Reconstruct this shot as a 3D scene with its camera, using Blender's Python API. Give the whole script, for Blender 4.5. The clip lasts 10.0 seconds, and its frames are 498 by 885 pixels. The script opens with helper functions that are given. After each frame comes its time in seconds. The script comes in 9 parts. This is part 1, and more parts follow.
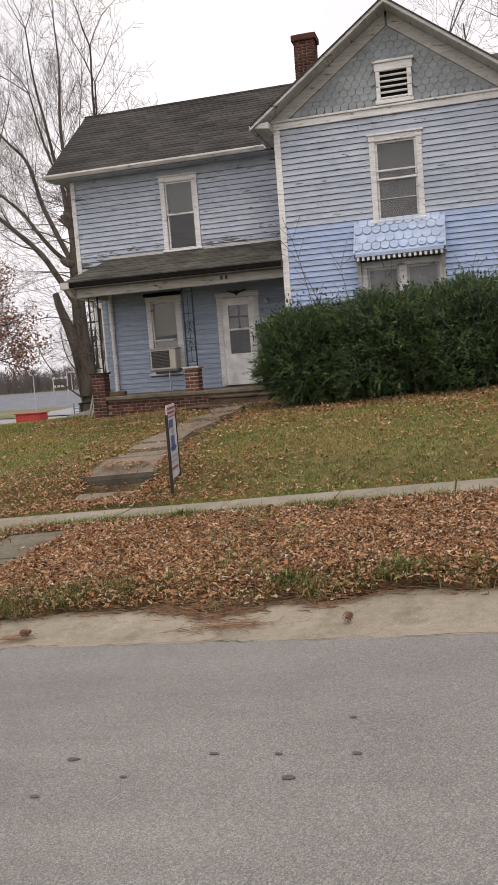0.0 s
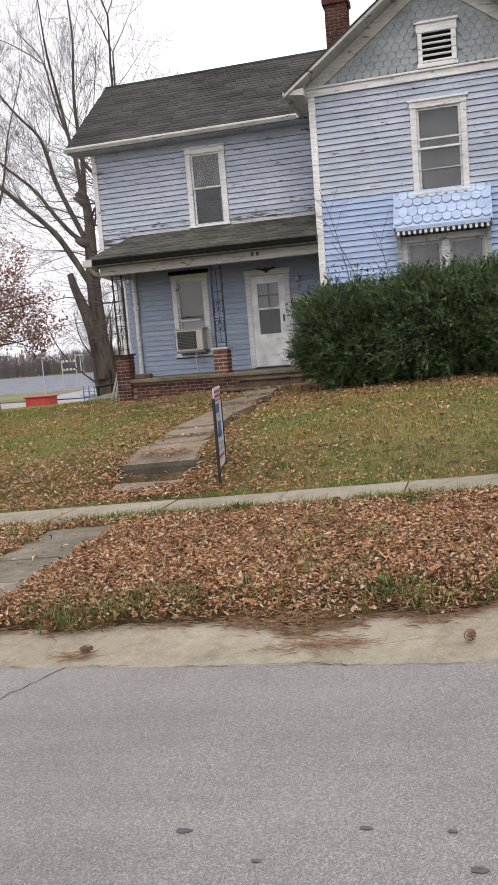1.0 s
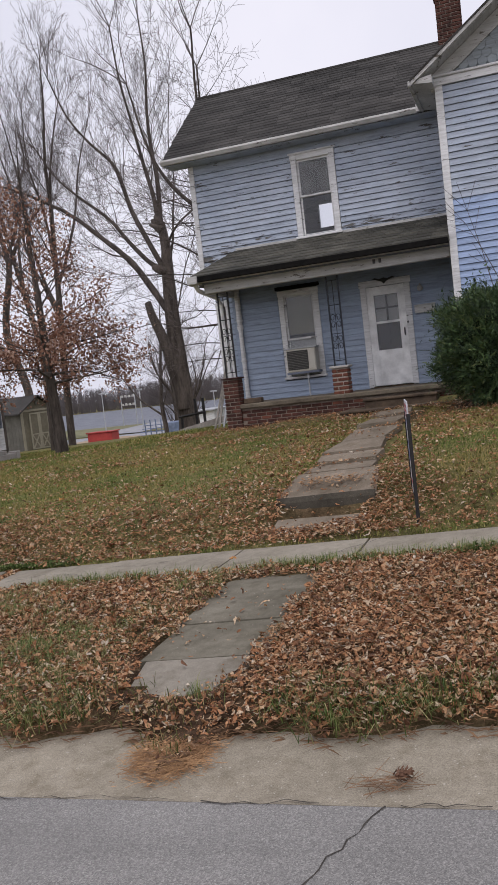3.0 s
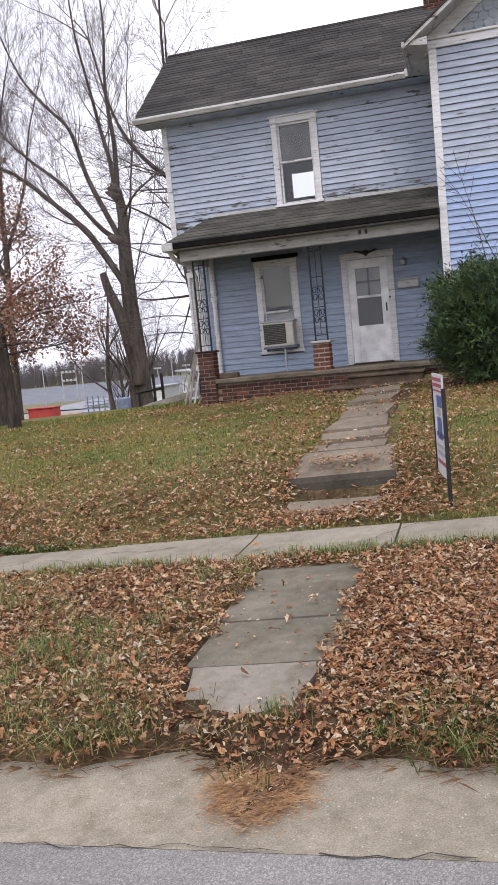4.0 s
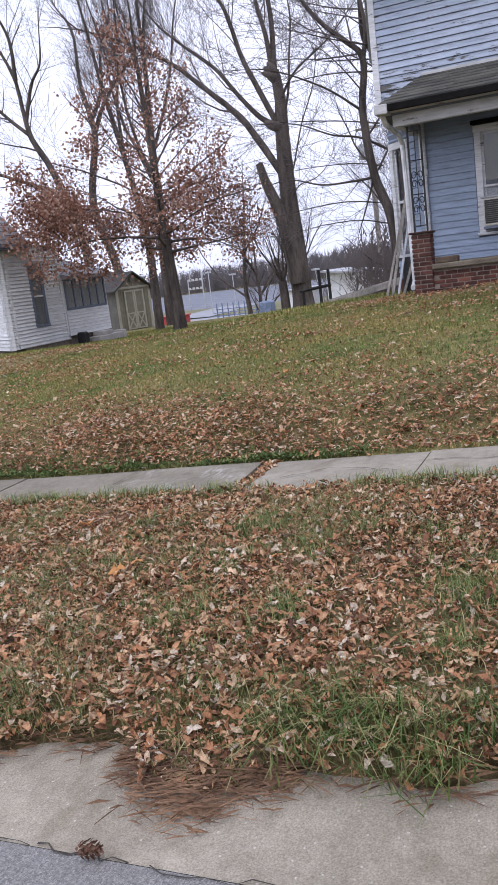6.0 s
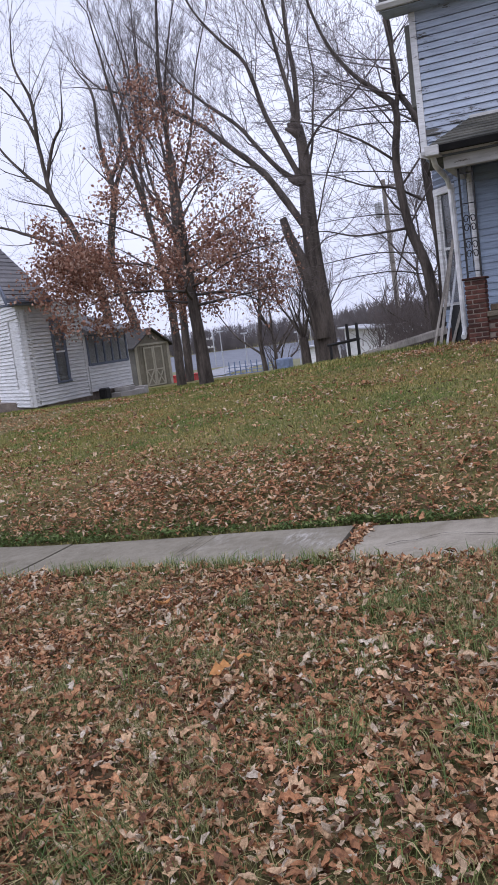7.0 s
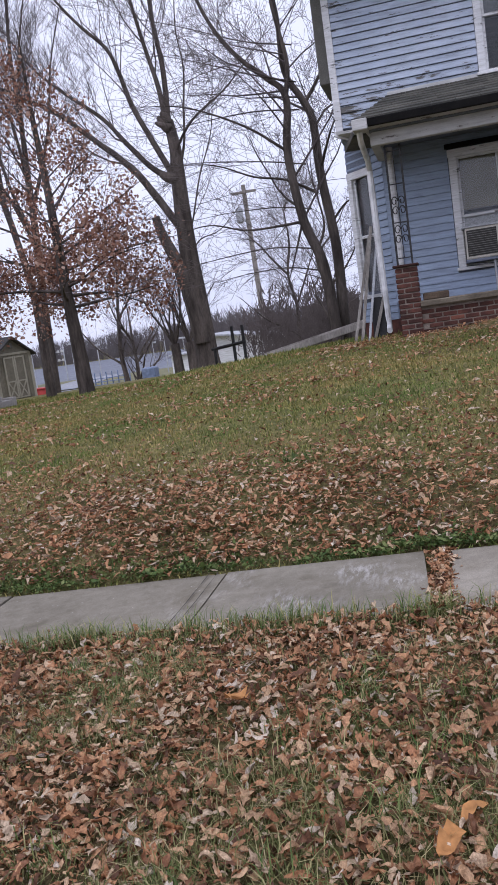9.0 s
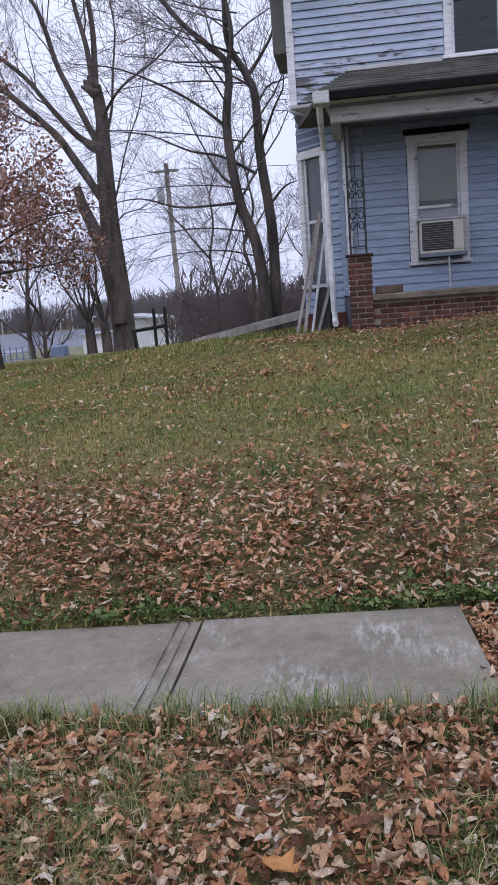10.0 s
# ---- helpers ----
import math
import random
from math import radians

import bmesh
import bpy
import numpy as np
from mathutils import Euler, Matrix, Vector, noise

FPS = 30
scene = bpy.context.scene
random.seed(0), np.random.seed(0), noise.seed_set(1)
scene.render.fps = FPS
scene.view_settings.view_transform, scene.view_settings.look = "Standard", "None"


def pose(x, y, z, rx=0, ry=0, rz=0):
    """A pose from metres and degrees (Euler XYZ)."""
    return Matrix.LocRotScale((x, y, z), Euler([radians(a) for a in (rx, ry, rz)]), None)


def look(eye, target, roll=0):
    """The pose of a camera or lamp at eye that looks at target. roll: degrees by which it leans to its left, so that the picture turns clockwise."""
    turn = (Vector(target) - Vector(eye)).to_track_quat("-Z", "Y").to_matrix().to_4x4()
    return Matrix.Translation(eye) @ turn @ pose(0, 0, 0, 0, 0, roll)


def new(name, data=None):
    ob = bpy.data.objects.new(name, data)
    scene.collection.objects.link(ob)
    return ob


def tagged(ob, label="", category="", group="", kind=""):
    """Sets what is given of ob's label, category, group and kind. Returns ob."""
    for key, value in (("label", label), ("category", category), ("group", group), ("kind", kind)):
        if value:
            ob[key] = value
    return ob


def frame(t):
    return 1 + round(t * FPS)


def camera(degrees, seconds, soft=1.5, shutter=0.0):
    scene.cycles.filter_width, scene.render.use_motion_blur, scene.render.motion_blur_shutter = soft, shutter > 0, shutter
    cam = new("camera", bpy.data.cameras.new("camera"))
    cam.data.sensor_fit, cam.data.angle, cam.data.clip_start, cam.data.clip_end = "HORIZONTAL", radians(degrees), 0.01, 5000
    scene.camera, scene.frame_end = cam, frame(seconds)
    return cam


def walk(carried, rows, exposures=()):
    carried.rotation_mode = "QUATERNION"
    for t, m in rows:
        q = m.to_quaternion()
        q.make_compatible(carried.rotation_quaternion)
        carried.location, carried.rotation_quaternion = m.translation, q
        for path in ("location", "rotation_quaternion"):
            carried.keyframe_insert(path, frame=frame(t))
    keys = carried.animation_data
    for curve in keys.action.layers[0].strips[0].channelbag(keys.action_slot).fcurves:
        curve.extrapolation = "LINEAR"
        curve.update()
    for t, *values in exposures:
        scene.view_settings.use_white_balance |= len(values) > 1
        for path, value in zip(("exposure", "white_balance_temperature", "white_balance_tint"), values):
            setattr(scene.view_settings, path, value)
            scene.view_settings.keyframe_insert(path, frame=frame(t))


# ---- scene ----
cam = camera(32.9, 10.0)
PATH = [
    (0, (1.34, 0.46, 1.748), (0.826, 2.384, 1.556), -4.4),
    (0.5, (0.969, 0.745, 1.75), (0.423, 2.66, 1.561), -4.3),
    (1, (0.659, 1.066, 1.747), (0.126, 2.98, 1.516), -4.6),
    (1.5, (0.188, 1.327, 1.748), (-0.404, 3.225, 1.532), -5.3),
    (2, (-0.164, 1.639, 1.724), (-0.763, 3.536, 1.517), -5.6),
    (2.5, (-0.602, 1.907, 1.686), (-1.246, 3.794, 1.533), -6.6),
    (3, (-1.034, 2.226, 1.653), (-1.686, 4.111, 1.506), -6.6),
    (3.2, (-1.201, 2.331, 1.684), (-1.87, 4.205, 1.484), -6.7),
    (4.3, (-2.173, 2.824, 1.6), (-2.66, 4.752, 1.382), -5.2),
    (4.5, (-2.375, 2.904, 1.579), (-2.878, 4.824, 1.332), -5.0),
    (5, (-2.901, 3.167, 1.534), (-3.469, 5.069, 1.287), -6.1),
    (5.5, (-3.389, 3.447, 1.501), (-4.144, 5.252, 1.09), -8.3),
    (5.7, (-3.587, 3.492, 1.477), (-4.396, 5.273, 1.059), -7.0),
    (6.8, (-4.498, 4.192, 1.339), (-5.267, 6.018, 1.066), -7.6),
    (7, (-4.718, 4.274, 1.328), (-5.533, 6.082, 1.072), -7.3),
    (7.5, (-5.146, 4.538, 1.284), (-5.987, 6.329, 0.991), -6.5),
    (8, (-5.516, 4.746, 1.261), (-6.222, 6.589, 0.937), -6.8),
    (8.5, (-5.905, 5.005, 1.251), (-6.488, 6.901, 0.996), -6.3),
    (9, (-6.198, 5.403, 1.216), (-6.685, 7.323, 0.94), -8.2),
    (9.5, (-6.553, 5.812, 1.22), (-6.909, 7.771, 1.032), -7.4),
    (10, (-6.805, 6.326, 1.231), (-7.071, 8.28, 0.9), -4.3),
]
EXPOSURES = [
    (0.0, 0.2, 7000, 15), (0.5, 0.0, 6900, 15), (1.0, 0.5, 6650, 14), (1.5, 0.55, 6650, 14), (2.0, 0.2, 6650, 13), (2.5, 0.0, 6500, 15), (3.2, -0.07, 6300, 17),
    (4.3, 0.6, 6300, 17), (5.0, 0.3, 6150, 19), (5.7, 0.47, 5800, 19), (7.0, 0.13, 5700, 20), (8.0, 0.1, 5650, 21), (8.5, 0.12, 5700, 21), (9.0, 0.12, 5700, 21), (9.5, 0.1, 5550, 21), (10.0, 0.08, 5550, 21),
]
walk(cam, [(t, look(eye, target, roll)) for t, eye, target, roll in PATH], EXPOSURES)

# ---------------------------------------------------------------- light
world = bpy.data.worlds.new("overcast")
scene.world = world
world.use_nodes = True
wn, wl = world.node_tree.nodes, world.node_tree.links
wn.clear()
w_out = wn.new("ShaderNodeOutputWorld")
w_bg = wn.new("ShaderNodeBackground")
w_sky = wn.new("ShaderNodeTexSky")
w_sky.sky_type = "NISHITA"
w_sky.sun_disc = False
w_sky.sun_elevation, w_sky.sun_rotation = radians(32), radians(200)
w_sky.air_density, w_sky.dust_density, w_sky.ozone_density = 1.0, 4.0, 1.0
w_hsv = wn.new("ShaderNodeHueSaturation")
w_hsv.inputs["Saturation"].default_value = 0.10
w_hsv.inputs["Value"].default_value = 0.10
w_mix = wn.new("ShaderNodeMix")
w_mix.data_type = "RGBA"
w_mix.inputs["Factor"].default_value = 0.78
w_tex = wn.new("ShaderNodeTexNoise")
w_tex.inputs["Scale"].default_value = 2.2
w_tex.inputs["Detail"].default_value = 5.0
w_ramp = wn.new("ShaderNodeValToRGB")
w_ramp.color_ramp.elements[0].position, w_ramp.color_ramp.elements[1].position = 0.3, 0.75
w_ramp.color_ramp.elements[0].color = (0.76, 0.785, 0.87, 1)
w_ramp.color_ramp.elements[1].color = (1.0, 1.0, 1.04, 1)
wl.new(w_sky.outputs["Color"], w_hsv.inputs["Color"])
wl.new(w_tex.outputs["Fac"], w_ramp.inputs["Fac"])
wl.new(w_hsv.outputs["Color"], w_mix.inputs["A"])
wl.new(w_ramp.outputs["Color"], w_mix.inputs["B"])
wl.new(w_mix.outputs["Result"], w_bg.inputs["Color"])
w_bg.inputs["Strength"].default_value = 1.12
wl.new(w_bg.outputs["Background"], w_out.inputs["Surface"])

sun_data = bpy.data.lights.new("sun", "SUN")
sun_data.energy, sun_data.angle, sun_data.color = 1.15, radians(22), (1.0, 0.97, 0.92)
sun = new("sun", sun_data)
sun.matrix_world = look((6, -14, 30), (0, 0, 0))

# ---------------------------------------------------------------- materials
def mat_base(name, rough=0.8, metal=0.0, spec=0.3):
    m = bpy.data.materials.new(name)
    m.use_nodes = True
    nt = m.node_tree
    b = nt.nodes["Principled BSDF"]
    b.inputs["Roughness"].default_value = rough
    b.inputs["Metallic"].default_value = metal
    b.inputs["Specular IOR Level"].default_value = spec
    return m, nt.nodes, nt.links, b


def where(nodes):
    return nodes.new("ShaderNodeNewGeometry").outputs["Position"]


def noise_of(nodes, links, src, scale, detail=4.0, rough=0.55, stretch=None):
    n = nodes.new("ShaderNodeTexNoise")
    n.inputs["Scale"].default_value = scale
    n.inputs["Detail"].default_value = detail
    n.inputs["Roughness"].default_value = rough
    if stretch:
        mp = nodes.new("ShaderNodeMapping")
        mp.inputs["Scale"].default_value = stretch
        links.new(src, mp.inputs["Vector"])
        src = mp.outputs["Vector"]
    links.new(src, n.inputs["Vector"])
    return n.outputs["Fac"]


def ramp_of(nodes, links, fac, stops):
    r = nodes.new("ShaderNodeValToRGB")
    el = r.color_ramp.elements
    while len(el) < len(stops):
        el.new(0.5)
    for e, (p, c) in zip(el, stops):
        e.position = p
        e.color = (*c, 1) if len(c) == 3 else c
    links.new(fac, r.inputs["Fac"])
    return r.outputs["Color"]


def mix_of(nodes, links, fac, a, b, how="MIX"):
    m = nodes.new("ShaderNodeMix")
    m.data_type = "RGBA"
    m.blend_type = how
    for sock, v in (("Factor", fac), ("A", a), ("B", b)):
        if isinstance(v, bpy.types.NodeSocket):
            links.new(v, m.inputs[sock])
        elif isinstance(v, (int, float)):
            m.inputs[sock].default_value = v if sock == "Factor" else (v, v, v, 1)
        else:
            m.inputs[sock].default_value = (*v, 1)
    return m.outputs["Result"]


def bump_of(nodes, links, b, height, strength=0.3, distance=0.01):
    n = nodes.new("ShaderNodeBump")
    n.inputs["Strength"].default_value = strength
    n.inputs["Distance"].default_value = distance
    links.new(height, n.inputs["Height"])
    links.new(n.outputs["Normal"], b.inputs["Normal"])


def mottled(name, c1, c2, scale=6.0, fine=60.0, rough=0.85, bump=0.25, dist=0.004, stretch=None, obvar=0.0, metal=0.0, spec=0.3, c3=None, isl=0.0):
    """Two colours mixed by a coarse noise, a fine grain over them, relief from the grain."""
    m, n, l, b = mat_base(name, rough, metal, spec)
    p = where(n)
    big = noise_of(n, l, p, scale, 5.0, 0.6, stretch)
    small = noise_of(n, l, p, fine, 3.0, 0.6, stretch)
    col = ramp_of(n, l, big, [(0.32, c1), (0.68, c2)] if c3 is None else [(0.28, c1), (0.5, c2), (0.74, c3)])
    grain = ramp_of(n, l, small, [(0.3, (0.72, 0.72, 0.72)), (0.7, (1.18, 1.18, 1.18))])
    col = mix_of(n, l, 1.0, col, grain, "MULTIPLY")
    if obvar or isl:
        if isl:
            both = n.new("ShaderNodeMath")
            both.operation = "MULTIPLY_ADD"
            l.new(n.new("ShaderNodeObjectInfo").outputs["Random"], both.inputs[0])
            both.inputs[1].default_value = 37.7
            l.new(n.new("ShaderNodeNewGeometry").outputs["Random Per Island"], both.inputs[2])
            wrap = n.new("ShaderNodeMath")
            wrap.operation = "FRACT"
            l.new(both.outputs[0], wrap.inputs[0])
            rnd = wrap.outputs[0]
        else:
            rnd = n.new("ShaderNodeObjectInfo").outputs["Random"]
        v = obvar or isl
        sh = ramp_of(n, l, rnd, [(0.0, (1 - v, 1 - v, 1 - v)), (1.0, (1 + v, 1 + v, 1 + v))])
        col = mix_of(n, l, 1.0, col, sh, "MULTIPLY")
    l.new(col, b.inputs["Base Color"])
    bump_of(n, l, b, small, bump, dist)
    return m


def painted_boards(name, paint, paint2, bare, amount, spread=0.1, worn=None):
    """Old house paint: two faded tones, grime, and flakes lost down to grey wood along the boards."""
    m, n, l, b = mat_base(name, 0.72, 0, 0.25)
    p = where(n)
    tone = noise_of(n, l, p, 1.3, 4.0, 0.6)
    col = ramp_of(n, l, tone, [(0.3, paint), (0.7, paint2)])
    rnd = n.new("ShaderNodeObjectInfo").outputs["Random"]
    sh = ramp_of(n, l, rnd, [(0.0, (0.91, 0.91, 0.91)), (1.0, (1.06, 1.06, 1.06))])
    col = mix_of(n, l, 1.0, col, sh, "MULTIPLY")
    grime = noise_of(n, l, p, 9.0, 6.0, 0.75, (0.3, 0.3, 3.0))
    col = mix_of(n, l, 1.0, col, ramp_of(n, l, grime, [(0.32, (0.70, 0.69, 0.67)), (0.58, (1.03, 1.03, 1.03))]), "MULTIPLY")
    flake = noise_of(n, l, p, 5.0, 7.0, 0.72, (0.5, 0.5, 2.6))
    if worn:
        # paint lost by splashing rain over the porch roof
        sep, near = n.new("ShaderNodeSeparateXYZ"), n.new("ShaderNodeMapRange")
        l.new(p, sep.inputs["Vector"])
        l.new(sep.outputs["Z"], near.inputs["Value"])
        near.inputs["From Min"].default_value, near.inputs["From Max"].default_value = worn[1], worn[0]
        near.inputs["To Min"].default_value, near.inputs["To Max"].default_value = 0.0, 0.115
        add = n.new("ShaderNodeMath")
        l.new(flake, add.inputs[0])
        l.new(near.outputs["Result"], add.inputs[1])
        flake = add.outputs[0]
    mask = ramp_of(n, l, flake, [(amount, (0, 0, 0)), (amount + spread * 0.3, (1, 1, 1))])
    fine = noise_of(n, l, p, 90.0, 2.0, 0.5, (0.15, 0.15, 1.0))
    wood = ramp_of(n, l, fine, [(0.3, tuple(0.6 * c for c in bare)), (0.7, bare)])
    col = mix_of(n, l, mask, col, wood)
    l.new(col, b.inputs["Base Color"])
    bump_of(n, l, b, fine, 0.2, 0.003)
    return m


M = {}
M["siding_faded"] = painted_boards("faded_blue_siding", (0.33, 0.38, 0.46), (0.41, 0.45, 0.52), (0.12, 0.115, 0.105), 0.61)
M["siding_worn"] = painted_boards("faded_blue_siding_over_porch", (0.33, 0.38, 0.46), (0.41, 0.45, 0.52), (0.12, 0.115, 0.105), 0.61, worn=(4.3, 4.7))
M["siding_blue"] = painted_boards("blue_siding", (0.315, 0.41, 0.60), (0.365, 0.45, 0.63), (0.18, 0.17, 0.16), 0.67)
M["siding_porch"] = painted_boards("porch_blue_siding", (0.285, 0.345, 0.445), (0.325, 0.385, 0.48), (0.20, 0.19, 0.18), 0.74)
M["scale_grey"] = painted_boards("grey_blue_scales", (0.235, 0.265, 0.285), (0.30, 0.325, 0.34), (0.17, 0.165, 0.155), 0.70)
M["scale_blue"] = painted_boards("pale_blue_scales", (0.33, 0.42, 0.58), (0.40, 0.49, 0.64), (0.22, 0.21, 0.20), 0.66)
M["white"] = painted_boards("white_paint", (0.60, 0.60, 0.60), (0.72, 0.72, 0.72), (0.22, 0.21, 0.20), 0.60)
M["white_clean"] = mottled("white_enamel", (0.70, 0.70, 0.69), (0.77, 0.77, 0.76), 1.5, 4.0, 0.5, 0.05, 0.001)
M["white_old"] = painted_boards("dingy_white_paint", (0.40, 0.395, 0.38), (0.54, 0.535, 0.52), (0.16, 0.14, 0.12), 0.60)
M["white_siding"] = painted_boards("white_siding", (0.70, 0.71, 0.71), (0.77, 0.77, 0.76), (0.3, 0.3, 0.3), 0.74)
# dark wall body; through the board gaps it draws the siding's shadow lines
M["sheath"] = mottled("dark_sheathing", (0.10, 0.11, 0.13), (0.14, 0.15, 0.18))
M["interior"] = mottled("dim_interior", (0.045, 0.042, 0.04), (0.085, 0.08, 0.075), 3.0)
M["roof"] = mottled("weathered_shingle", (0.029, 0.0275, 0.0255), (0.067, 0.063, 0.0585), 1.2, 110.0, 0.95, 0.5, 0.006, (0.5, 1, 1), isl=0.3)
M["roof_porch"] = mottled("mossy_shingle", (0.03, 0.03, 0.026), (0.098, 0.093, 0.076), 2.6, 110.0, 0.95, 0.5, 0.006, (0.45, 1, 1), isl=0.28)
M["roof_grey"] = mottled("grey_shingle", (0.15, 0.148, 0.152), (0.24, 0.235, 0.24), 1.2, 110.0, 0.95, 0.5, 0.006, (0.5, 1, 1), obvar=0.2)
M["brick"] = mottled("red_brick", (0.085, 0.031, 0.022), (0.175, 0.066, 0.04), 9.0, 160.0, 0.9, 0.4, 0.004, obvar=0.32)
M["brick_dark"] = mottled("sooty_brick", (0.036, 0.017, 0.014), (0.11, 0.042, 0.029), 6.0, 160.0, 0.92, 0.4, 0.004, obvar=0.3)
M["mortar"] = mottled("mortar", (0.28, 0.245, 0.205), (0.42, 0.375, 0.32), 8.0, 120.0)
M["mortar_dark"] = mottled("stained_mortar", (0.13, 0.105, 0.085), (0.26, 0.215, 0.175), 8.0, 120.0)
M["iron"] = mottled("black_iron", (0.012, 0.012, 0.014), (0.03, 0.028, 0.026), 14.0, 90.0, 0.55)
M["iron_pale"] = mottled("chipped_iron", (0.014, 0.017, 0.026), (0.03, 0.035, 0.048), 14.0, 90.0, 0.6)
M["black_gutter"] = mottled("black_fascia", (0.005, 0.005, 0.005), (0.012, 0.011, 0.010), 6.0, 60.0, 0.9, spec=0.1)
M["stone_step"] = mottled("brown_stone_step", (0.045, 0.032, 0.022), (0.125, 0.09, 0.06), 4.0, 70.0, 0.9, 0.5, 0.006)
M["porch_floor"] = mottled("worn_porch_floor", (0.07, 0.056, 0.04), (0.20, 0.17, 0.125), 5.0, 70.0, 0.9, 0.4, 0.004, (0.4, 1, 1))
M["concrete"] = mottled("pale_concrete", (0.36, 0.34, 0.31), (0.49, 0.47, 0.44), 2.2, 140.0, 0.9, 0.5, 0.005)
M["grille"] = mottled("grey_grille", (0.035, 0.034, 0.03), (0.06, 0.058, 0.052), 12.0, 90.0, 0.7)
M["louvre"] = mottled("grey_louvre", (0.17, 0.165, 0.15), (0.24, 0.23, 0.21), 12.0, 90.0, 0.6)
M["shade_grey"] = mottled("pale_grey_shade", (0.19, 0.19, 0.185), (0.27, 0.268, 0.26), 1.4, 9.0, 0.9)
M["ac_case"] = mottled("beige_casing", (0.50, 0.47, 0.40), (0.58, 0.55, 0.48), 5.0, 80.0, 0.55)
M["galv"] = mottled("dull_metal", (0.34, 0.35, 0.36), (0.46, 0.47, 0.48), 5.0, 80.0, 0.5, metal=0.3)
M["bark"] = mottled("grey_brown_bark", (0.036, 0.029, 0.024), (0.125, 0.104, 0.088), 4.5, 26.0, 0.95, 0.9, 0.03, (1, 1, 0.22))
M["bark_thin"] = mottled("thin_twigs", (0.085, 0.07, 0.066), (0.15, 0.127, 0.12), 2.0, 20.0, 0.95, 0.2, 0.004)
M["bark_far"] = mottled("far_twigs", (0.095, 0.085, 0.085), (0.15, 0.135, 0.135), 0.2, 2.0, 1.0, 0.0)
M["lumber"] = mottled("grey_lumber", (0.20, 0.18, 0.155), (0.36, 0.33, 0.29), 4.0, 50.0, 0.9, 0.3, 0.003, (1, 1, 0.2))
M["shed_tan"] = mottled("tan_shed_board", (0.17, 0.155, 0.112), (0.235, 0.212, 0.155), 3.0, 60.0, obvar=0.05)
M["shed_trim"] = mottled("pale_shed_trim", (0.33, 0.305, 0.23), (0.40, 0.37, 0.285), 3.0, 60.0)
M["shed_side"] = mottled("grey_shed_board", (0.13, 0.125, 0.107), (0.185, 0.178, 0.152), 3.0, 60.0, obvar=0.05)
M["trim_blue"] = mottled("slate_blue_trim", (0.13, 0.15, 0.19), (0.18, 0.20, 0.25), 5.0, 60.0)
M["curtain"] = mottled("pale_shade", (0.27, 0.265, 0.25), (0.36, 0.355, 0.335), 2.0, 40.0, 0.95, 0.1, 0.002, (4, 4, 0.4))
M["pale_shade"] = mottled("pale_roller_shade", (0.42, 0.41, 0.385), (0.52, 0.51, 0.48), 2.0, 30.0, 0.95)
M["screen"] = mottled("grey_screen", (0.10, 0.099, 0.097), (0.165, 0.163, 0.16), 1.6, 4.0, 0.9, 0.0)
M["yellow_shade"] = mottled("yellowed_shade", (0.22, 0.205, 0.15), (0.30, 0.28, 0.21), 2.0, 40.0, 0.95)
M["letter_white"] = mottled("paper_white", (0.52, 0.52, 0.55), (0.62, 0.62, 0.64), 5.0, 60.0, 0.5)
M["sign_blue"] = mottled("sign_blue", (0.06, 0.09, 0.24), (0.09, 0.13, 0.30), 5.0, 60.0, 0.5)
M["sign_red"] = mottled("sign_red", (0.30, 0.07, 0.08), (0.38, 0.10, 0.11), 5.0, 60.0, 0.5)
M["red"] = mottled("red_paint", (0.30, 0.035, 0.032), (0.38, 0.05, 0.042), 1.0, 9.0, 0.6)
M["sand"] = mottled("tan_sand", (0.30, 0.225, 0.15), (0.40, 0.31, 0.21), 0.05, 0.9, 1.0)
M["lot"] = mottled("pale_lot", (0.24, 0.245, 0.26), (0.32, 0.325, 0.34), 0.03, 0.6, 1.0)
M["bleacher"] = mottled("slate_bleacher", (0.12, 0.16, 0.24), (0.18, 0.22, 0.31), 0.5, 4.0, 0.7)
M["number"] = mottled("dark_numeral", (0.05, 0.05, 0.05), (0.1, 0.1, 0.1))
M["cone"] = mottled("pine_cone_brown", (0.10, 0.05, 0.03), (0.20, 0.11, 0.07), 20.0, 150.0)
M["straw_orange"] = mottled("orange_straw", (0.25, 0.135, 0.066), (0.46, 0.28, 0.145), 9.0, 60.0, 0.95, 0.3, 0.004, isl=0.3)
M["straw"] = mottled("brown_straw", (0.12, 0.068, 0.04), (0.27, 0.16, 0.09), 9.0, 60.0, 0.95, 0.3, 0.004, isl=0.3)


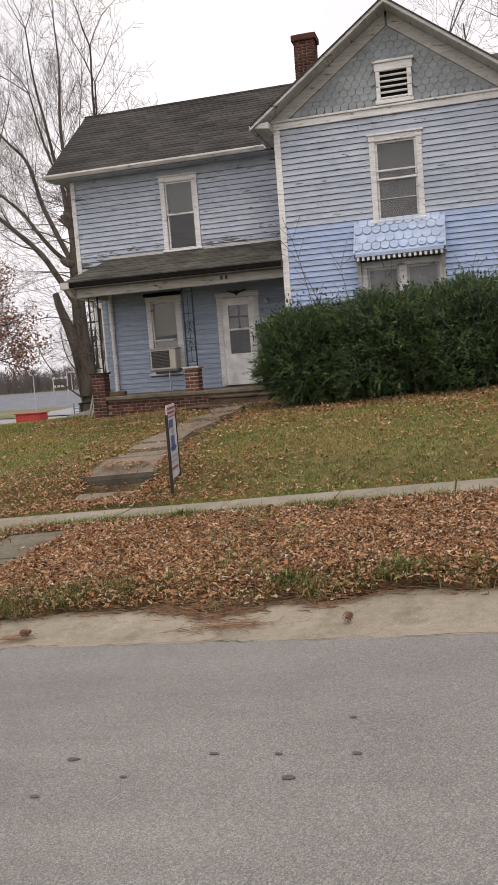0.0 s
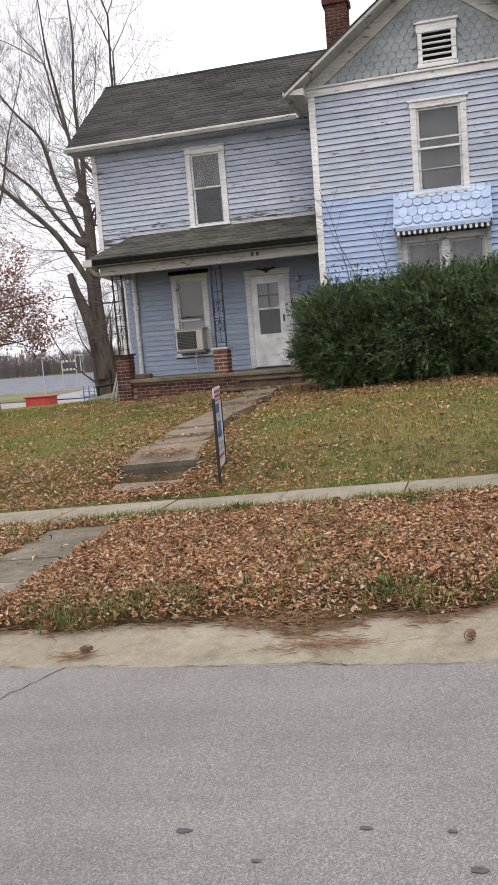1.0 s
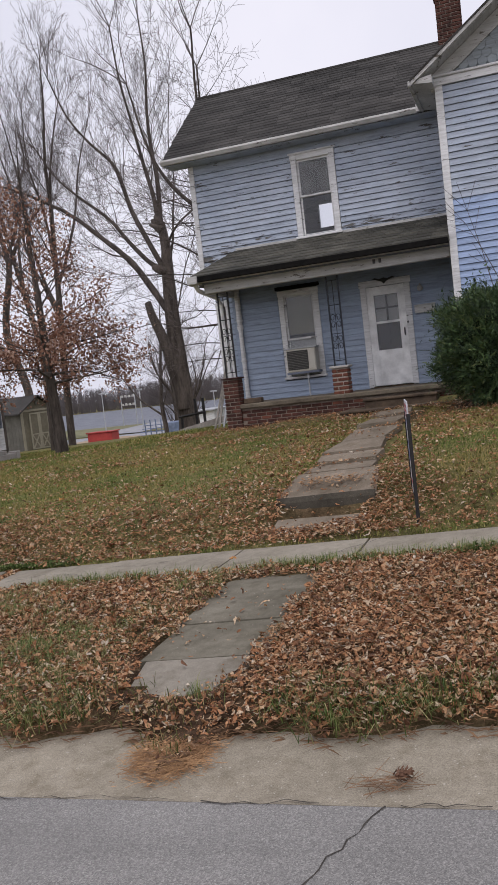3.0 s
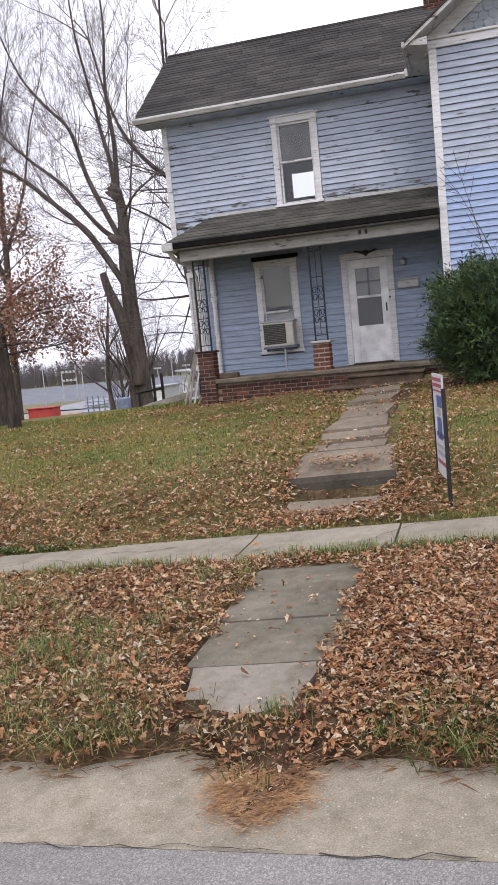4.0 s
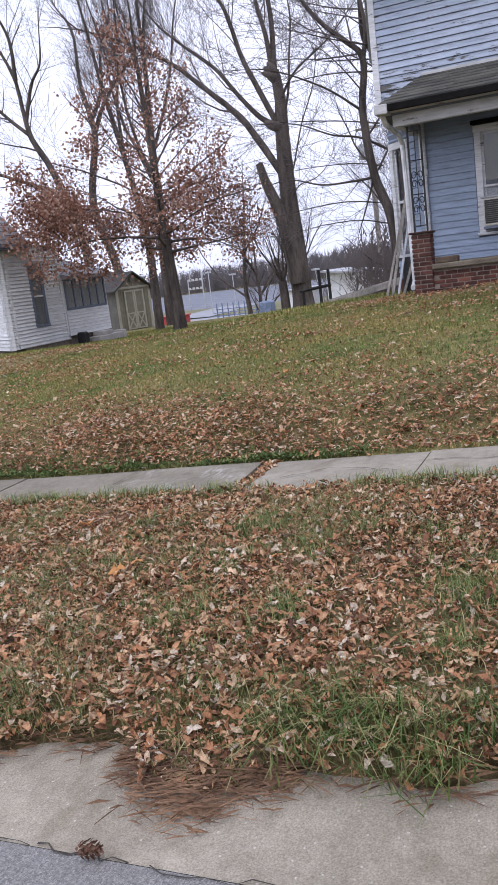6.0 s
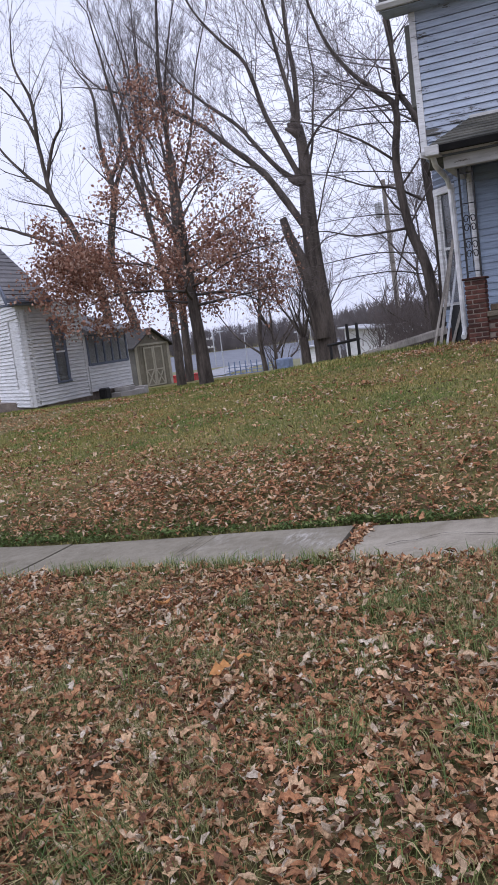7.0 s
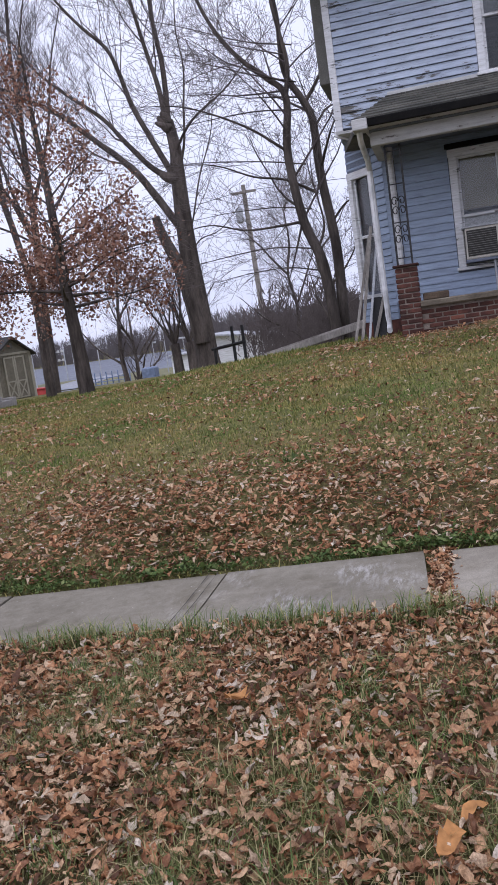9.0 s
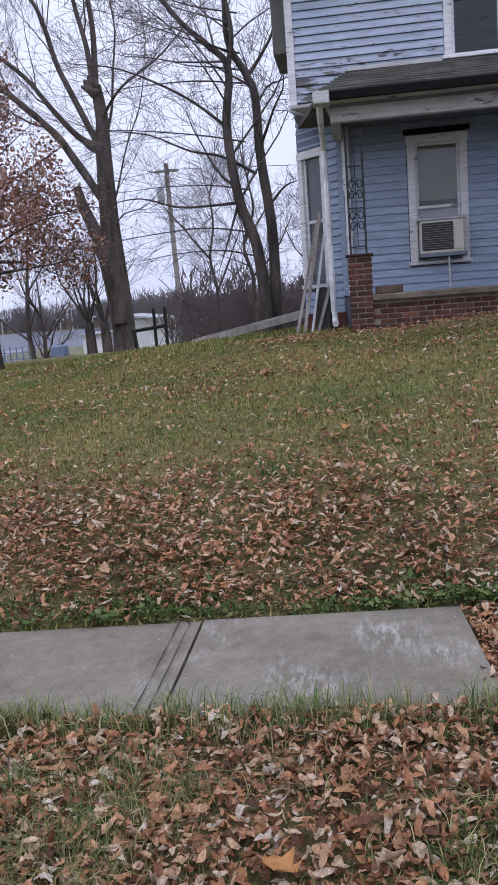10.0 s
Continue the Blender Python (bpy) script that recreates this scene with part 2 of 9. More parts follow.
def glass_mat():
    m, n, l, b = mat_base("window_glass", 0.04)
    n.remove(b)
    out = n["Material Output"]
    tr, gl, fr, mx = n.new("ShaderNodeBsdfTransparent"), n.new("ShaderNodeBsdfGlossy"), n.new("ShaderNodeLayerWeight"), n.new("ShaderNodeMixShader")
    pw, ma = n.new("ShaderNodeMath"), n.new("ShaderNodeMath")
    pw.operation, ma.operation = "POWER", "MULTIPLY_ADD"
    pw.inputs[1].default_value = 4.0
    ma.inputs[1].default_value, ma.inputs[2].default_value = 0.85, 0.032
    l.new(fr.outputs["Facing"], pw.inputs[0])
    l.new(pw.outputs[0], ma.inputs[0])
    tr.inputs["Color"].default_value = (0.86, 0.87, 0.88, 1)
    gl.inputs["Roughness"].default_value = 0.03
    wob = noise_of(n, l, where(n), 3.0, 2.0)
    bp = n.new("ShaderNodeBump")
    bp.inputs["Strength"].default_value = 0.08
    bp.inputs["Distance"].default_value = 0.02
    l.new(wob, bp.inputs["Height"])
    l.new(bp.outputs["Normal"], gl.inputs["Normal"])
    l.new(ma.outputs[0], mx.inputs["Fac"])
    l.new(tr.outputs["BSDF"], mx.inputs[1])
    l.new(gl.outputs["BSDF"], mx.inputs[2])
    l.new(mx.outputs["Shader"], out.inputs["Surface"])
    return m


M["glass"] = glass_mat()


def random_tones(name, stops, rough=0.8, through_light=0.0, fine=40.0, spec=0.2, patches=None, patch_scale=0.9):
    """A tone for each loose piece, with a little grain: fallen leaves, blades, needles."""
    m, n, l, b = mat_base(name, rough, 0, spec)
    rnd = n.new("ShaderNodeNewGeometry").outputs["Random Per Island"]
    col = ramp_of(n, l, rnd, stops)
    small = noise_of(n, l, where(n), fine, 3.0)
    col = mix_of(n, l, 1.0, col, ramp_of(n, l, small, [(0.3, (0.75, 0.75, 0.75)), (0.7, (1.2, 1.2, 1.2))]), "MULTIPLY")
    if patches:
        big = noise_of(n, l, where(n), patch_scale, 4.0, 0.6)
        col = mix_of(n, l, 1.0, col, ramp_of(n, l, big, [(0.38, patches[0]), (0.62, patches[1])]), "MULTIPLY")
    l.new(col, b.inputs["Base Color"])
    if through_light:
        out = n["Material Output"]
        t, mx = n.new("ShaderNodeBsdfTranslucent"), n.new("ShaderNodeMixShader")
        l.new(col, t.inputs["Color"])
        mx.inputs["Fac"].default_value = through_light
        l.new(b.outputs["BSDF"], mx.inputs[1])
        l.new(t.outputs["BSDF"], mx.inputs[2])
        l.new(mx.outputs["Shader"], out.inputs["Surface"])
    return m


def leaf_mat():
    """Dry leaves: a tone for each one, blotches, fine veins and a dull sheen."""
    m, n, l, b = mat_base("fallen_leaf", 0.62, 0, 0.3)
    p = where(n)
    rnd = n.new("ShaderNodeNewGeometry").outputs["Random Per Island"]
    col = ramp_of(n, l, rnd, [(0.0, (0.09, 0.043, 0.024)), (0.16, (0.23, 0.108, 0.053)), (0.34, (0.38, 0.182, 0.084)), (0.56, (0.455, 0.252, 0.13)), (0.78, (0.51, 0.345, 0.203)), (0.93, (0.54, 0.435, 0.315)), (1.0, (0.55, 0.485, 0.40))])
    blotch = noise_of(n, l, p, 34.0, 4.0, 0.7)
    col = mix_of(n, l, 1.0, col, ramp_of(n, l, blotch, [(0.32, (0.45, 0.40, 0.36)), (0.5, (0.95, 0.95, 0.95)), (0.68, (1.32, 1.34, 1.36))]), "MULTIPLY")
    vein = noise_of(n, l, p, 150.0, 3.0, 0.7, (1.0, 0.35, 1.0))
    col = mix_of(n, l, 1.0, col, ramp_of(n, l, vein, [(0.32, (0.68, 0.66, 0.64)), (0.66, (1.22, 1.22, 1.22))]), "MULTIPLY")
    big = noise_of(n, l, p, 2.2, 3.0, 0.6)
    col = mix_of(n, l, 1.0, col, ramp_of(n, l, big, [(0.36, (0.84, 0.82, 0.78)), (0.64, (1.12, 1.1, 1.08))]), "MULTIPLY")
    l.new(col, b.inputs["Base Color"])
    bump_of(n, l, b, blotch, 0.5, 0.006)
    out = n["Material Output"]
    t, mx = n.new("ShaderNodeBsdfTranslucent"), n.new("ShaderNodeMixShader")
    l.new(col, t.inputs["Color"])
    mx.inputs["Fac"].default_value = 0.2
    l.new(b.outputs["BSDF"], mx.inputs[1])
    l.new(t.outputs["BSDF"], mx.inputs[2])
    l.new(mx.outputs["Shader"], out.inputs["Surface"])
    return m


M["leaf"] = leaf_mat()
M["grass"] = random_tones("grass_blade", [(0.0, (0.07, 0.09, 0.029)), (0.3, (0.125, 0.136, 0.046)), (0.58, (0.205, 0.188, 0.076)), (0.82, (0.305, 0.255, 0.122)), (1.0, (0.41, 0.345, 0.19))], 0.7, 0.2, patches=((0.66, 0.97, 0.52), (1.36, 1.22, 0.92)))
M["grass_tall"] = random_tones("tall_grass_blade", [(0.0, (0.085, 0.11, 0.03)), (0.4, (0.16, 0.17, 0.055)), (0.65, (0.25, 0.235, 0.095)), (1.0, (0.44, 0.37, 0.19))], 0.6, 0.2)
M["yew"] = random_tones("yew_needles", [(0.0, (0.015, 0.031, 0.015)), (0.5, (0.032, 0.06, 0.025)), (0.9, (0.06, 0.098, 0.036)), (1.0, (0.13, 0.145, 0.058))], 0.6, 0.1, spec=0.3, patches=((0.55, 0.6, 0.6), (1.75, 1.7, 1.4)), patch_scale=4.5)
M["yew_tip"] = random_tones("yew_shoots", [(0.0, (0.028, 0.053, 0.023)), (0.45, (0.06, 0.1, 0.042)), (0.85, (0.105, 0.148, 0.062)), (1.0, (0.18, 0.185, 0.09))], 0.5, 0.15, spec=0.35, patches=((0.45, 0.5, 0.5), (1.6, 1.55, 1.35)), patch_scale=3.2)
# the hedge's inner shade, put into the near-black colour of its core
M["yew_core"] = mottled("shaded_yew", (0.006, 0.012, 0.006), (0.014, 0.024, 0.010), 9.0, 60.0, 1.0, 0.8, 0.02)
M["oak_leaf"] = random_tones("dry_oak_leaf", [(0.0, (0.15, 0.068, 0.046)), (0.4, (0.29, 0.15, 0.10)), (0.75, (0.40, 0.235, 0.165)), (1.0, (0.54, 0.40, 0.31))], 0.8, 0.4)
M["grass_green"] = random_tones("lush_grass_blade", [(0.0, (0.06, 0.108, 0.027)), (0.4, (0.122, 0.178, 0.047)), (0.7, (0.212, 0.228, 0.078)), (1.0, (0.43, 0.37, 0.18))], 0.6, 0.2)
M["weed"] = random_tones("green_weed", [(0.0, (0.045, 0.08, 0.02)), (0.6, (0.10, 0.145, 0.038)), (1.0, (0.20, 0.23, 0.08))], 0.6, 0.2)


def ground_mat():
    m, n, l, b = mat_base("lawn_ground", 0.95, 0, 0.1)
    p = where(n)
    big = noise_of(n, l, p, 0.55, 4.0, 0.6)
    mid = noise_of(n, l, p, 7.0, 5.0, 0.65)
    fine = noise_of(n, l, p, 55.0, 4.0, 0.7)
    lawn = ramp_of(n, l, mid, [(0.28, (0.07, 0.075, 0.031)), (0.5, (0.16, 0.148, 0.066)), (0.72, (0.28, 0.232, 0.118))])
    lawn = mix_of(n, l, 1.0, lawn, ramp_of(n, l, big, [(0.3, (0.85, 0.95, 0.78)), (0.7, (1.22, 1.08, 1.0))]), "MULTIPLY")
    # brown litter soil, darkened further to paint the shade in gaps between leaves
    litter = ramp_of(n, l, mid, [(0.25, (0.028, 0.018, 0.012)), (0.5, (0.075, 0.047, 0.029)), (0.75, (0.155, 0.10, 0.065))])
    at = n.new("ShaderNodeAttribute")
    at.attribute_name = "litter"
    col = mix_of(n, l, at.outputs["Fac"], lawn, litter)
    col = mix_of(n, l, 1.0, col, ramp_of(n, l, fine, [(0.28, (0.45, 0.45, 0.45)), (0.7, (1.35, 1.35, 1.35))]), "MULTIPLY")
    l.new(col, b.inputs["Base Color"])
    bump_of(n, l, b, fine, 0.8, 0.02)
    return m


M["ground"] = ground_mat()


def asphalt_mat():
    m, n, l, b = mat_base("old_asphalt", 0.95, 0, 0.12)
    p = where(n)
    big = noise_of(n, l, p, 0.5, 4.0, 0.6)
    streak = noise_of(n, l, p, 1.6, 4.0, 0.6, (0.25, 1.6, 1))
    v = n.new("ShaderNodeTexVoronoi")
    v.inputs["Scale"].default_value = 190.0
    l.new(p, v.inputs["Vector"])
    fine = noise_of(n, l, p, 120.0, 3.0, 0.7)
    col = ramp_of(n, l, big, [(0.3, (0.203, 0.197, 0.186)), (0.7, (0.267, 0.259, 0.245))])
    col = mix_of(n, l, 1.0, col, ramp_of(n, l, streak, [(0.3, (0.9, 0.9, 0.9)), (0.7, (1.08, 1.08, 1.08))]), "MULTIPLY")
    col = mix_of(n, l, 1.0, col, ramp_of(n, l, v.outputs["Color"], [(0.15, (0.70, 0.70, 0.70)), (0.6, (0.98, 0.98, 0.98)), (0.95, (1.42, 1.41, 1.39))]), "MULTIPLY")
    col = mix_of(n, l, 1.0, col, ramp_of(n, l, fine, [(0.3, (0.75, 0.75, 0.75)), (0.7, (1.2, 1.2, 1.2))]), "MULTIPLY")
    l.new(col, b.inputs["Base Color"])
    bump_of(n, l, b, v.outputs["Distance"], 0.5, 0.006)
    return m


M["asphalt"] = asphalt_mat()


def walk_mat(name, c1, c2, scuff, fine_amount=0.2, stony=False):
    m, n, l, b = mat_base(name, 0.95, 0, 0.1)
    p = where(n)
    big = noise_of(n, l, p, 1.7, 5.0, 0.65)
    fine = noise_of(n, l, p, 150.0, 3.0, 0.7)
    mid = noise_of(n, l, p, 14.0, 5.0, 0.7)
    col = ramp_of(n, l, big, [(0.3, c1), (0.7, c2)])
    col = mix_of(n, l, 1.0, col, ramp_of(n, l, mid, [(0.3, (0.82, 0.81, 0.79)), (0.65, (1.08, 1.08, 1.08))]), "MULTIPLY")
    stain = noise_of(n, l, p, 4.2, 4.0, 0.6, (1.0, 0.7, 1))
    col = mix_of(n, l, 1.0, col, ramp_of(n, l, stain, [(0.28, (0.74, 0.72, 0.68)), (0.46, (1.0, 1.0, 1.0))]), "MULTIPLY")
    # bare aggregate
    v = n.new("ShaderNodeTexVoronoi")
    v.inputs["Scale"].default_value = 42.0 if stony else 26.0
    l.new(p, v.inputs["Vector"])
    peb = ramp_of(n, l, v.outputs["Distance"], [(0.12 if stony else 0.07, (1, 1, 1)), (0.22 if stony else 0.12, (0, 0, 0))])
    pick = ramp_of(n, l, v.outputs["Color"], [(0.62, (0, 0, 0)), (0.7, (0.75, 0.75, 0.75))])
    col = mix_of(n, l, mix_of(n, l, 1.0, peb, pick, "MULTIPLY"), col, (0.46, 0.43, 0.38))
    col = mix_of(n, l, 1.0, col, ramp_of(n, l, fine, [(0.3, (1 - fine_amount,) * 3), (0.7, (1 + fine_amount,) * 3)]), "MULTIPLY")
    rnd = n.new("ShaderNodeObjectInfo").outputs["Random"]
    col = mix_of(n, l, 1.0, col, ramp_of(n, l, rnd, [(0, (0.92, 0.92, 0.92)), (1, (1.06, 1.06, 1.06))]), "MULTIPLY")
    if scuff:
        zone = noise_of(n, l, p, 2.6, 3.0, 0.6, (1.0, 0.8, 1))
        lines = noise_of(n, l, p, 30.0, 8.0, 0.8, (1.0, 0.22, 1))
        zoned = ramp_of(n, l, zone, [(0.60, (0, 0, 0)), (0.68, (0.45, 0.45, 0.45))])
        # scraped patches in the middle of one slab
        for cx, cy, cz, rad in ((-7.04, 9.1, -0.09, 0.3), (-6.78, 9.44, -0.07, 0.26), (-6.55, 9.25, -0.05, 0.18)):
            d = n.new("ShaderNodeVectorMath")
            d.operation = "DISTANCE"
            l.new(p, d.inputs[0])
            d.inputs[1].default_value = (cx, cy, cz)
            near = ramp_of(n, l, d.outputs["Value"], [(0.0, (1, 1, 1)), (rad, (0, 0, 0))])
            zoned = mix_of(n, l, 1.0, zoned, mix_of(n, l, 1.0, near, ramp_of(n, l, zone, [(0.36, (0, 0, 0)), (0.5, (1, 1, 1))]), "MULTIPLY"), "LIGHTEN")
        mask = mix_of(n, l, 1.0, zoned, ramp_of(n, l, lines, [(0.47, (0, 0, 0)), (0.60, (1, 1, 1))]), "MULTIPLY")
        col = mix_of(n, l, mask, col, (0.44, 0.42, 0.385))
    l.new(col, b.inputs["Base Color"])
    bump_of(n, l, b, fine, 0.35, 0.003)
    return m


M["sidewalk"] = walk_mat("worn_sidewalk", (0.168, 0.151, 0.117), (0.248, 0.225, 0.178), True)
M["sidewalk_pale"] = walk_mat("pale_sidewalk", (0.232, 0.208, 0.165), (0.325, 0.294, 0.238), False)
M["path"] = walk_mat("dark_path_slab", (0.115, 0.105, 0.08), (0.212, 0.194, 0.152), False)
M["path_old"] = walk_mat("brown_path_slab", (0.135, 0.112, 0.084), (0.265, 0.222, 0.172), False, 0.3)
M["gutter"] = walk_mat("stained_gutter", (0.232, 0.205, 0.158), (0.335, 0.298, 0.234), False, 0.34, True)
M["path_face"] = walk_mat("dark_slab_face", (0.05, 0.045, 0.036), (0.11, 0.098, 0.078), False, 0.35)
M["path_pale"] = walk_mat("pale_path_slab", (0.20, 0.18, 0.146), (0.295, 0.268, 0.222), False)
M["crack"] = mottled("dark_joint", (0.03, 0.026, 0.022), (0.07, 0.06, 0.05), 12.0, 80.0)


# water / far
def water_mat():
    m, n, l, b = mat_base("grey_water", 0.75, 0, 0.15)
    w = noise_of(n, l, where(n), 0.6, 3.0, 0.6, (0.3, 1, 1))
    l.new(ramp_of(n, l, w, [(0.34, (0.105, 0.115, 0.14)), (0.66, (0.205, 0.215, 0.24))]), b.inputs["Base Color"])
    bump_of(n, l, b, w, 0.3, 0.2)
    return m


M["water"] = water_mat()

# ---------------------------------------------------------------- tools
def thing(name, at=(0, 0, 0), label="", category="", group="", kind=""):
    return_ob = new(name)
    return_ob.empty_display_size = 0.2
    return_ob.location = at
    return tagged(return_ob, label, category, group, kind)


def absolute(ob):
    v = Vector(ob.location)
    p = ob.parent
    while p:
        v += Vector(p.location)
        p = p.parent
    return v


def link_mesh(name, me, mat, parent=None, label="", at=None):
    ob = new(name, me)
    if mat:
        me.materials.clear()
        me.materials.append(mat)
    if parent:
        ob.parent = parent
    if at is not None:
        ob.location = at
    if label:
        ob["label"] = label
    return ob


def part(name, bm, mat, parent=None, label="", smooth=False):
    """One mesh object from a bmesh in world places; its own origin is its parent's."""
    me = bpy.data.meshes.new(name)
    if parent:
        bmesh.ops.translate(bm, verts=bm.verts, vec=-absolute(parent))
    bmesh.ops.recalc_face_normals(bm, faces=bm.faces)
    bm.to_mesh(me)
    bm.free()
    if smooth:
        me.shade_smooth()
    return link_mesh(name, me, mat, parent, label)


def solid(name, bm, mat, label="", category="", group="", kind="", smooth=False):
    """A thing of one mesh, with its origin at the middle of its underside."""
    lo = Vector((min(v.co.x for v in bm.verts) + max(v.co.x for v in bm.verts), min(v.co.y for v in bm.verts) + max(v.co.y for v in bm.verts), 2 * min(v.co.z for v in bm.verts))) / 2
    bmesh.ops.translate(bm, verts=bm.verts, vec=-lo)
    ob = part(name, bm, mat, None, "", smooth)
    ob.location = lo
    return tagged(ob, label, category, group, kind)


def box(bm, x0, x1, y0, y1, z0, z1, bevel=0.0, turn=None):
    """A box, its edges rounded by bevel; turn: a matrix put on it."""
    r = bmesh.ops.create_cube(bm, size=1.0)
    vs = r["verts"]
    for v in vs:
        v.co = Vector(((x0 + x1) / 2 + v.co.x * (x1 - x0), (y0 + y1) / 2 + v.co.y * (y1 - y0), (z0 + z1) / 2 + v.co.z * (z1 - z0)))
    if bevel:
        es = list({e for v in vs for e in v.link_edges})
        out = bmesh.ops.bevel(bm, geom=es, offset=bevel, segments=1, affect="EDGES")
        vs = list({v for f in out["faces"] for v in f.verts} | {v for v in vs if v.is_valid})
    if turn is not None:
        bmesh.ops.transform(bm, matrix=turn, verts=vs)
    return vs


def boxed(*args, **kw):
    bm = bmesh.new()
    box(bm, *args, **kw)
    return bm


def tube(bm, pts, radius, sides=6, close=True):
    """A round bar along points; radius: one number or one for each point."""
    pts = [Vector(p) for p in pts]
    rs = radius if isinstance(radius, (list, tuple)) else [radius] * len(pts)
    rings = []
    ref = Vector((0.31, 0.17, 0.93))
    for i, p in enumerate(pts):
        t = (pts[min(i + 1, len(pts) - 1)] - pts[max(i - 1, 0)]).normalized()
        if abs(t.dot(ref)) > 0.95:
            ref = Vector((1, 0.1, 0))
        u = t.cross(ref).normalized()
        w = t.cross(u)
        rings.append([bm.verts.new(p + (u * math.cos(a) + w * math.sin(a)) * rs[i]) for a in (2 * math.pi * k / sides for k in range(sides))])
    for a, b in zip(rings, rings[1:]):
        for k in range(sides):
            bm.faces.new((a[k], a[(k + 1) % sides], b[(k + 1) % sides], b[k]))
    if close:
        bm.faces.new(rings[0][::-1])
        bm.faces.new(rings[-1])


def prism(bm, outline, y0, y1, axis="y"):
    """An outline in (x, z) swept from y0 to y1, or in (y, z) swept along x."""
    mk = (lambda a, b, c: (a, c, b)) if axis == "y" else (lambda a, b, c: (c, a, b))
    f = [bm.verts.new(mk(a, b, y0)) for a, b in outline]
    g = [bm.verts.new(mk(a, b, y1)) for a, b in outline]
    n = len(f)
    bm.faces.new(f)
    bm.faces.new(g[::-1])
    for i in range(n):
        bm.faces.new((f[i], f[(i + 1) % n], g[(i + 1) % n], g[i]))


def arrays_mesh(name, co, tris, mat):
    """A mesh from a vertex array and a triangle array."""
    me = bpy.data.meshes.new(name)
    n, t = len(co), len(tris)
    me.vertices.add(n)
    me.vertices.foreach_set("co", np.ascontiguousarray(co, dtype=np.float32).ravel())
    me.loops.add(3 * t)
    me.loops.foreach_set("vertex_index", np.ascontiguousarray(tris, dtype=np.int32).ravel())
    me.polygons.add(t)
    me.polygons.foreach_set("loop_start", np.arange(0, 3 * t, 3, dtype=np.int32))
    me.update(calc_edges=True)
    me.materials.append(mat)
    return me


# ---------------------------------------------------------------- the ground
PROFILE_Y = [-400, 5.75, 6.1, 7.6, 8.25, 8.5, 9.3, 9.85, 10.15, 10.5, 11, 12, 13, 15, 17, 18, 21, 24, 28, 34, 40, 60, 110, 150, 2000]
PROFILE_Z = [0, 0.03, 0.13, 0.175, 0.205, 0.2, 0.2, 0.21, 0.34, 0.46, 0.56, 0.67, 0.73, 0.82, 0.93, 1.0, 1.0, 0.9, 0.72, 0.66, 0.3, -2, -4.6, -5.2, -5.2]


def street(x):
    """The street's fall along its length."""
    x = np.asarray(x, dtype=float)
    return 0.1 + np.where(x > -12, 0.058 * np.minimum(x, 30), -0.696 + 0.025 * np.maximum(x + 12, -40))


def wobble(x, y, s, seed=0.0):
    return np.sin(x * s + 1.3 * seed) * np.cos(y * s * 1.17 + seed) + 0.5 * np.sin(x * s * 2.3 + y * s * 1.9 + seed)


def verge_edge(x):
    """Where the grass ends on the concrete gutter."""
    x = np.asarray(x, dtype=float)
    e = 5.885 + 0.035 * np.sin(x * 3.1) + 0.035 * np.sin(x * 7.7 + 1) + 0.02 * np.sin(x * 19.0)
    for cx, w, d in ((-2.8, 0.16, 0.36), (-1.75, 0.6, 0.11), (-0.4, 0.45, 0.17), (0.35, 0.22, 0.14), (-5.15, 0.28, 0.16), (-3.75, 0.2, 0.07), (-7.6, 0.5, 0.1)):
        e = e - d * np.exp(-((x - cx) / w) ** 2)
    return e


def height(x, y):
    """The lie of the land: street, verge, bank and lawn, and the fall to the lake."""
    x, y = np.asarray(x, dtype=float), np.asarray(y, dtype=float)
    k = np.clip((y - 40) / 70, 0, 1)
    z = street(x) * (1 - k) - 1.6 * k + np.interp(y, PROFILE_Y, PROFILE_Z)
    z = z - 0.17 * np.exp(-((x + 3.16) / 0.62) ** 4) * np.exp(-((y - 10.28) / 0.26) ** 4)
    z = z - 0.2 * np.clip((-11 - x) / 3.5, 0, 1) * np.clip((y - 17) / 5, 0, 1) * np.clip((40 - y) / 6, 0, 1)
    z = z + 0.012 * wobble(x, y, 2.1) * ((y > 9.6) & (y < 40)) + 0.006 * wobble(x, y, 7.0, 2.0) * (y > 5.9) * (y < 40)
    return z


def walk_front(x):
    return 8.44 - 0.062 * np.asarray(x, dtype=float)


WALK_W = 0.84


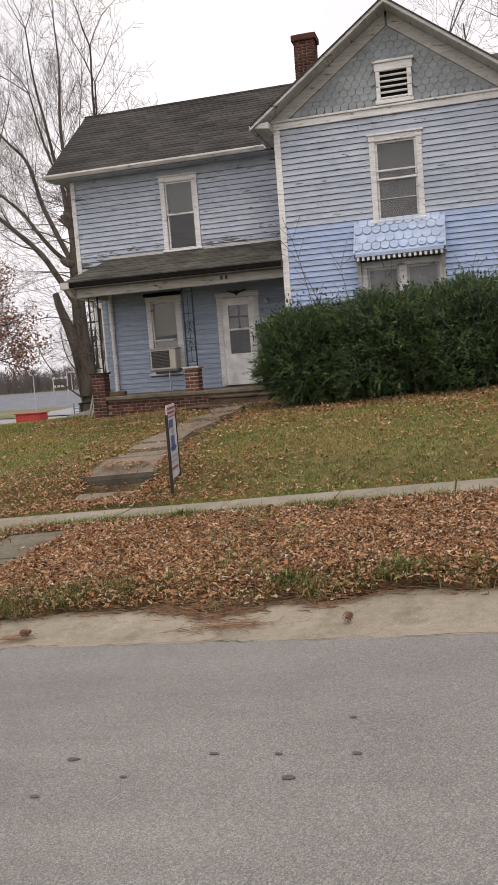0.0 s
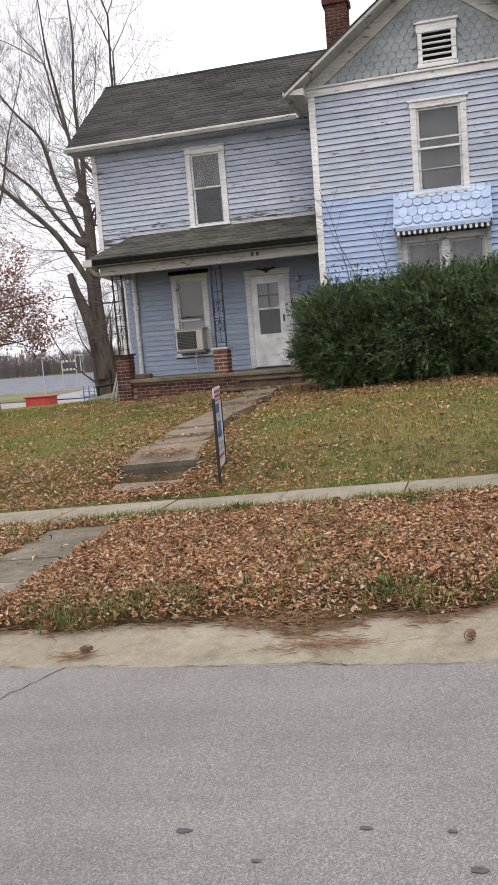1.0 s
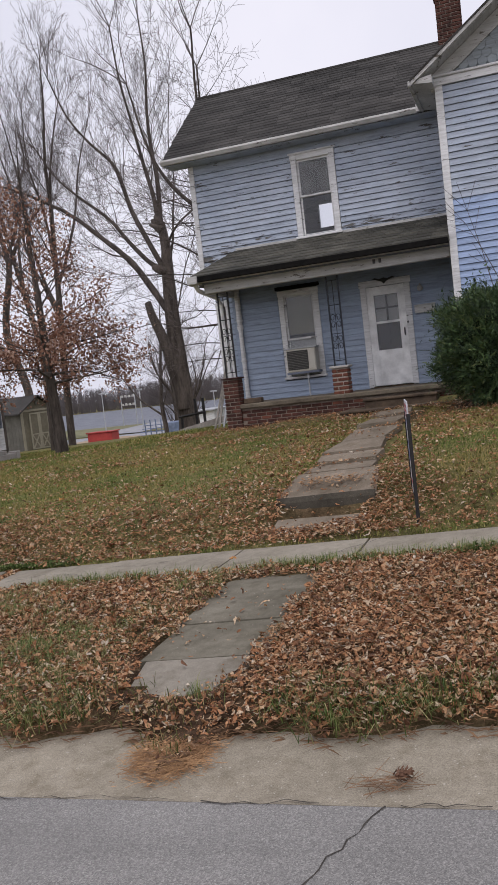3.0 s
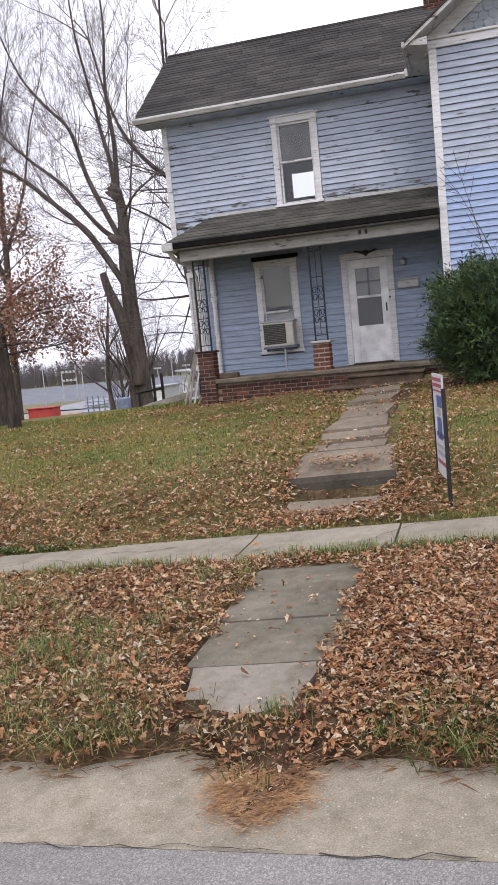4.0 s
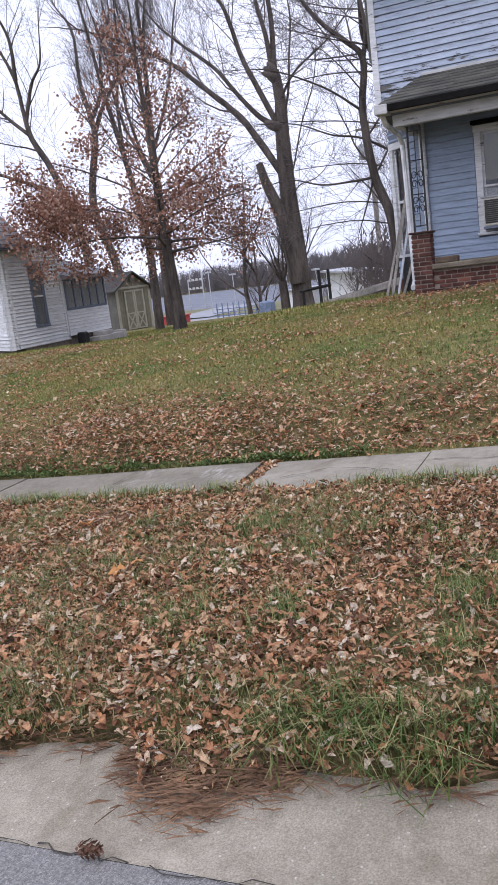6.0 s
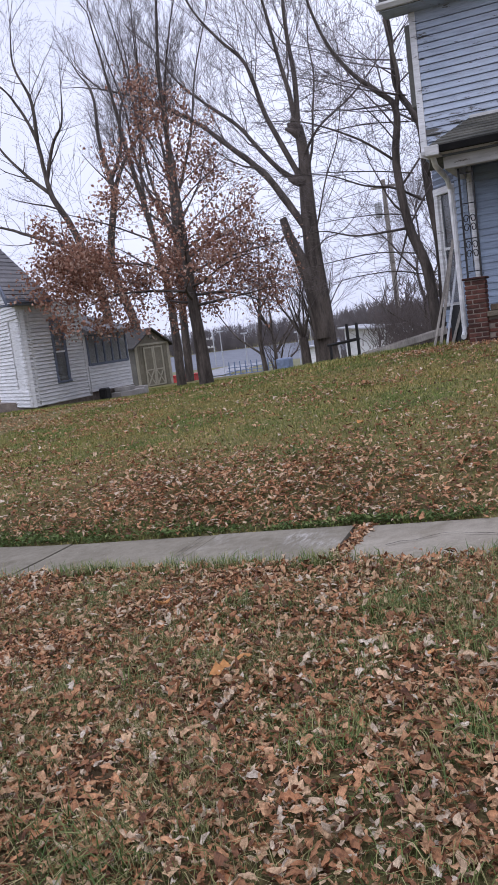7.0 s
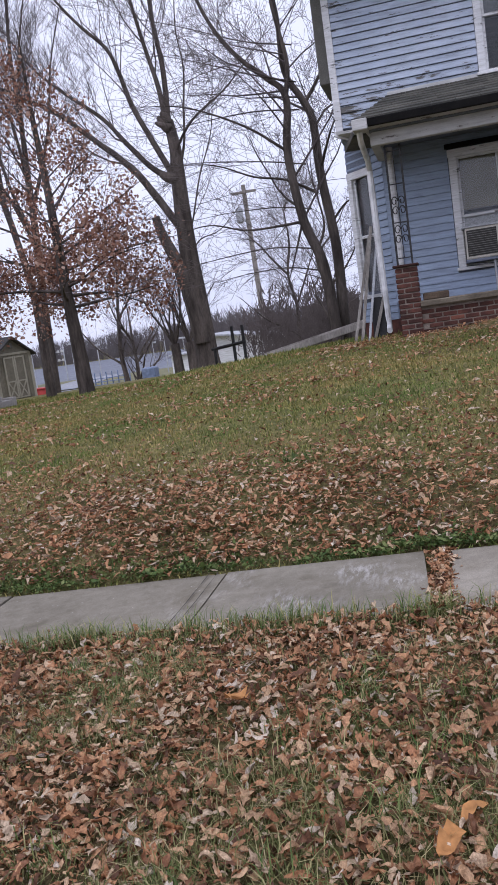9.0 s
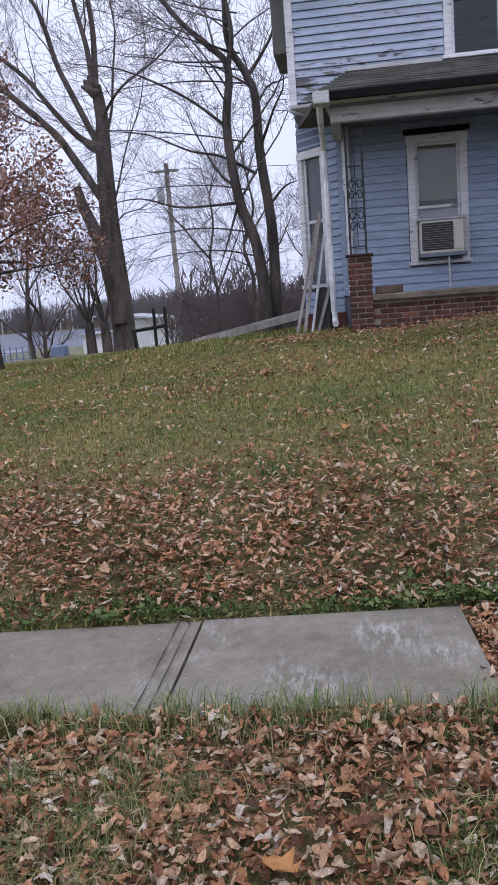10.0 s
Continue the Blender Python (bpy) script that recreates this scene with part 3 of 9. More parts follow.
def build_ground():
    xs = np.concatenate([[-1500, -900, -500, -300, -200, -140, -100, -75, -60, -48, -40, -34, -30], np.arange(-27, -14, 0.5), np.arange(-14, 5, 0.1), np.arange(5, 14, 0.5), [16, 20, 28, 40, 60, 100, 200, 500, 1500]])
    ys = np.concatenate([[-1500, -400, -120, -40, -15, -8, -4, -1, 2, 4, 5], np.arange(5.3, 6.4, 0.04), np.arange(6.4, 20, 0.12), np.arange(20, 40, 0.5), np.arange(40, 110, 4), [110, 130, 150, 180, 220, 280, 360, 500, 800, 1500]])
    X, Y = np.meshgrid(xs, ys)
    Z = height(X, Y)
    e = verge_edge(X)
    rise = np.clip((Y - e) / 0.10, 0, 1)
    Z = np.where(Y < e + 0.1, street(X) - 0.10 + rise * (Z - street(X) + 0.10 + 0.015), Z)
    # the ground lies under the slabs
    sw = (Y > walk_front(X)) & (Y < walk_front(X) + WALK_W) & (X > -60) & (X < 60)
    Z = np.where(sw, Z - 0.06, Z)
    Z = np.where((X > -3.42) & (X < -2.70) & (Y > 6.3) & (Y < 8.3), Z - 0.05, Z)
    Z = np.where((X > -3.62) & (X < -2.7) & (Y > 10.62) & (Y < 16.9), Z - 0.06, Z)
    nx, ny = len(xs), len(ys)
    co = np.stack([X.ravel(), Y.ravel(), Z.ravel()], 1)
    i = (np.arange(ny - 1)[:, None] * nx + np.arange(nx - 1)[None, :]).ravel()
    tris = np.concatenate([np.stack([i, i + 1, i + nx + 1], 1), np.stack([i, i + nx + 1, i + nx], 1)])
    me = arrays_mesh("ground", co, tris, M["ground"])
    me.shade_smooth()
    # how far leaf litter covers the soil
    verge = np.where(X > -4.5, 0.8, 0.55) * (Y < walk_front(X)) * (Y > 5)
    near_walk = 0.35 * np.exp(-((Y - (walk_front(X) + 1.2)) / 0.7) ** 2)
    path = 0.9 * np.exp(-(((X + 3.1) / 1.0) ** 2 + ((Y - 10.4) / 0.8) ** 2))
    foot = 0.9 * np.exp(-((Y - 16.6) / 0.9) ** 2) * (X > -6.5) * (X < 4)
    bed = 1.0 * (Y > 15.6) * (Y < 19) * (X > -2.3) * (X < 4)
    lit = np.clip(np.maximum.reduce([verge, near_walk, path, foot, bed]) + 0.2 * wobble(X, Y, 1.7), 0, 1) * (Y > 5) * (Y < 20)
    at = me.attributes.new("litter", "FLOAT", "POINT")
    at.data.foreach_set("value", lit.ravel().astype(np.float32))
    ob = new("ground", me)
    tagged(ob, "patchy brown and green autumn lawn sloping down to the street", "ground", kind="structure")


build_ground()


def kerb_skew(x):
    """The street runs a little askew to the house."""
    return -0.03 - 0.05 * min(max(float(x), -14.0), 6.0)


def strip(name, edges, mat, thick=0.1, step=0.25, x0=-60.0, x1=60.0, lift=0.0, crown=None):
    """A paved strip along x, between y lines given as (y, rise over the street)."""
    xs = np.concatenate([np.arange(x0, -14, 2.0), np.arange(-14, 6, step), np.arange(6, x1 + 0.1, 2.0)])
    n = len(edges)
    co, faces = [], []
    for x in xs:
        for y, dz in edges:
            co.append((x, y + kerb_skew(x) * float(np.interp(y, [5.2, 6.2], [1, 0])), float(street(x)) + dz + lift))
    for i in range(len(xs) - 1):
        for k in range(n - 1):
            a = i * n + k
            faces.append((a, a + n, a + n + 1))
            faces.append((a, a + n + 1, a + 1))
    me = arrays_mesh(name, np.array(co), np.array(faces), mat)
    me.shade_smooth()
    return new(name, me)


road = strip("road", [(-7.0, 0.0), (-4.5, 0.02), (-1, 0.045), (1.5, 0.035), (4, 0.01), (5.2, -0.012)], M["asphalt"])
tagged(road, "weathered light grey asphalt road with branching cracks", "road", kind="structure")
gutter = strip("gutter", [(5.206, -0.014), (5.35, -0.022), (5.5, -0.012), (5.75, 0.008), (6.3, 0.03)], M["gutter"], 0.1, 0.1)
tagged(gutter, "stained pale concrete gutter along the road edge", "gutter", kind="structure")
joint = strip("gutter_joint", [(5.17, -0.016), (5.235, -0.016)], M["crack"], lift=-0.02, step=0.5)
tagged(joint, "dark joint between asphalt and concrete gutter", "joint", kind="structure")


def crack_line(name, pts, width, label, stray=0.02):
    """A thin open crack that lies on the road or a slab, as a ribbon with ragged edges."""
    bm = bmesh.new()
    left, right = [], []
    p = [Vector(q) for q in pts]
    fine = []
    for a, b in zip(p, p[1:]):
        k = max(2, int((b - a).length / 0.06))
        for i in range(k):
            q = a.lerp(b, i / k)
            fine.append(q + Vector((random.uniform(-stray, stray), random.uniform(-stray, stray), 0)))
    fine.append(p[-1])
    for i, q in enumerate(fine):
        t = (fine[min(i + 1, len(fine) - 1)] - fine[max(i - 1, 0)]).normalized()
        s = Vector((-t.y, t.x, 0)) * width * random.uniform(0.25, 1.0)
        left.append(bm.verts.new(q + s))
        right.append(bm.verts.new(q - s))
    for i in range(len(fine) - 1):
        bm.faces.new((left[i], left[i + 1], right[i + 1], right[i]))
    return tagged(part(name, bm, M["crack"]), label, "crack", kind="structure")


def road_z(x, y):
    return float(street(x)) + float(np.interp(y, [-7, -4.5, -1, 1.5, 4, 5.195], [0, 0.02, 0.045, 0.035, 0.01, -0.012])) + 0.004


def road_crack(pts, w=0.003):
    crack_line("road_crack", [(x, y, road_z(x, y)) for x, y in pts], w, "thin branching dark crack in grey asphalt")


road_crack([(-1.72, 5.25), (-1.95, 4.6), (-2.2, 4.1), (-2.35, 3.6), (-2.1, 3.1), (-1.6, 2.6), (-1.3, 2.1)], 0.0045)
road_crack([(-2.2, 4.1), (-2.6, 3.9), (-3.3, 3.7)])
def tar_spot(x, y, size):
    """A thin uneven blot of tar pressed into the road."""
    bm = bmesh.new()
    ring = [bm.verts.new((x + size * math.cos(a) * random.uniform(0.75, 1.15), y + 0.55 * size * math.sin(a) * random.uniform(0.75, 1.15), road_z(x, y) + 0.001)) for a in (k * math.pi / 6 for k in range(12))]
    bm.faces.new(ring)
    tagged(part("tar_spot", bm, M["tar"]), "small dark worn tar spot on the asphalt", "spot", kind="structure")


M["tar"] = mottled("worn_tar", (0.07, 0.068, 0.066), (0.125, 0.122, 0.118), 30.0, 160.0, 0.9)
for x, y, size in ((0.83, 3.66, 0.022), (0.59, 3.46, 0.03), (0.23, 3.67, 0.022), (-0.4, 3.63, 0.03), (-0.1, 3.47, 0.018), (0.77, 4.01, 0.02), (-0.41, 3.31, 0.022), (0.51, 3.66, 0.018)):
    tar_spot(x, y, size)
road_crack([(-4.4, 5.36), (-4.5, 4.4), (-4.2, 3.7)], 0.003)


jr = random.Random(4)
xj = -14.0
while xj < 6:
    ln = jr.uniform(0.3, 1.6)
    crack_line("edge_crack", [(xj + ln * k / 4, 5.203 + kerb_skew(xj + ln * k / 4) + jr.uniform(-0.012, 0.012), float(street(xj + ln * k / 4)) - 0.006) for k in range(5)], jr.uniform(0.002, 0.0055), "ragged dark crack along the asphalt edge")
    xj += ln + jr.uniform(0.0, 0.35)


# ---------------------------------------------------------------- slabs
def slab_mesh(bm, corners, lift, thick, step=0.2, tilt=0.0):
    """A concrete slab over a four-cornered plan, that follows the ground; rounded arris."""
    (a, b, c, d) = [Vector((*p, 0)) for p in corners]
    nu = max(1, int((b - a).length / step))
    nv = max(1, int((d - a).length / step))
    top, low = {}, {}
    for i in range(nu + 1):
        for j in range(nv + 1):
            u, v = i / nu, j / nv
            p = a.lerp(b, u).lerp(d.lerp(c, u), v)
            edge = i in (0, nu) or j in (0, nv)
            z = float(street(p.x) + np.interp(p.y, PROFILE_Y, PROFILE_Z)) + lift + tilt * (v - 0.5)
            top[i, j] = bm.verts.new((p.x, p.y, z - (0.008 if edge else 0)))
            if edge:
                low[i, j] = bm.verts.new((p.x, p.y, z - thick))
    for i in range(nu):
        for j in range(nv):
            bm.faces.new((top[i, j], top[i + 1, j], top[i + 1, j + 1], top[i, j + 1]))
    loop = [(i, 0) for i in range(nu)] + [(nu, j) for j in range(nv)] + [(i, nv) for i in range(nu, 0, -1)] + [(0, j) for j in range(nv, 0, -1)]
    for p, q in zip(loop, loop[1:] + loop[:1]):
        bm.faces.new((top[q], top[p], low[p], low[q]))


sidewalk = thing("sidewalk", (0, 8.5, 0), "worn grey concrete sidewalk of separate slabs with grown joints", "sidewalk", kind="structure")
JOINTS = [26, 22, 18, 14, 11.2, 8.6, 6.1, 4.85, 3.6, 2.4, 1.15, -0.05, -1.28, -2.52, -3.73, -5.08, -6.34, -7.53, -8.92, -10.2, -11.5, -12.8, -15, -18, -22, -27, -33]
for xa, xb in zip(JOINTS[1:], JOINTS):
    g1, g2 = (0.035 if abs(xa + 6.34) < 0.01 else 0.008), (0.051 if abs(xb + 6.34) < 0.01 else 0.008)
    bm = bmesh.new()
    u, v = xa + g1, xb - g2
    up = 0.012 if xb < -6 else 0.008
    slab_mesh(bm, [(u, walk_front(u)), (v, walk_front(v)), (v - (0.055 if g2 > 0.05 else 0), walk_front(v) + WALK_W), (u, walk_front(u) + WALK_W)], up + random.uniform(-0.006, 0.006), 0.1)
    part("slab", bm, M["sidewalk" if xb < -6 else "sidewalk_pale"], sidewalk)
for pts in ([(-6.1, 9.1), (-5.7, 9.28), (-5.5, 9.2), (-5.2, 9.05)], [(-5.0, 9.3), (-4.6, 9.2), (-4.4, 9.28)], [(-2.9, 8.7), (-2.6, 9.05), (-2.3, 9.4)], [(-0.1, 8.5), (0.3, 8.9), (0.5, 9.2)]):
    crack_line("sidewalk_crack", [(x, y, float(street(x) + np.interp(y, PROFILE_Y, PROFILE_Z)) + 0.019) for x, y in pts], 0.006, "thin dark crack across a concrete slab")

for dx in (0.05, 0.10):
    crack_line("tooled_joint", [(-7.53 - dx, y, float(street(-7.53 - dx) + np.interp(y, PROFILE_Y, PROFILE_Z)) + 0.019) for y in (8.92, 9.3, 9.74)], 0.0035, "straight tooled groove beside a slab joint", 0.001)

lower_path = thing("lower_path", (-3.05, 7.2, 0), "dark weathered concrete path between street and sidewalk", "path", kind="structure")
for y0, y1, xa, xb in ((7.93, 8.36, -3.44, -2.66), (7.30, 7.922, -3.44, -2.65), (6.66, 7.292, -3.42, -2.63), (6.04, 6.652, -3.38, -2.68)):
    bm = bmesh.new()
    slab_mesh(bm, [(xa + (0.14 if y0 < 6.3 else 0), y0), (xb - (0.10 if y0 < 6.3 else 0), y0 + 0.01), (xb, y1), (xa + 0.01, y1)], 0.008 + (0.006 if 7 < y0 < 7.5 else 0), 0.1, 0.15)
    part("slab", bm, M["path"] if y0 > 6.3 else M["path_pale"], lower_path)

upper_path = thing("upper_path", (-3.15, 13, 0.5), "uneven old concrete path slabs climbing the lawn to the porch", "path", kind="structure")
for corners, lift, thick in (
    ([(-3.70, 10.56), (-2.62, 10.50), (-2.70, 11.2), (-3.62, 11.28)], 0.035, 0.24),
    ([(-3.64, 10.12), (-2.70, 10.06), (-2.70, 10.32), (-3.64, 10.38)], -0.10, 0.12),
    ([(-3.58, 11.36), (-2.80, 11.28), (-2.80, 11.7), (-3.60, 11.78)], 0.045, 0.1),
    ([(-3.56, 11.9), (-2.84, 11.82), (-2.80, 12.22), (-3.60, 12.3)], 0.035, 0.09),
    ([(-3.62, 12.42), (-2.86, 12.34), (-2.92, 13.1), (-3.52, 13.2)], 0.05, 0.09),
    ([(-3.56, 13.36), (-2.98, 13.26), (-2.92, 14.6), (-3.66, 14.7)], 0.04, 0.09),
    ([(-3.68, 15.0), (-3.04, 14.9), (-2.98, 15.9), (-3.64, 16.0)], 0.04, 0.09),
    ([(-3.72, 16.2), (-3.0, 16.1), (-3.06, 16.8), (-3.74, 16.85)], 0.03, 0.09),
):
    bm = bmesh.new()
    slab_mesh(bm, corners, lift + random.uniform(-0.015, 0.02), thick, 0.2, 0.05 if thick > 0.15 else random.uniform(-0.06, 0.02))
    part("slab", bm, M["path_old"], upper_path)

# the front of the first slab, a thin piece darker than its top
bm = bmesh.new()
slab_mesh(bm, [(-3.69, 10.535), (-2.63, 10.477), (-2.63, 10.50), (-3.69, 10.558)], 0.012, 0.2, 0.2, 0.05)
part("slab_face", bm, M["path_face"], upper_path, "dark front face of the slab")

# ---------------------------------------------------------------- walls and boards
def holed_wall(bm, x0, x1, z0, z1, y0, y1, holes):
    """A wall along x with openings (xa, xb, za, zb) that go through it."""
    xs = sorted({x0, x1, *(v for h in holes for v in h[:2])})
    zs = sorted({z0, z1, *(v for h in holes for v in h[2:])})
    for xa, xb in zip(xs, xs[1:]):
        run = None
        for za, zb in zip(zs, zs[1:]):
            if any(h[0] <= xa and xb <= h[1] and h[2] <= za and zb <= h[3] for h in holes):
                if run:
                    box(bm, xa, xb, y0, y1, *run)
                run = None
            else:
                run = (run[0], zb) if run else (za, zb)
        if run:
            box(bm, xa, xb, y0, y1, *run)


def unit_board(name, h=0.1, thick=0.036):
    bm = bmesh.new()
    prism(bm, [(0.0, 0.0), (-thick, 0.0), (-thick, 0.004), (-0.013, h), (0.0, h)], 0.0, 1.0, "x")
    bmesh.ops.recalc_face_normals(bm, faces=bm.faces)
    me = bpy.data.meshes.new(name)
    bm.to_mesh(me)
    bm.free()
    return me


BOARDS = {}


def clapboards(parent, origin, u, length, z0, z1, mat_of, holes=(), rise=0.114, top=None, key="", gap=0.009):
    """Boards up a wall, each stopping short by gap; the dark gap stands in for a lap's shadow line. origin, u: the
    wall's left end and its way along; holes: (a, b, za, zb) along it; top(z): the stretch left under a slope.
    """
    u = Vector(u).normalized()
    nrm = Vector((u.y, -u.x, 0))
    z = z0
    base = absolute(parent)
    while z < z1 - 0.02:
        h = min(rise - gap, z1 - z)
        a0, a1 = (0.0, length) if top is None else top(z)
        cuts = sorted((max(a, a0), min(b, a1)) for a, b, za, zb in holes if za < z + rise * 0.8 and zb > z + 0.03 and b > a0 and a < a1)
        spans, at = [], a0
        for a, b in cuts:
            if a > at:
                spans.append((at, a))
            at = max(at, b)
        if at < a1:
            spans.append((at, a1))
        # butt joints in long runs
        pieces = []
        for a, b in spans:
            if b - a > 3.2:
                c = a + (b - a) * random.uniform(0.3, 0.7)
                pieces += [(a, c - 0.002), (c + 0.002, b)]
            else:
                pieces.append((a, b))
        m = mat_of(z)
        mk = (m.name, key)
        if mk not in BOARDS:
            BOARDS[mk] = unit_board("clapboard")
            BOARDS[mk].materials.append(m)
        for a, b in pieces:
            ob = new("clapboard", BOARDS[mk])
            ob.parent = parent
            o = Vector(origin) + u * a - base
            sag = random.uniform(-0.0015, 0.0015)
            ob.matrix_local = Matrix(((u.x * (b - a), -nrm.x, 0, o.x), (u.y * (b - a), -nrm.y, 0, o.y), (sag, 0, h / 0.1, z - base.z), (0, 0, 0, 1)))
        z += rise


def sash_window(parent, x0, x1, z0, z1, y, lower="screen", upper="screen", trim=0.115, mid=0.5, cap=True, mat="white", shade_of=None):
    """A double-hung window in a wall at y: casing, head, sill, two sashes and panes, a shade behind."""
    w = thing("window", ((x0 + x1) / 2, y, z0))
    w.location = Vector(w.location) - absolute(parent)
    w.parent = parent
    fm = M[mat]
    part("casing", boxed(x0, x0 + trim, y - 0.045, y + 0.02, z0 + 0.05, z1 - 0.12, 0.006), fm, w)
    part("casing", boxed(x1 - trim, x1, y - 0.045, y + 0.02, z0 + 0.05, z1 - 0.12, 0.006), fm, w)
    bm = bmesh.new()
    box(bm, x0 - 0.01, x1 + 0.01, y - 0.05, y + 0.02, z1 - 0.13, z1 - 0.015, 0.006)
    if cap:
        box(bm, x0 - 0.035, x1 + 0.035, y - 0.085, y + 0.02, z1 - 0.02, z1 + 0.015, 0.006)
        for c in (x0 + trim / 2, x1 - trim / 2):
            box(bm, c - trim / 2 - 0.008, c + trim / 2 + 0.008, y - 0.062, y, z1 - 0.125, z1 - 0.02, 0.008)
    part("head", bm, fm, w)
    bm = bmesh.new()
    box(bm, x0 - 0.03, x1 + 0.03, y - 0.09, y + 0.02, z0, z0 + 0.05, 0.008)
    part("window_sill", bm, fm, w)
    a, b, lo, hi = x0 + trim, x1 - trim, z0 + 0.05, z1 - 0.13
    zm = lo + (hi - lo) * mid
    s = 0.04
    for nm, za, zb, yy in (("upper_sash", zm - 0.015, hi, y - 0.005), ("lower_sash", lo, zm + 0.02, y + 0.03)):
        bm = bmesh.new()
        box(bm, a, a + s, yy, yy + 0.03, za, zb, 0.004)
        box(bm, b - s, b, yy, yy + 0.03, za, zb, 0.004)
        box(bm, a + s, b - s, yy, yy + 0.03, za, za + s, 0.004)
        box(bm, a + s, b - s, yy, yy + 0.03, zb - s, zb, 0.004)
        part(nm, bm, fm, w)
        bm = bmesh.new()
        box(bm, a + s, b - s, yy + 0.012, yy + 0.016, za + s, zb - s)
        g = part("pane", bm, M["glass"], w)
        g.visible_shadow = False
    bm = bmesh.new()
    box(bm, a - 0.02, b + 0.02, y + 0.075, y + 0.08, zm + (0.10 if upper == "yellow_shade" else 0.0), hi + 0.02)
    part("shade", bm, M[upper], w)
    if lower is None:
        return w
    bm = bmesh.new()
    box(bm, a - 0.02, b + 0.02, y + 0.083, y + 0.088, lo - 0.02, zm)
    part("shade", bm, M[lower], w)
    return w


FY, WY = 19.35, 17.68          # main front wall, gabled wing's front wall
house = thing("house", (-2.6, 21.0, 0.75), "two-storey faded light blue clapboard house with gabled wing and front porch", "house")

# openings
WIN_UP = (-5.27, -4.55, 4.46, 6.0)
WIN_LO = (-5.86, -5.18, 1.62, 3.36)
DOOR = (-4.12, -3.32, 1.2, 3.24)
RWIN = (-0.26, 0.56, 4.33, 5.84)
PAIR = (-0.56, 0.88, 1.83, 3.40)
VENT = (-0.07, 0.45, 6.62, 7.20)

bm = bmesh.new()
holed_wall(bm, -7.56, -2.2, 4.0, 6.36, FY + 0.002, FY + 0.14, [WIN_UP])
holed_wall(bm, -6.93, -2.2, 0.6, 4.0, FY + 0.002, FY + 0.14, [WIN_LO, DOOR])
wall_front = part("wall", bm, M["sheath"], house)
clapboards(wall_front, (-7.5, FY, 0), (1, 0, 0), 5.27, 4.02, 6.28, lambda z: M["siding_worn"], [(2.13, 3.05, 4.39, 6.1)])
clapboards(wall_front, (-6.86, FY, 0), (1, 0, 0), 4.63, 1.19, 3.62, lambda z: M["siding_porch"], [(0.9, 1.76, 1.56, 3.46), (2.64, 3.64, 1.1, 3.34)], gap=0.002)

bm = bmesh.new()
holed_wall(bm, -2.2, 2.42, 0.55, 6.4, WY + 0.002, WY + 0.14, [RWIN, PAIR])
wall_wing = part("wall", bm, M["sheath"], house)
clapboards(wall_wing, (-2.12, WY, 0), (1, 0, 0), 4.46, 0.95, 6.33, lambda z: M["siding_blue"] if z < 4.28 else M["siding_faded"],
           [(1.76, 2.78, 4.25, 5.95), (1.46, 3.10, 1.73, 3.50)])
# return of the wing, and the other sides, plain
bm = bmesh.new()
box(bm, -2.2, -2.06, WY + 0.14, FY + 0.14, 0.55, 6.4)
wall_return = part("wall", bm, M["sheath"], house)
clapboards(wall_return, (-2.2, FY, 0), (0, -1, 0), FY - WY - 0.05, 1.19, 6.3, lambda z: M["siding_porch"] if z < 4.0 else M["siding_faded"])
# left side: cut-away corner below, full corner above
CA, CB = Vector((-6.93, FY, 0)), Vector((-7.56, 20.02, 0))
cd = (CA - CB).normalized()
bm = bmesh.new()
box(bm, -7.56, -7.42, FY + 0.14, 23.65, 4.0, 6.4)
box(bm, -7.56, -7.42, 20.02, 23.65, 0.5, 4.0)
holed_wall(bm, -7.42, 2.42, 0.5, 6.4, 23.51, 23.65, [(-5.84, -5.25, 5.26, 5.86)])
box(bm, 2.28, 2.42, WY + 0.14, 23.51, 0.5, 6.4)
box(bm, -7.56, 2.42, FY + 0.14, 23.65, 3.86, 4.0)
part("wall", bm, M["siding_faded"], house)
bm = bmesh.new()
L = (CA - CB).length
box(bm, 0, L, 0.004, 0.12, 0.5, 1.45)
box(bm, 0, L, 0.004, 0.12, 3.3, 3.99)
box(bm, 0, 0.05, 0.004, 0.12, 1.45, 3.3)
box(bm, 0.60, L, 0.004, 0.12, 1.45, 3.3)
TC = Matrix.Translation(CB) @ Matrix(((cd.x, -cd.y, 0, 0), (cd.y, cd.x, 0, 0), (0, 0, 1, 0), (0, 0, 0, 1)))
bmesh.ops.transform(bm, matrix=TC, verts=bm.verts)
wall_cut = part("wall", bm, M["sheath"], house, "diagonal wall at the cut-away corner")
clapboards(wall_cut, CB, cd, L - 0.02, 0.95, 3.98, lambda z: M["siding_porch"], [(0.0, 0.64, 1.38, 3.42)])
# tall window in the cut-away corner
cw = thing("window", (0, 0, 0))
cw.parent = house
cw.location = (CB + CA) / 2 + Vector((0, 0, 1.4)) - absolute(house)


def cut_part(name, mat, *boxes):
    b = bmesh.new()
    for q in boxes:
        box(b, *q, 0.006)
    bmesh.ops.transform(b, matrix=TC, verts=b.verts)
    return part(name, b, mat, cw)


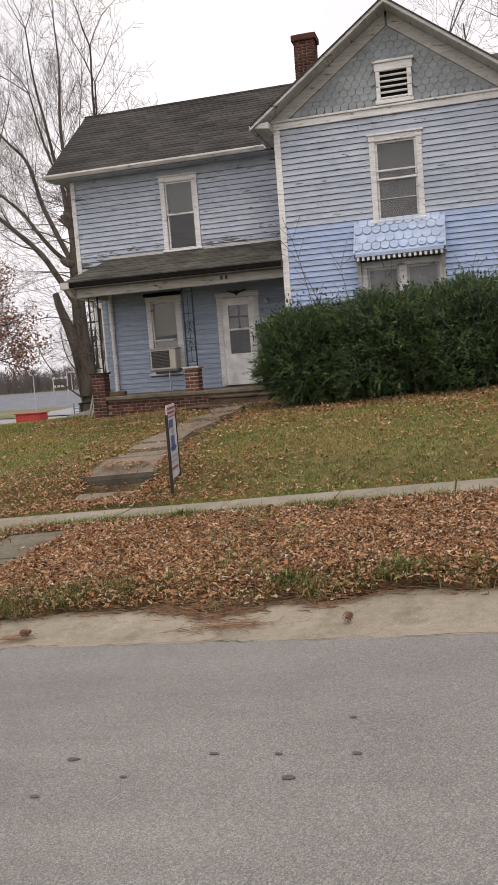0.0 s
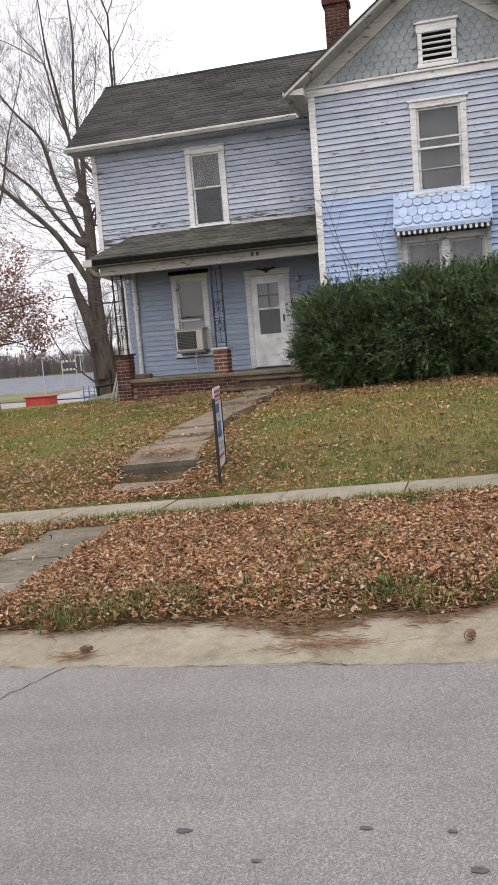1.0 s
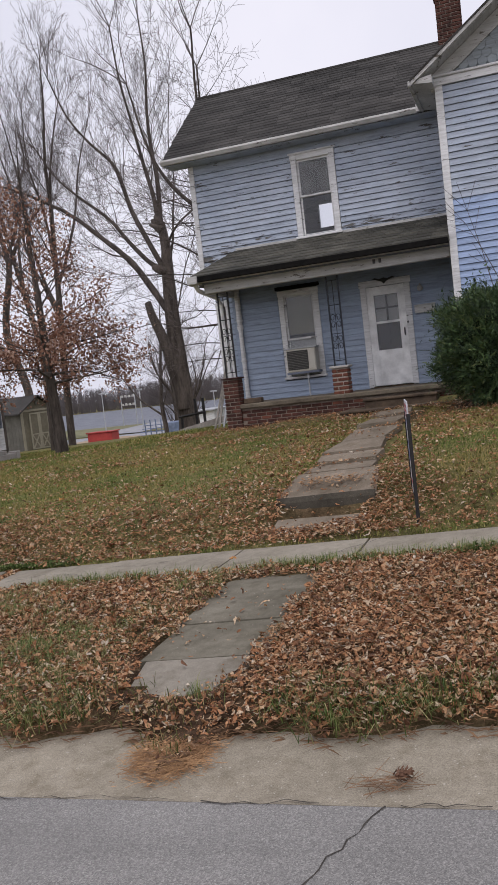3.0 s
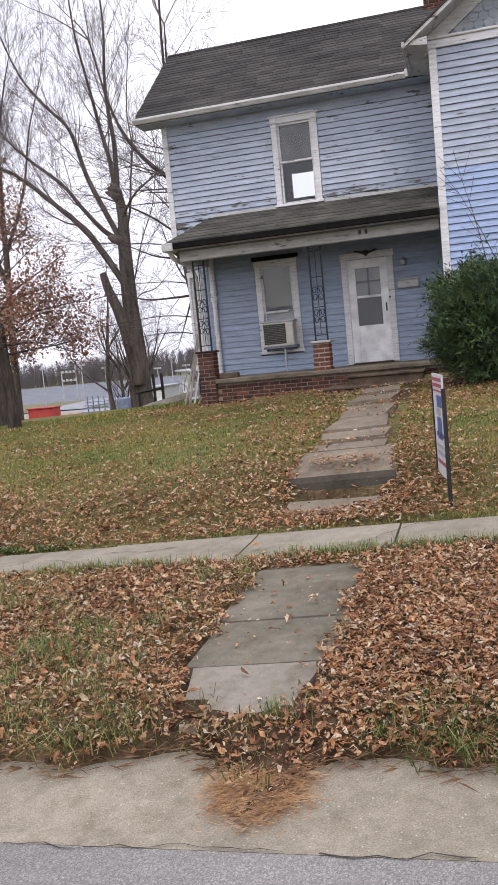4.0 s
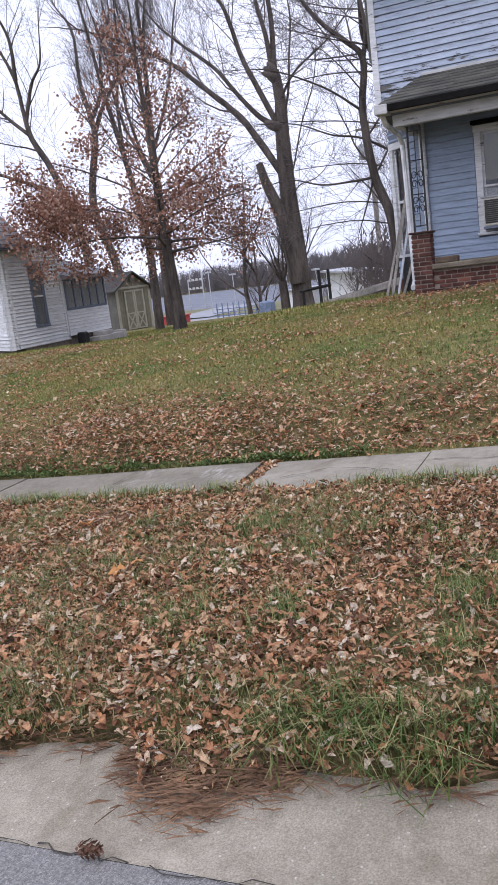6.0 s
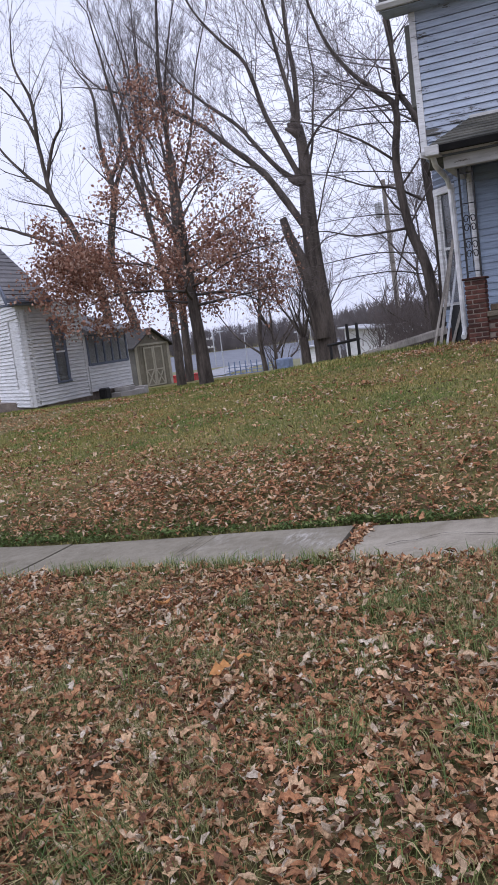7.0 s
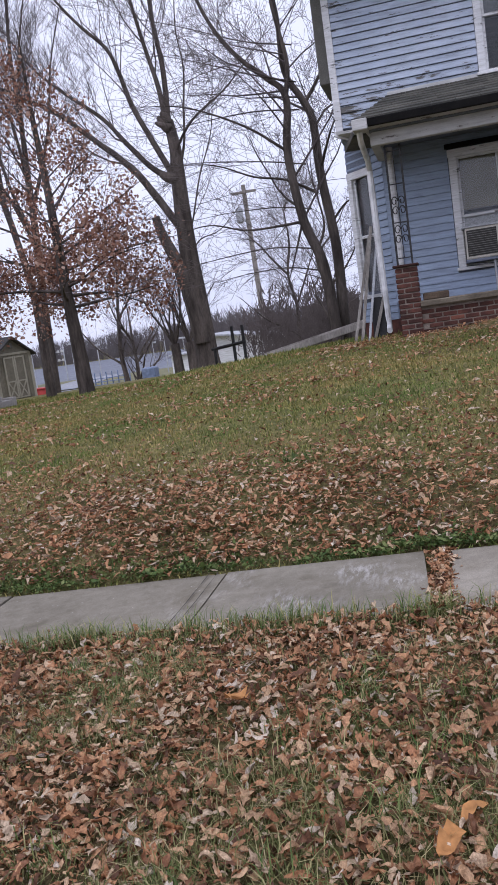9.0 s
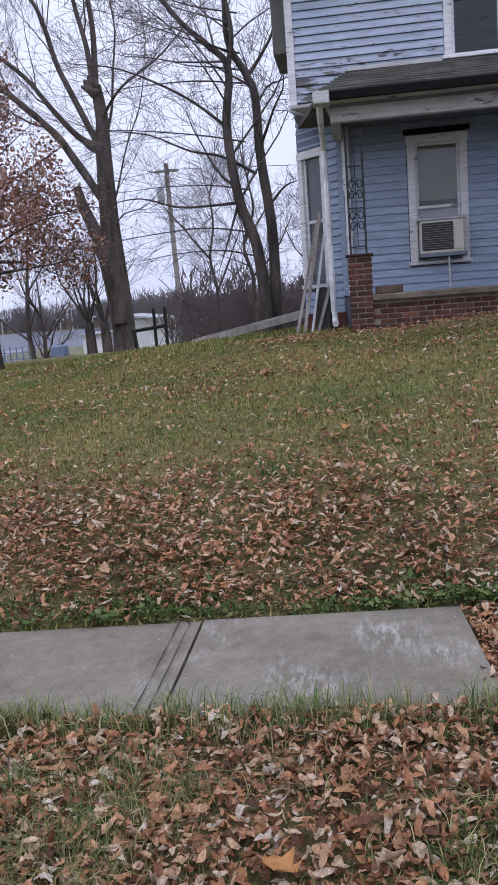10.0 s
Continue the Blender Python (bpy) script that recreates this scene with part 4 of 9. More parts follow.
cut_part("casing", M["white"], (0.0, 0.11, -0.045, 0.02, 1.4, 3.3))
cut_part("casing", M["white"], (0.53, 0.64, -0.045, 0.02, 1.4, 3.3))
cut_part("head", M["white"], (0.0, 0.64, -0.055, 0.02, 3.3, 3.42))
cut_part("window_sill", M["white"], (-0.01, 0.66, -0.08, 0.02, 1.34, 1.4))
cut_part("sash", M["white"], (0.11, 0.15, 0.0, 0.03, 1.4, 3.3), (0.49, 0.53, 0.0, 0.03, 1.4, 3.3), (0.15, 0.49, 0.0, 0.03, 2.33, 2.38))
b = cut_part("pane", M["glass"], (0.15, 0.49, 0.012, 0.03, 1.4, 3.3))
b.visible_shadow = False
cut_part("shade", M["screen"], (0.11, 0.53, 0.06, 0.075, 1.4, 3.3))
cut_part("frieze", M["trim_blue"], (0.0, 0.64, -0.03, 0.0, 3.43, 3.75))

# corner boards, bands
for nm, bx in (("corner_board", (-7.60, -7.49, FY - 0.045, FY + 0.05, 3.98, 6.36)),                ("corner_board", (-2.25, -2.12, WY - 0.045, WY + 0.03, 0.9, 6.35)), ("corner_board", (2.34, 2.46, WY - 0.045, WY + 0.03, 0.9, 6.35)),
               ("corner_board", (-2.245, -2.20, WY + 0.03, WY + 0.12, 0.9, 6.35))):
    part(nm, boxed(*bx, 0.006), M["white"], house)
bm = bmesh.new()
box(bm, -2.3, 2.5, WY - 0.06, WY + 0.02, 6.31, 6.44, 0.006)
box(bm, -2.3, 2.5, WY - 0.09, WY + 0.02, 6.44, 6.485, 0.01)
part("gable_band", bm, M["white"], house, "white moulded board under the gable")
# gable wall behind the scales
PX, PZ, RS = 0.11, 8.33, 0.724        # ridge over x = PX, rake slope
bm = bmesh.new()
gz = lambda x: PZ - 0.16 - RS * abs(x - PX)
prism(bm, [(-2.2, 6.45), (2.42, 6.45), (2.42, gz(2.42)), (PX, gz(PX)), (-2.2, gz(-2.2))], WY + 0.002, WY + 0.10)
wall_gable = part("wall", bm, M["scale_grey"], house, "gable wall covered with fish-scale shingles")


def scale_mesh(name, kind, w=0.118, h=0.17, t=0.014):
    bm = bmesh.new()
    hw = w / 2 - 0.003
    if kind == "round":
        low = [(hw * math.cos(a), -hw * 0.9 * math.sin(a)) for a in (math.pi * k / 6 for k in range(7))][::-1]
    else:
        low = [(-hw, 0.0), (0.0, -hw * 1.15), (hw, 0.0)]
    pts = low + [(hw, h - hw), (-hw, h - hw)]
    f = [bm.verts.new((x, -t - 0.010 * (z < h * 0.4), z)) for x, z in pts]
    g = [bm.verts.new((x, 0.0, z)) for x, z in pts]
    bm.faces.new(f)
    for i in range(len(f)):
        j = (i + 1) % len(f)
        bm.faces.new((f[j], f[i], g[i], g[j]))
    bmesh.ops.recalc_face_normals(bm, faces=bm.faces)
    me = bpy.data.meshes.new(name)
    bm.to_mesh(me)
    bm.free()
    return me


SC_ROUND, SC_DIA = scale_mesh("scale", "round", 0.158, 0.2), scale_mesh("scale", "diamond", 0.158, 0.2)
SC_ROUND.materials.append(M["scale_grey"])
SC_DIA.materials.append(M["scale_grey"])
z, r = 6.56, 0
gb = absolute(wall_gable)
while z < 8.1:
    me = SC_DIA if 4 <= r <= 6 else SC_ROUND
    half_w = (PZ - 0.36 - (z + 0.02)) / RS
    x = PX - half_w + (0.079 if r % 2 else 0.0)
    n0 = math.floor((PX - half_w) / 0.158)
    for k in range(n0, n0 + 46):
        x = k * 0.158 + (0.079 if r % 2 else 0)
        if abs(x - PX) > half_w + 0.02 or (VENT[0] - 0.14 < x < VENT[1] + 0.14 and VENT[2] - 0.12 < z + 0.05 < VENT[3] + 0.16):
            continue
        ob = new("scale", me)
        ob.parent = wall_gable
        ob.location = Vector((x, WY - 0.001, z)) - gb
        ob.rotation_euler = (0, random.uniform(-0.03, 0.03), 0)
    z += 0.128
    r += 1

# vent in the gable
vent = thing("vent", (0.19, WY, 6.55))
vent.parent = house
vent.location = Vector((0.19, WY, 6.55)) - absolute(house)
bm = bmesh.new()
box(bm, -0.15, -0.07, WY - 0.07, WY, 6.56, 7.18, 0.006)
box(bm, 0.45, 0.54, WY - 0.07, WY, 6.56, 7.18, 0.006)
box(bm, -0.17, 0.56, WY - 0.09, WY, 6.50, 6.58, 0.008)
box(bm, -0.17, 0.56, WY - 0.08, WY, 7.12, 7.27, 0.006)
box(bm, -0.20, 0.59, WY - 0.11, WY, 7.27, 7.32, 0.008)
part("frame", bm, M["white"], vent)
part("backing", boxed(-0.07, 0.45, WY - 0.012, WY - 0.004, 6.58, 7.12), M["black_gutter"], vent)
for k in range(5):
    bm = bmesh.new()
    box(bm, -0.07, 0.45, -0.03, 0.03, -0.012, 0.012, 0, Matrix.Translation((0, WY - 0.04, 6.62 + 0.104 * k)) @ Matrix.Rotation(radians(35), 4, "X"))
    part("slat", bm, M["white"], vent)

# windows
sash_window(house, -5.366, -4.458, 4.39, 6.10, FY, None, "screen", mid=0.52)
wl = sash_window(house, -5.95, -5.09, 1.56, 3.42, FY, "pale_shade", "yellow_shade", mid=0.46, cap=False, mat="white")
part("head_cap", boxed(-5.99, -5.05, FY - 0.08, FY + 0.0, 3.42, 3.49, 0.008), M["black_gutter"], wl)
rw = sash_window(house, -0.36, 0.66, 4.25, 5.95, WY, "screen", "screen", mid=0.52)
part("storm_rail", boxed(-0.245, 0.545, WY - 0.02, WY - 0.006, 5.24, 5.275, 0.004), M["white"], rw)
part("storm_rail", boxed(-0.245, 0.545, WY - 0.02, WY - 0.006, 4.70, 4.72, 0.004), M["white_old"], rw)
pw = thing("window", (0.15, WY, 1.78))
pw.parent = house
pw.location = Vector((0.15, WY, 1.78)) - absolute(house)
for a, b_ in ((-0.66, -0.54), (0.09, 0.24), (0.87, 0.99)):
    part("casing", boxed(a, b_, WY - 0.05, WY + 0.02, 1.83, 3.48, 0.006), M["white"], pw)
part("head", boxed(-0.66, 0.99, WY - 0.055, WY + 0.02, 3.40, 3.52, 0.006), M["white"], pw)
part("window_sill", boxed(-0.70, 1.03, WY - 0.10, WY + 0.02, 1.76, 1.83, 0.008), M["white"], pw)
for a, b_ in ((-0.54, 0.09), (0.24, 0.87)):
    bm = bmesh.new()
    box(bm, a, a + 0.045, WY, WY + 0.03, 1.83, 3.40, 0.004)
    box(bm, b_ - 0.045, b_, WY, WY + 0.03, 1.83, 3.40, 0.004)
    box(bm, a + 0.045, b_ - 0.045, WY, WY + 0.03, 1.83, 1.88, 0.004)
    box(bm, a + 0.045, b_ - 0.045, WY, WY + 0.03, 3.35, 3.40, 0.004)
    part("sash", bm, M["white_old"], pw)
    g = part("pane", boxed(a + 0.045, b_ - 0.045, WY + 0.012, WY + 0.016, 1.88, 3.35), M["glass"], pw)
    g.visible_shadow = False
    part("shade", boxed(a, b_, WY + 0.05, WY + 0.056, 1.83, 3.40), M["shade_grey"], pw)

# window hood with scales and brackets
hood = thing("window_hood", (0.15, WY, 3.6), "")
hood.parent = house
hood.location = Vector((0.15, WY, 3.6)) - absolute(house)
H0, H1, HT, HB, HD = -0.74, 1.02, 4.31, 3.64, 0.46
bm = bmesh.new()
prism(bm, [(WY - 0.02, HT), (WY - HD, HB), (WY - HD, HB - 0.05), (WY, HB - 0.05), (WY, HT)], H0, H1, "x")
hood_body = part("body", bm, M["scale_blue"], hood)
SC_HOOD = scale_mesh("scale", "round", 0.172, 0.2, 0.014)
SC_HOOD.materials.append(M["scale_blue"])
hb = absolute(hood_body)
tilt = math.atan2(HD - 0.02, HT - HB)
for r in range(4):
    for k in range(10 - r % 2):
        x = H0 + 0.088 + k * 0.176 + (0.088 if r % 2 else 0)
        f = 0.18 + 0.215 * r + (0.08 if r > 1 else 0)
        ob = new("scale", SC_HOOD)
        ob.parent = hood_body
        ob.matrix_local = Matrix.Translation(Vector((x, WY - HD + (HD - 0.02) * f - 0.004, HB + (HT - HB) * f)) - hb) @ Matrix.Rotation(-tilt + random.uniform(-0.02, 0.02), 4, "X")
for a, b_ in ((H0, H0 + 0.03), (H1 - 0.03, H1)):
    bm = bmesh.new()
    prism(bm, [(WY - 0.03, HT + 0.012), (WY - HD - 0.012, HB + 0.012), (WY - HD - 0.012, HB - 0.06), (WY, HB - 0.06), (WY, HT + 0.012)], a - 0.004, b_ + 0.004, "x")
    part("cheek", bm, M["scale_blue"], hood)
part("fascia", boxed(H0, H1, WY - HD - 0.012, WY - HD + 0.01, HB - 0.055, HB + 0.02, 0.004), M["scale_blue"], hood)
bm = boxed(-0.026, 0.026, -0.022, 0.022, -0.075, 0.0, 0.008)
dent = bpy.data.meshes.new("peg")
bmesh.ops.recalc_face_normals(bm, faces=bm.faces)
bm.to_mesh(dent)
bm.free()
dent.materials.append(M["white"])
for k in range(17):
    ob = new("peg", dent)
    ob.parent = hood
    ob.location = Vector((H0 + 0.08 + k * 0.1, WY - HD + 0.02, HB - 0.055)) - absolute(hood)
for x in (H0 + 0.06, H1 - 0.06):
    bm = bmesh.new()
    prism(bm, [(WY - 0.03, 3.58), (WY - 0.34, 3.58), (WY - 0.34, 3.54), (WY - 0.22, 3.46), (WY - 0.12, 3.28), (WY - 0.10, 3.10), (WY - 0.13, 3.06), (WY - 0.11, 3.00), (WY - 0.03, 2.98)], x - 0.035, x + 0.035, "x")
    part("bracket", bm, M["white_old"], hood)


# ---------------------------------------------------------------- roofs
def course(bm, x0, x1, y, z, run, rise, tab, thick=0.02):
    """One row of shingles on a slope that climbs to +y; slots between the tabs."""
    x = x0
    while x < x1 - 0.01:
        w = min(tab * random.uniform(0.92, 1.08), x1 - x)
        d = random.uniform(-0.006, 0.006)
        a, b_ = x + 0.0025, x + w - 0.0025
        p = [(a, y + d, z + thick), (b_, y + d, z + thick), (b_, y + run * 1.25, z + rise * 1.25 + 0.002), (a, y + run * 1.25, z + rise * 1.25 + 0.002)]
        q = [(a, y + d, z - 0.004), (b_, y + d, z - 0.004)]
        v = [bm.verts.new(c) for c in p + q]
        bm.faces.new((v[0], v[1], v[2], v[3]))
        bm.faces.new((v[4], v[5], v[1], v[0]))
        bm.faces.new((v[4], v[0], v[3]))
        bm.faces.new((v[1], v[5], v[2]))
        x += w


RY, RZ, EY, EZ = 21.5, 8.36, 18.93, 6.40      # ridge and eave of the main roof
bm = bmesh.new()
prism(bm, [(EY, EZ - 0.03), (RY, RZ - 0.03), (24.07, EZ - 0.03), (24.07, EZ - 0.12), (RY, RZ - 0.14), (EY, EZ - 0.12)], -7.98, 2.6, "x")
roof = part("roof", bm, M["roof"], house, "dark weathered asphalt shingle roof")
n = 23
for k in range(n):
    f0 = k / n
    y, z = EY - 0.03 + (RY - EY) * f0, EZ + (RZ - EZ) * f0 - 0.02
    bm = bmesh.new()
    # the rows run into the wing's roof on the right
    course(bm, -8.0 + random.uniform(-0.01, 0.01), -2.64 + max(0, (z - 6.35) / RS) * 1.0, y, z + 0.012, (RY - EY) / n, (RZ - EZ) / n, 0.30)
    part("shingle_course", bm, M["roof"], roof)
part("ridge_cap", boxed(-8.0, 0.1, RY - 0.09, RY + 0.09, RZ - 0.04, RZ + 0.012, 0.01), M["roof"], roof)
# eave trim: gutter, soffit, rake board
bm = bmesh.new()
prism(bm, [(EY - 0.02, EZ - 0.02), (EY - 0.11, EZ - 0.02), (EY - 0.12, EZ - 0.06), (EY - 0.08, EZ - 0.12), (EY - 0.02, EZ - 0.12)], -8.02, -2.62, "x")
part("gutter", bm, M["white_old"], house, "dingy white box gutter")
bm = bmesh.new()
box(bm, -7.98, -2.25, EY, FY, EZ - 0.14, EZ - 0.115)
part("soffit", bm, M["siding_faded"], house)
part("frieze", boxed(-7.5, -2.25, FY - 0.035, FY, EZ - 0.30, EZ - 0.14, 0.004), M["siding_faded"], house)
bm = bmesh.new()
prism(bm, [(EY, EZ - 0.02), (RY, RZ - 0.02), (RY, RZ - 0.17), (EY, EZ - 0.17)], -8.0, -7.975, "x")
part("rake_board", bm, M["white_old"], house)
bm = bmesh.new()
prism(bm, [(FY, EZ - 0.1), (RY, RZ - 0.13), (23.65, EZ - 0.1)], -7.55, -7.45, "x")
part("wall", bm, M["siding_faded"], house)
# side bay that shows beyond the upper corner
bm = bmesh.new()
box(bm, -7.86, -7.56, 20.2, 21.4, 4.95, 6.36, 0.01)
part("side_hood", bm, M["shed_side"], house, "grey boxed hood on the side wall")

# wing roof: ridge along y
GF, GB = 17.22, 22.0
bm = bmesh.new()
sl = lambda x: PZ - RS * abs(x - PX)
TL, TR = -2.60, 2.82
for a, b_ in ((TL, PX), (PX, TR)):
    prism(bm, [(a, sl(a)), (b_, sl(b_)), (b_, sl(b_) - 0.07), (a, sl(a) - 0.07)], GF, GB)
part("roof", bm, M["roof"], house, "dark shingle roof of the gabled wing")
bm = bmesh.new()
for a, b_ in ((TL - 0.015, PX), (PX, TR + 0.015)):
    prism(bm, [(a, sl(a) + 0.016), (b_, sl(b_) + 0.016), (b_, sl(b_) - 0.018), (a, sl(a) - 0.018)], GF - 0.03, GF + 0.02)
part("roof_edge", bm, M["roof"], house)
bm = bmesh.new()
for a, b_ in ((TL, PX), (PX, TR)):
    prism(bm, [(a, sl(a) - 0.02), (b_, sl(b_) - 0.02), (b_, sl(b_) - 0.085), (a, sl(a) - 0.085)], GF - 0.015, GF + 0.02)
part("rake_board", bm, M["white_old"], house)
bm = bmesh.new()
for a, b_ in ((TL + 0.02, PX), (PX, TR - 0.02)):
    prism(bm, [(a, sl(a) - 0.075), (b_, sl(b_) - 0.075), (b_, sl(b_) - 0.095), (a, sl(a) - 0.095)], GF + 0.02, WY - 0.03)
part("soffit", bm, M["white_old"], house)
bm = bmesh.new()
for s_ in (-1, 1):
    a = PX + s_ * 0.02
    b_ = PX + s_ * 2.42
    prism(bm, [(a, sl(a) - 0.10), (b_, sl(b_) - 0.10), (b_, sl(b_) - 0.36), (a, sl(a) - 0.36)], WY - 0.05, WY - 0.02)
part("frieze", bm, M["white_old"], house)
for s_, x in ((-1, TL), (1, TR)):
    bm = bmesh.new()
    xi = -2.25 if s_ < 0 else 2.46
    prism(bm, [(x, 6.36), (xi, 6.40), (xi, 6.27), (x, 6.31)], GF + 0.02, 19.0)
    part("eave_box", bm, M["white_old"], house)
bm = bmesh.new()
box(bm, -2.66, -2.58, GF + 0.05, 18.9, 6.28, 6.38, 0.01)
box(bm, -2.72, -2.60, 18.80, 18.92, 6.28, 6.42, 0.01)
part("gutter", bm, M["white_old"], house)


# ---------------------------------------------------------------- brickwork
def brick_mesh(name, lx, ly, lz, mat):
    bm = boxed(-lx / 2, lx / 2, -ly / 2, ly / 2, 0, lz, bevel=0.006)
    bmesh.ops.recalc_face_normals(bm, faces=bm.faces)
    me = bpy.data.meshes.new(name)
    bm.to_mesh(me)
    bm.free()
    me.materials.append(mat)
    return me


BRICK = {k: (brick_mesh("brick", 0.190, 0.094, 0.055, M[k]), brick_mesh("brick", 0.090, 0.094, 0.055, M[k])) for k in ("brick", "brick_dark")}


def lay(parent, mesh, x, y, z, turn=0.0):
    ob = new("brick", mesh)
    ob.parent = parent
    ob.location = Vector((x + random.uniform(-0.002, 0.002), y + random.uniform(-0.003, 0.003), z)) - absolute(parent)
    ob.rotation_euler = (0, 0, turn + random.uniform(-0.012, 0.012))
    return ob


def brick_pier(name, x0, x1, y0, y1, z0, z1, kind, parent, label=""):
    """A pier: mortar core with bricks laid round it, course by course."""
    core = part(name, boxed(x0 + 0.014, x1 - 0.014, y0 + 0.014, y1 - 0.014, z0, z1), M["mortar" if kind == "brick" else "mortar_dark"], parent, label)
    rows = int((z1 - z0) / 0.07)
    step = (z1 - z0) / rows
    for r in range(rows):
        z = z0 + r * step
        for (a, b_, fixed, turn, sgn) in ((x0, x1, y0, 0, 1), (x0, x1, y1, 0, -1), (y0, y1, x0, 1, 1), (y0, y1, x1, 1, -1)):
            at = a + (0.0 if (r + turn) % 2 == 0 else 0.104)
            if at > a:
                p = a + 0.05
                lay(core, BRICK[kind][1], *((p, fixed + 0.047 * sgn) if not turn else (fixed + 0.047 * sgn, p)), z)
            while at < b_ - 0.06:
                w = min(0.206, b_ - at)
                full = w > 0.17
                c = at + (0.103 if full else 0.05)
                me = BRICK[kind][0 if full else 1]
                lay(core, me, *((c, fixed + 0.047 * sgn) if not turn else (fixed + 0.047 * sgn, c)), z, math.pi / 2 if turn and full else 0)
                at += 0.206 if full else 0.104
    return core


def brick_wall(x0, x1, y, z0, z1, kind, parent, label, upto=None):
    core = part("foundation", boxed(x0, x1, y + 0.012, y + 0.25, z0 - 0.3, z1), M["mortar" if kind == "brick" else "mortar_dark"], parent, label)
    r, z = 0, z0
    while z < z1 - 0.05:
        x = x0 - (0.103 if r % 2 else 0.0) + 0.103
        while x < x1:
            if x0 + 0.08 < x < x1 - 0.08 and (upto is None or x < upto or z > 0.95):
                lay(core, BRICK["brick" if random.random() < 0.05 else "brick_dark"][0], x, y + 0.047, z)
            x += 0.206
        z += 0.07
        r += 1
    return core


brick_wall(-6.58, -2.25, 18.0, 0.58, 1.10, "brick_dark", house, "stained red brick porch foundation")
brick_pier("brick_pier", -6.87, -6.555, 17.93, 18.26, 0.52, 1.70, "brick_dark", house, "dark weathered brick porch pier")
brick_pier("brick_pier", -4.66, -4.35, 17.94, 18.25, 1.19, 1.68, "brick", house, "bright red brick porch pier")
part("pier_cap", boxed(-6.90, -6.53, 17.90, 18.29, 1.70, 1.735, 0.01), M["brick_dark"], house)
part("pier_cap", boxed(-4.69, -4.32, 17.91, 18.28, 1.68, 1.725, 0.01), M["concrete"], house)
part("porch_floor", boxed(-6.57, -2.22, 17.93, FY, 1.10, 1.19, 0.015), M["porch_floor"], house)
for k, (a, b_, y0, y1, z0, z1) in enumerate(((-4.0, -2.70, 17.42, 17.99, 0.86, 1.02), (-4.36, -2.36, 17.02, 17.99, 0.55, 0.85))):
    part("step", boxed(a, b_, y0, y1, z0, z1, 0.02), M["stone_step"], house, "worn brown stone step")
    part("tread", boxed(a - 0.02, b_ + 0.02, y0 - 0.03, y1 - 0.002, z1, z1 + 0.045, 0.012), M["stone_step"], house)
part("house_base", boxed(-2.2, 2.42, WY + 0.03, WY + 0.2, 0.3, 0.95), M["brick_dark"], house)
part("house_base", boxed(-7.5, -6.58, 20.05, 20.2, 0.2, 1.0), M["brick_dark"], house)
bm = bmesh.new()
box(bm, 0.0, L, -0.02, 0.1, 0.4, 0.96)
bmesh.ops.transform(bm, matrix=TC, verts=bm.verts)
part("house_base", bm, M["brick_dark"], house)
# chimney on the ridge
brick_pier("chimney", -2.37, -1.87, 21.3, 21.75, 8.0, 9.27, "brick_dark", house, "sooty red brick chimney with corbelled top")
part("chimney_cap", boxed(-2.42, -1.82, 21.25, 21.80, 9.27, 9.42, 0.02), M["brick_dark"], house)
part("chimney_pot", boxed(-2.30, -1.94, 21.36, 21.69, 9.42, 9.46, 0.01), M["black_gutter"], house)

# ---------------------------------------------------------------- porch roof, beam, posts
PT, PE, PEY = 4.37, 3.72, 17.55
part("porch_ceiling", boxed(-7.0, -2.22, 17.75, FY, 3.60, 3.625), M["trim_blue"], house)
bm = bmesh.new()
v = [bm.verts.new(c) for c in ((-7.12, PEY, PE), (-2.24, PEY, PE), (-2.24, FY, PT), (-6.72, FY, PT), (-7.5, FY, PE + 0.02), (-7.12, PEY, PE - 0.06), (-2.24, PEY, PE - 0.06), (-2.24, FY, PE - 0.06), (-7.5, FY, PE - 0.06))]
for f in ((0, 1, 2, 3), (0, 3, 4), (5, 6, 1, 0), (8, 5, 0, 4), (8, 7, 6, 5), (1, 6, 7, 2), (3, 2, 7, 8, 4)):
    bm.faces.new([v[i] for i in f])
porch_roof = part("porch_roof", bm, M["roof_porch"], house, "sagging brown shingle porch roof with hipped end")
n = 8
for k in range(n):
    f0 = k / n
    bm = bmesh.new()
    course(bm, -7.13 + 0.40 * f0, -2.25, PEY - 0.03 + (FY - PEY) * f0, PE + 0.012 + (PT - PE) * f0, (FY - PEY) / n * (0.8 if k == n - 1 else 1), (PT - PE) / n * (0.8 if k == n - 1 else 1), 0.32, 0.022)
    part("shingle_course", bm, M["roof_porch"], porch_roof)
part("flashing", boxed(-6.75, -2.24, FY - 0.04, FY - 0.026, PT - 0.02, PT + 0.06, 0.003), M["white_old"], house)
part("fascia", boxed(-6.985, -2.26, PEY - 0.06, PEY - 0.005, PE - 0.10, PE + 0.008, 0.008), M["black_gutter"], house, "black porch gutter")
bm = bmesh.new()
box(bm, -7.0, -2.27, 17.86, 17.99, 3.42, 3.64, 0.008)
part("porch_beam", bm, M["white_old"], house, "dingy white porch beam")
bm = bmesh.new()
box(bm, -7.0, -6.87, 17.99, FY - 0.05, 3.42, 3.64, 0.008)
part("porch_beam", bm, M["white_old"], house)
part("soffit", boxed(-7.14, -2.27, PEY, 17.86, PE - 0.10, PE - 0.075), M["white_old"], house)
